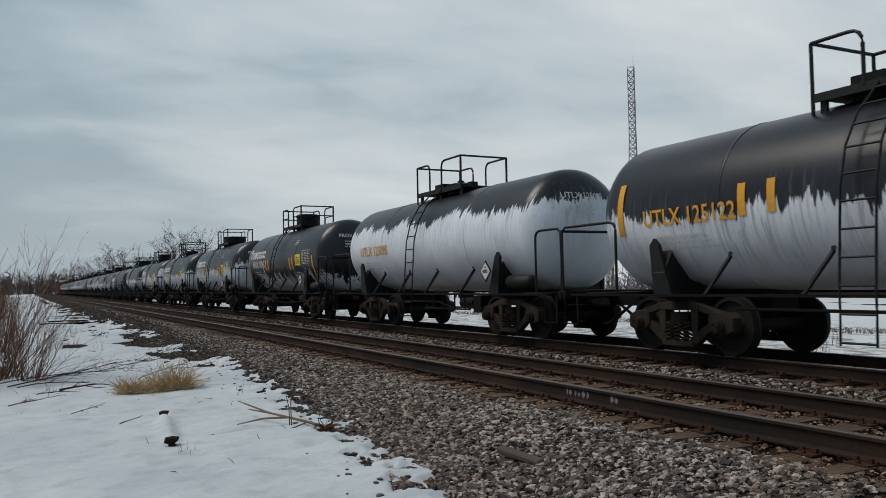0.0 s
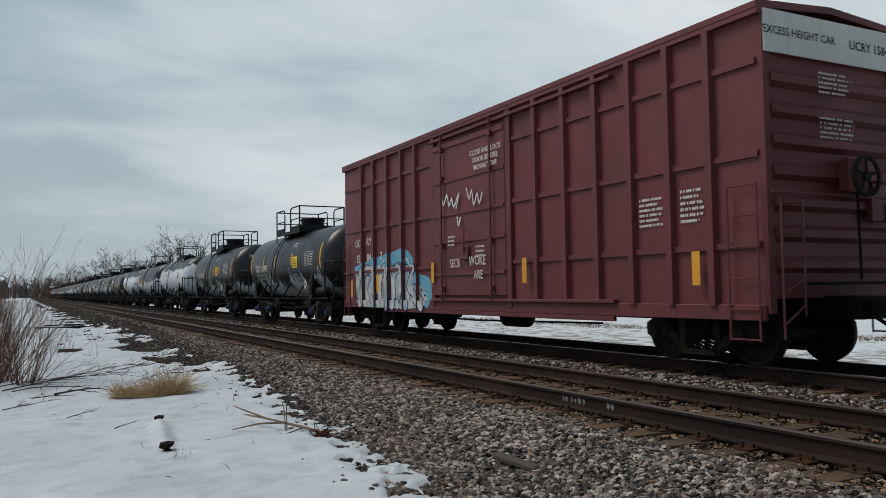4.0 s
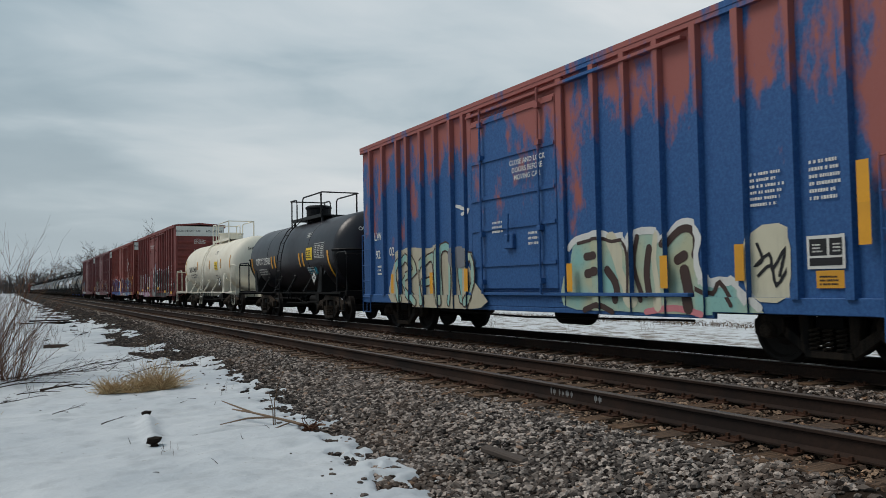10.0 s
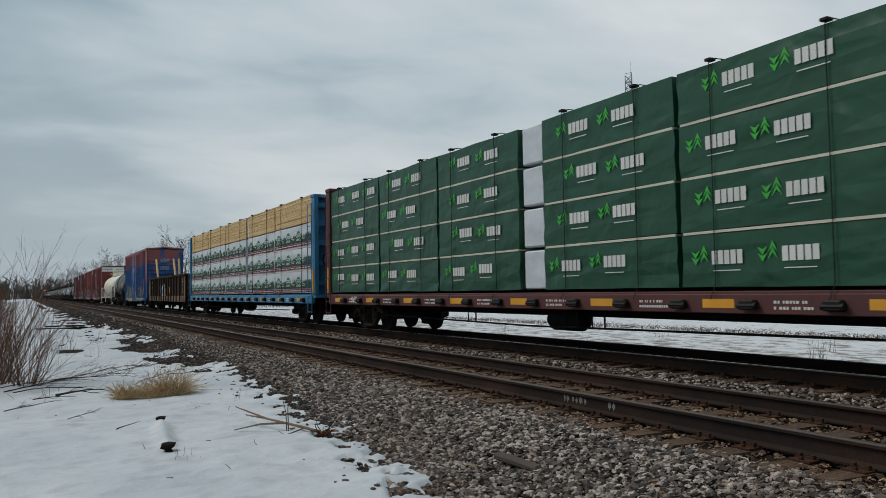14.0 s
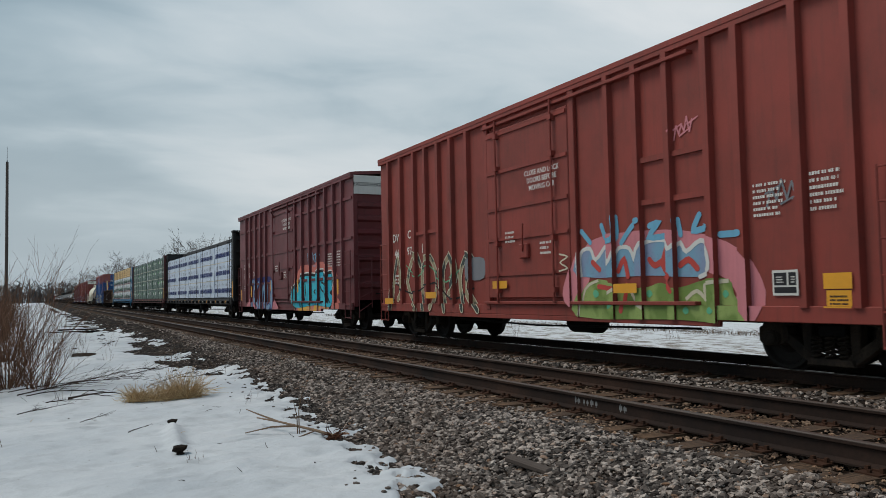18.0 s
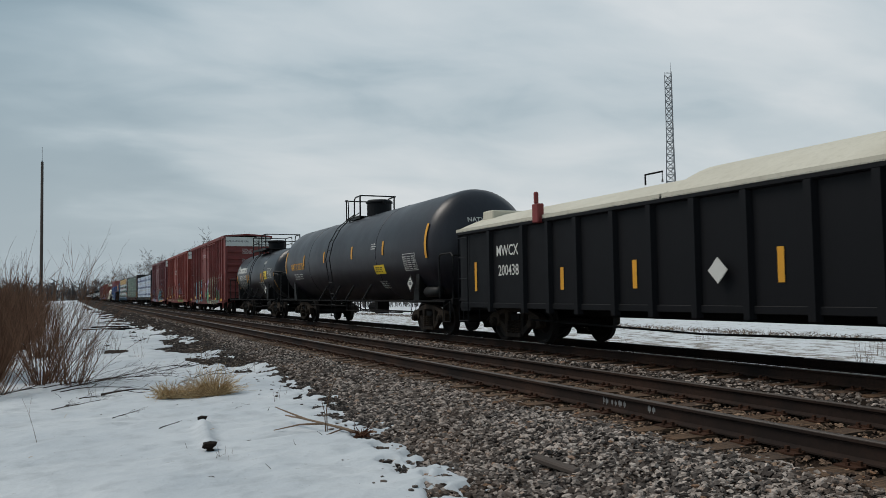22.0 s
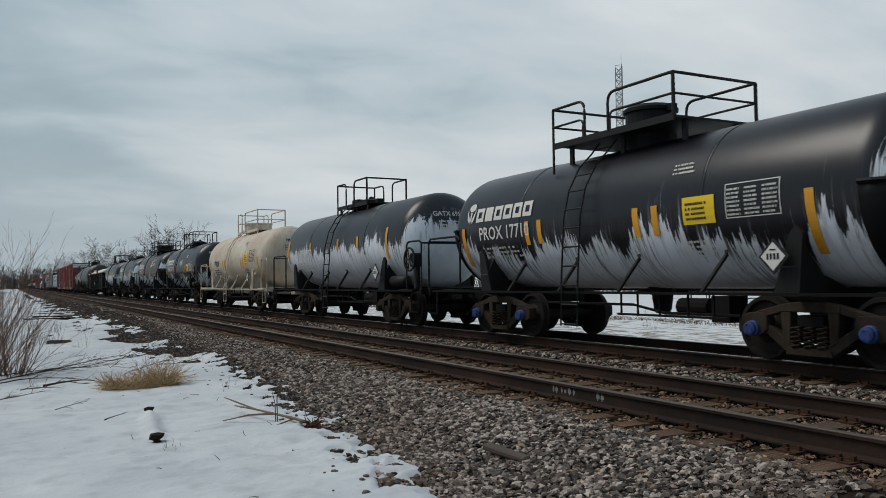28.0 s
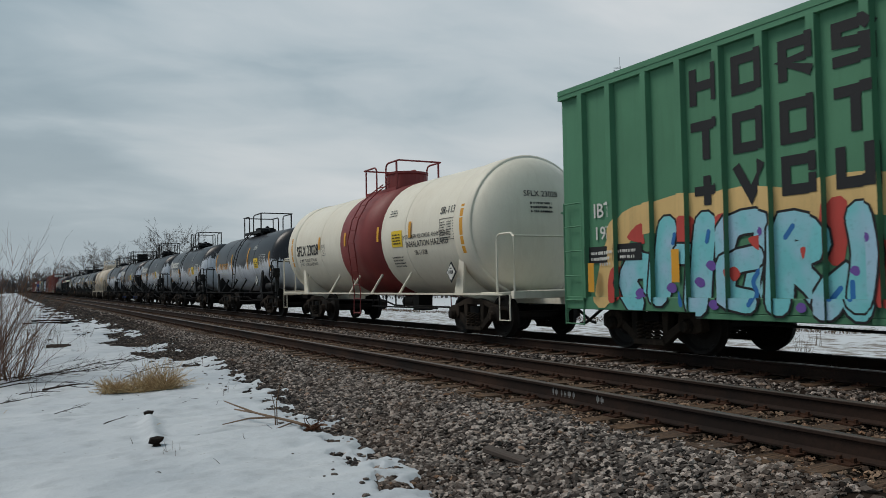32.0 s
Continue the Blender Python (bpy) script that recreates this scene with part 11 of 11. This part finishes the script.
# undergrowth and far woods, too dense to count
thicket = Sticks()
for k in range(2600):
    if k < 1100:
        y = 150 + 500 * woods.random() ** 1.5
        x = 21 + woods.gauss(0, 3) + (y - 150) * 0.012
        h = woods.uniform(1.5, 8.0)
    else:
        a = radians(woods.uniform(13, 68))
        dist = woods.uniform(112, 135)
        x, y = dist * math.sin(a), dist * math.cos(a)
        h = woods.uniform(1.0, 4.5)
    z = -0.95
    pts, e = bent(woods, (x, y, z), (woods.gauss(0, 0.2), woods.gauss(0, 0.2), 1), h, 4, 0, 0.12)
    thicket.line(pts, 0.05, 0.02)
    for j in range(7):
        p2, e2 = bent(woods, pts[woods.randint(1, 4)], (woods.gauss(0, 0.7), woods.gauss(0, 0.7), 0.7), h * woods.uniform(0.2, 0.5), 3, 0, 0.15)
        thicket.line(p2, 0.03, 0.012)
ob = part("undergrowth", thicket.mesh("undergrowth", "far_tree"), None, None)
tagged(ob, "dense leafless grey-brown undergrowth and far woods", "woods", "", "stuff")
far_band = Sticks()
for k in range(1500):
    x = woods.uniform(-420, 130)
    y = woods.uniform(640, 720)
    h = woods.uniform(6, 14)
    pts, e = bent(woods, (x, y, -1), (woods.gauss(0, 0.1), 0, 1), h, 3, 0, 0.1)
    far_band.line(pts, 0.5, 0.25)
    for j in range(5):
        p2, e2 = bent(woods, pts[woods.randint(1, 3)], (woods.gauss(0, 0.8), woods.gauss(0, 0.3), 0.7), h * 0.4, 3, 0, 0.15)
        far_band.line(p2, 0.35, 0.15)
ob = part("far_woods", far_band.mesh("far_woods", "far_tree"), None, None)
tagged(ob, "distant leafless woods along the horizon", "woods", "", "stuff")

# the brown bank under the firs
ob = part("earth_bank", grid_mesh("earth_bank", np.linspace(70, 110, 24), np.linspace(48, 80, 24), lambda x, y: -1.2 + 3.2 * np.exp(-((x - 88 - (y - 60) * -0.7) / 9) ** 2) * np.clip((80 - y) / 6, 0, 1) * np.clip((y - 48) / 6, 0, 1) + 0.5 * fbm(x * 0.4, y * 0.4)), "soil", None)
tagged(ob, "low bank of brown earth beyond the field", "bank", "", "structure")


# ---- tower, poles and houses ----
def lattice_tower(x, y, top):
    z0 = GZ(x, y)
    th = thing("lattice_tower", x, y, z0, "tall slender galvanised lattice radio mast with a whip antenna", "tower")
    H = top - z0
    wid = lambda h: 0.62 + 0.75 * max(0.0, 1 - h / (H * 0.72))
    corner = lambda k, h: (wid(h) * math.cos(2.09 * k + 0.4), wid(h) * math.sin(2.09 * k + 0.4), h)
    n = 34
    hs = [H * k / n for k in range(n + 1)]
    for k in range(3):
        part("leg", Sticks(6).line([corner(k, h) for h in hs], 0.09, 0.065).mesh("leg", "galvanised"), None, th)
    for i in range(n):
        st = Sticks(4)
        for k in range(3):
            a, b = corner(k, hs[i]), corner((k + 1) % 3, hs[i])
            c = corner((k + 1) % 3, hs[i + 1])
            d = corner(k, hs[i + 1])
            st.line([a, b], 0.045, 0.045)
            st.line([a, c], 0.045, 0.045)
            st.line([b, d], 0.04, 0.04)
        part("brace", st.mesh("brace", "galvanised"), None, th)
    part("antenna", Sticks(5).line([(0.3, 0, H - 1.0), (0.3, 0, H + 2.0)], 0.03, 0.02).mesh("antenna", "galvanised"), None, th)
    st = Sticks(4)
    for k in range(3):
        st.line([corner(k, H), corner(k, H + 0.45)], 0.03, 0.02)
        st.line([corner(k, H + 0.3), corner((k + 1) % 3, H + 0.3)], 0.025, 0.025)
    part("top_frame", st.mesh("top_frame", "galvanised"), None, th)


TX, TY = bearing(40.8, 120)
lattice_tower(TX, TY, 1.187 + 120 * math.tan(radians(14.5)))


def wood_pole(x, y, top, r, label, spike=1.2):
    z0 = GZ(x, y)
    th = thing("utility_pole", x, y, z0, label, "pole")
    H = top - z0
    part("pole", Sticks(8).line([(0, 0, -0.2), (0.02, 0, H * 0.5), (0, 0, H)], r, r * 0.75).mesh("pole", "pole_wood"), None, th)
    part("cap", Sticks(6).line([(0, 0, H), (0, 0, H + 0.12)], r * 0.5, r * 0.3).mesh("cap", "galvanised"), None, th)
    if spike:
        part("spike", Sticks(5).line([(0, 0, H), (0, 0, H + spike)], 0.02, 0.012).mesh("spike", "galvanised"), None, th)


PX, PY = bearing(-1.9, 70)
wood_pole(PX, PY, 1.187 + 70 * math.tan(radians(8.7)), 0.13, "slim dark wooden pole with a thin spike in the brush")
wood_pole(*bearing(46.2, 60), 1.187 + 60 * math.tan(radians(0.35)), 0.03, "thin marker post standing in the snowy field", 0)


def house(az, dist, w, d, wall_h, roof_h, wall, roof, label, rz=0.0, doors=(), windows=(), category="house"):
    x, y = bearing(az, dist)
    th = thing("house", x, y, GZ(x, y) - 0.1, label, category)
    th.rotation_euler = (0, 0, radians(-az + rz))
    part("wall", boxes((-w / 2, w / 2, -d / 2, d / 2, 0, wall_h)), wall, th)
    bm = bmesh.new()
    prism(bm, [(-d / 2 - 0.3, wall_h - 0.1), (0, wall_h + roof_h), (d / 2 + 0.3, wall_h - 0.1), (d / 2 + 0.3, wall_h + 0.1), (0, wall_h + roof_h + 0.2), (-d / 2 - 0.3, wall_h + 0.1)], -w / 2 - 0.25, w / 2 + 0.25)
    part("roof", bm, roof, th)
    for s in (-1, 1):
        bm = bmesh.new()
        prism(bm, [(-d / 2, wall_h - 0.05), (d / 2, wall_h - 0.05), (0, wall_h + roof_h)], s * w / 2 - 0.1, s * w / 2 + 0.02)
        part("gable", bm, wall, th)
    for wx, wz, ww, wh in windows:
        wn = part("window", boxes((wx - ww / 2 - 0.08, wx + ww / 2 + 0.08, -d / 2 - 0.05, -d / 2 + 0.05, wz - 0.08, wz + wh + 0.08)), "white_panel", th)
        part("pane", boxes((wx - ww / 2, wx + ww / 2, -d / 2 - 0.07, -d / 2 - 0.03, wz, wz + wh)), "dark_mark", wn)
    for wx, ww, wh in doors:
        dr = part("door", boxes((wx - ww / 2, wx + ww / 2, -d / 2 - 0.07, -d / 2 + 0.03, 0, wh)), "white_panel", th)


paint("siding_grey", srgb(128, 130, 134), amount=0.2, rough=0.7)
paint("siding_red", srgb(120, 52, 46), amount=0.3, rough=0.7)
paint("shingle_dark", srgb(82, 80, 80), dirt=srgb(150, 150, 152), amount=0.7, rough=0.9)
house(48.2, 112, 12, 7, 2.3, 1.0, "white_panel", "gray_roof", "low white bungalow with a pale snowy roof", 0, (), ((-3, 0.9, 1.4, 1.0), (2.5, 0.9, 1.4, 1.0)))
house(50.4, 116, 6, 8, 2.7, 1.5, "siding_grey", "shingle_dark", "small grey house with a gable roof beyond the field", 86, (), ((0, 1.0, 1.2, 1.1),))
house(51.9, 108, 5.5, 6, 2.3, 1.0, "siding_red", "shingle_dark", "red garage with a white door beyond the field", 4, ((0.4, 2.6, 2.0),), (), "garage")

# chalked marks on the web of the near rail
chalk = []
for u, w, h in ((0.0, 0.03, 0.05), (0.05, 0.05, 0.04), (0.16, 0.03, 0.04), (0.22, 0.04, 0.03), (0.29, 0.06, 0.045), (0.38, 0.04, 0.04), (0.8, 0.05, 0.05), (0.87, 0.05, 0.04)):
    chalk.append(quad(u, u + w, 0.0, h))
    chalk.append(quad(u + w * 0.3, u + w * 0.55, -0.02, h + 0.015))
part("chalk_mark", flat_bm(*join(*chalk), 7.75, -0.11, -0.7545 - 0.014), "gray_roof", near_track, "faded white chalk marks on the rail")


def motions():
    for car, s in TRAIN:
        walk(car, [(0.0, pose(XT, s, 0)), (32.0, pose(XT, s + SPEED * 32.0, 0))])
        for curve in car.animation_data.action.layers[0].strips[0].channelbag(car.animation_data.action_slot).fcurves:
            for key in curve.keyframe_points:
                key.interpolation = "LINEAR"
    # the wheels roll: one turn in time for all, front and rear axle
    turn = math.degrees(SPEED / FPS / WHEEL_R)
    for k, sets in WHEELSETS.items():
        walk(sets[0], [(f / FPS, pose(0, k * 0.889, WHEEL_R, -turn * f)) for f in range(0, 32 * FPS + 1)])
        for w in sets[1:]:
            w.rotation_mode = "QUATERNION"
            w.animation_data_create()
            w.animation_data.action = sets[0].animation_data.action
            w.animation_data.action_slot = sets[0].animation_data.action_slot


motions()
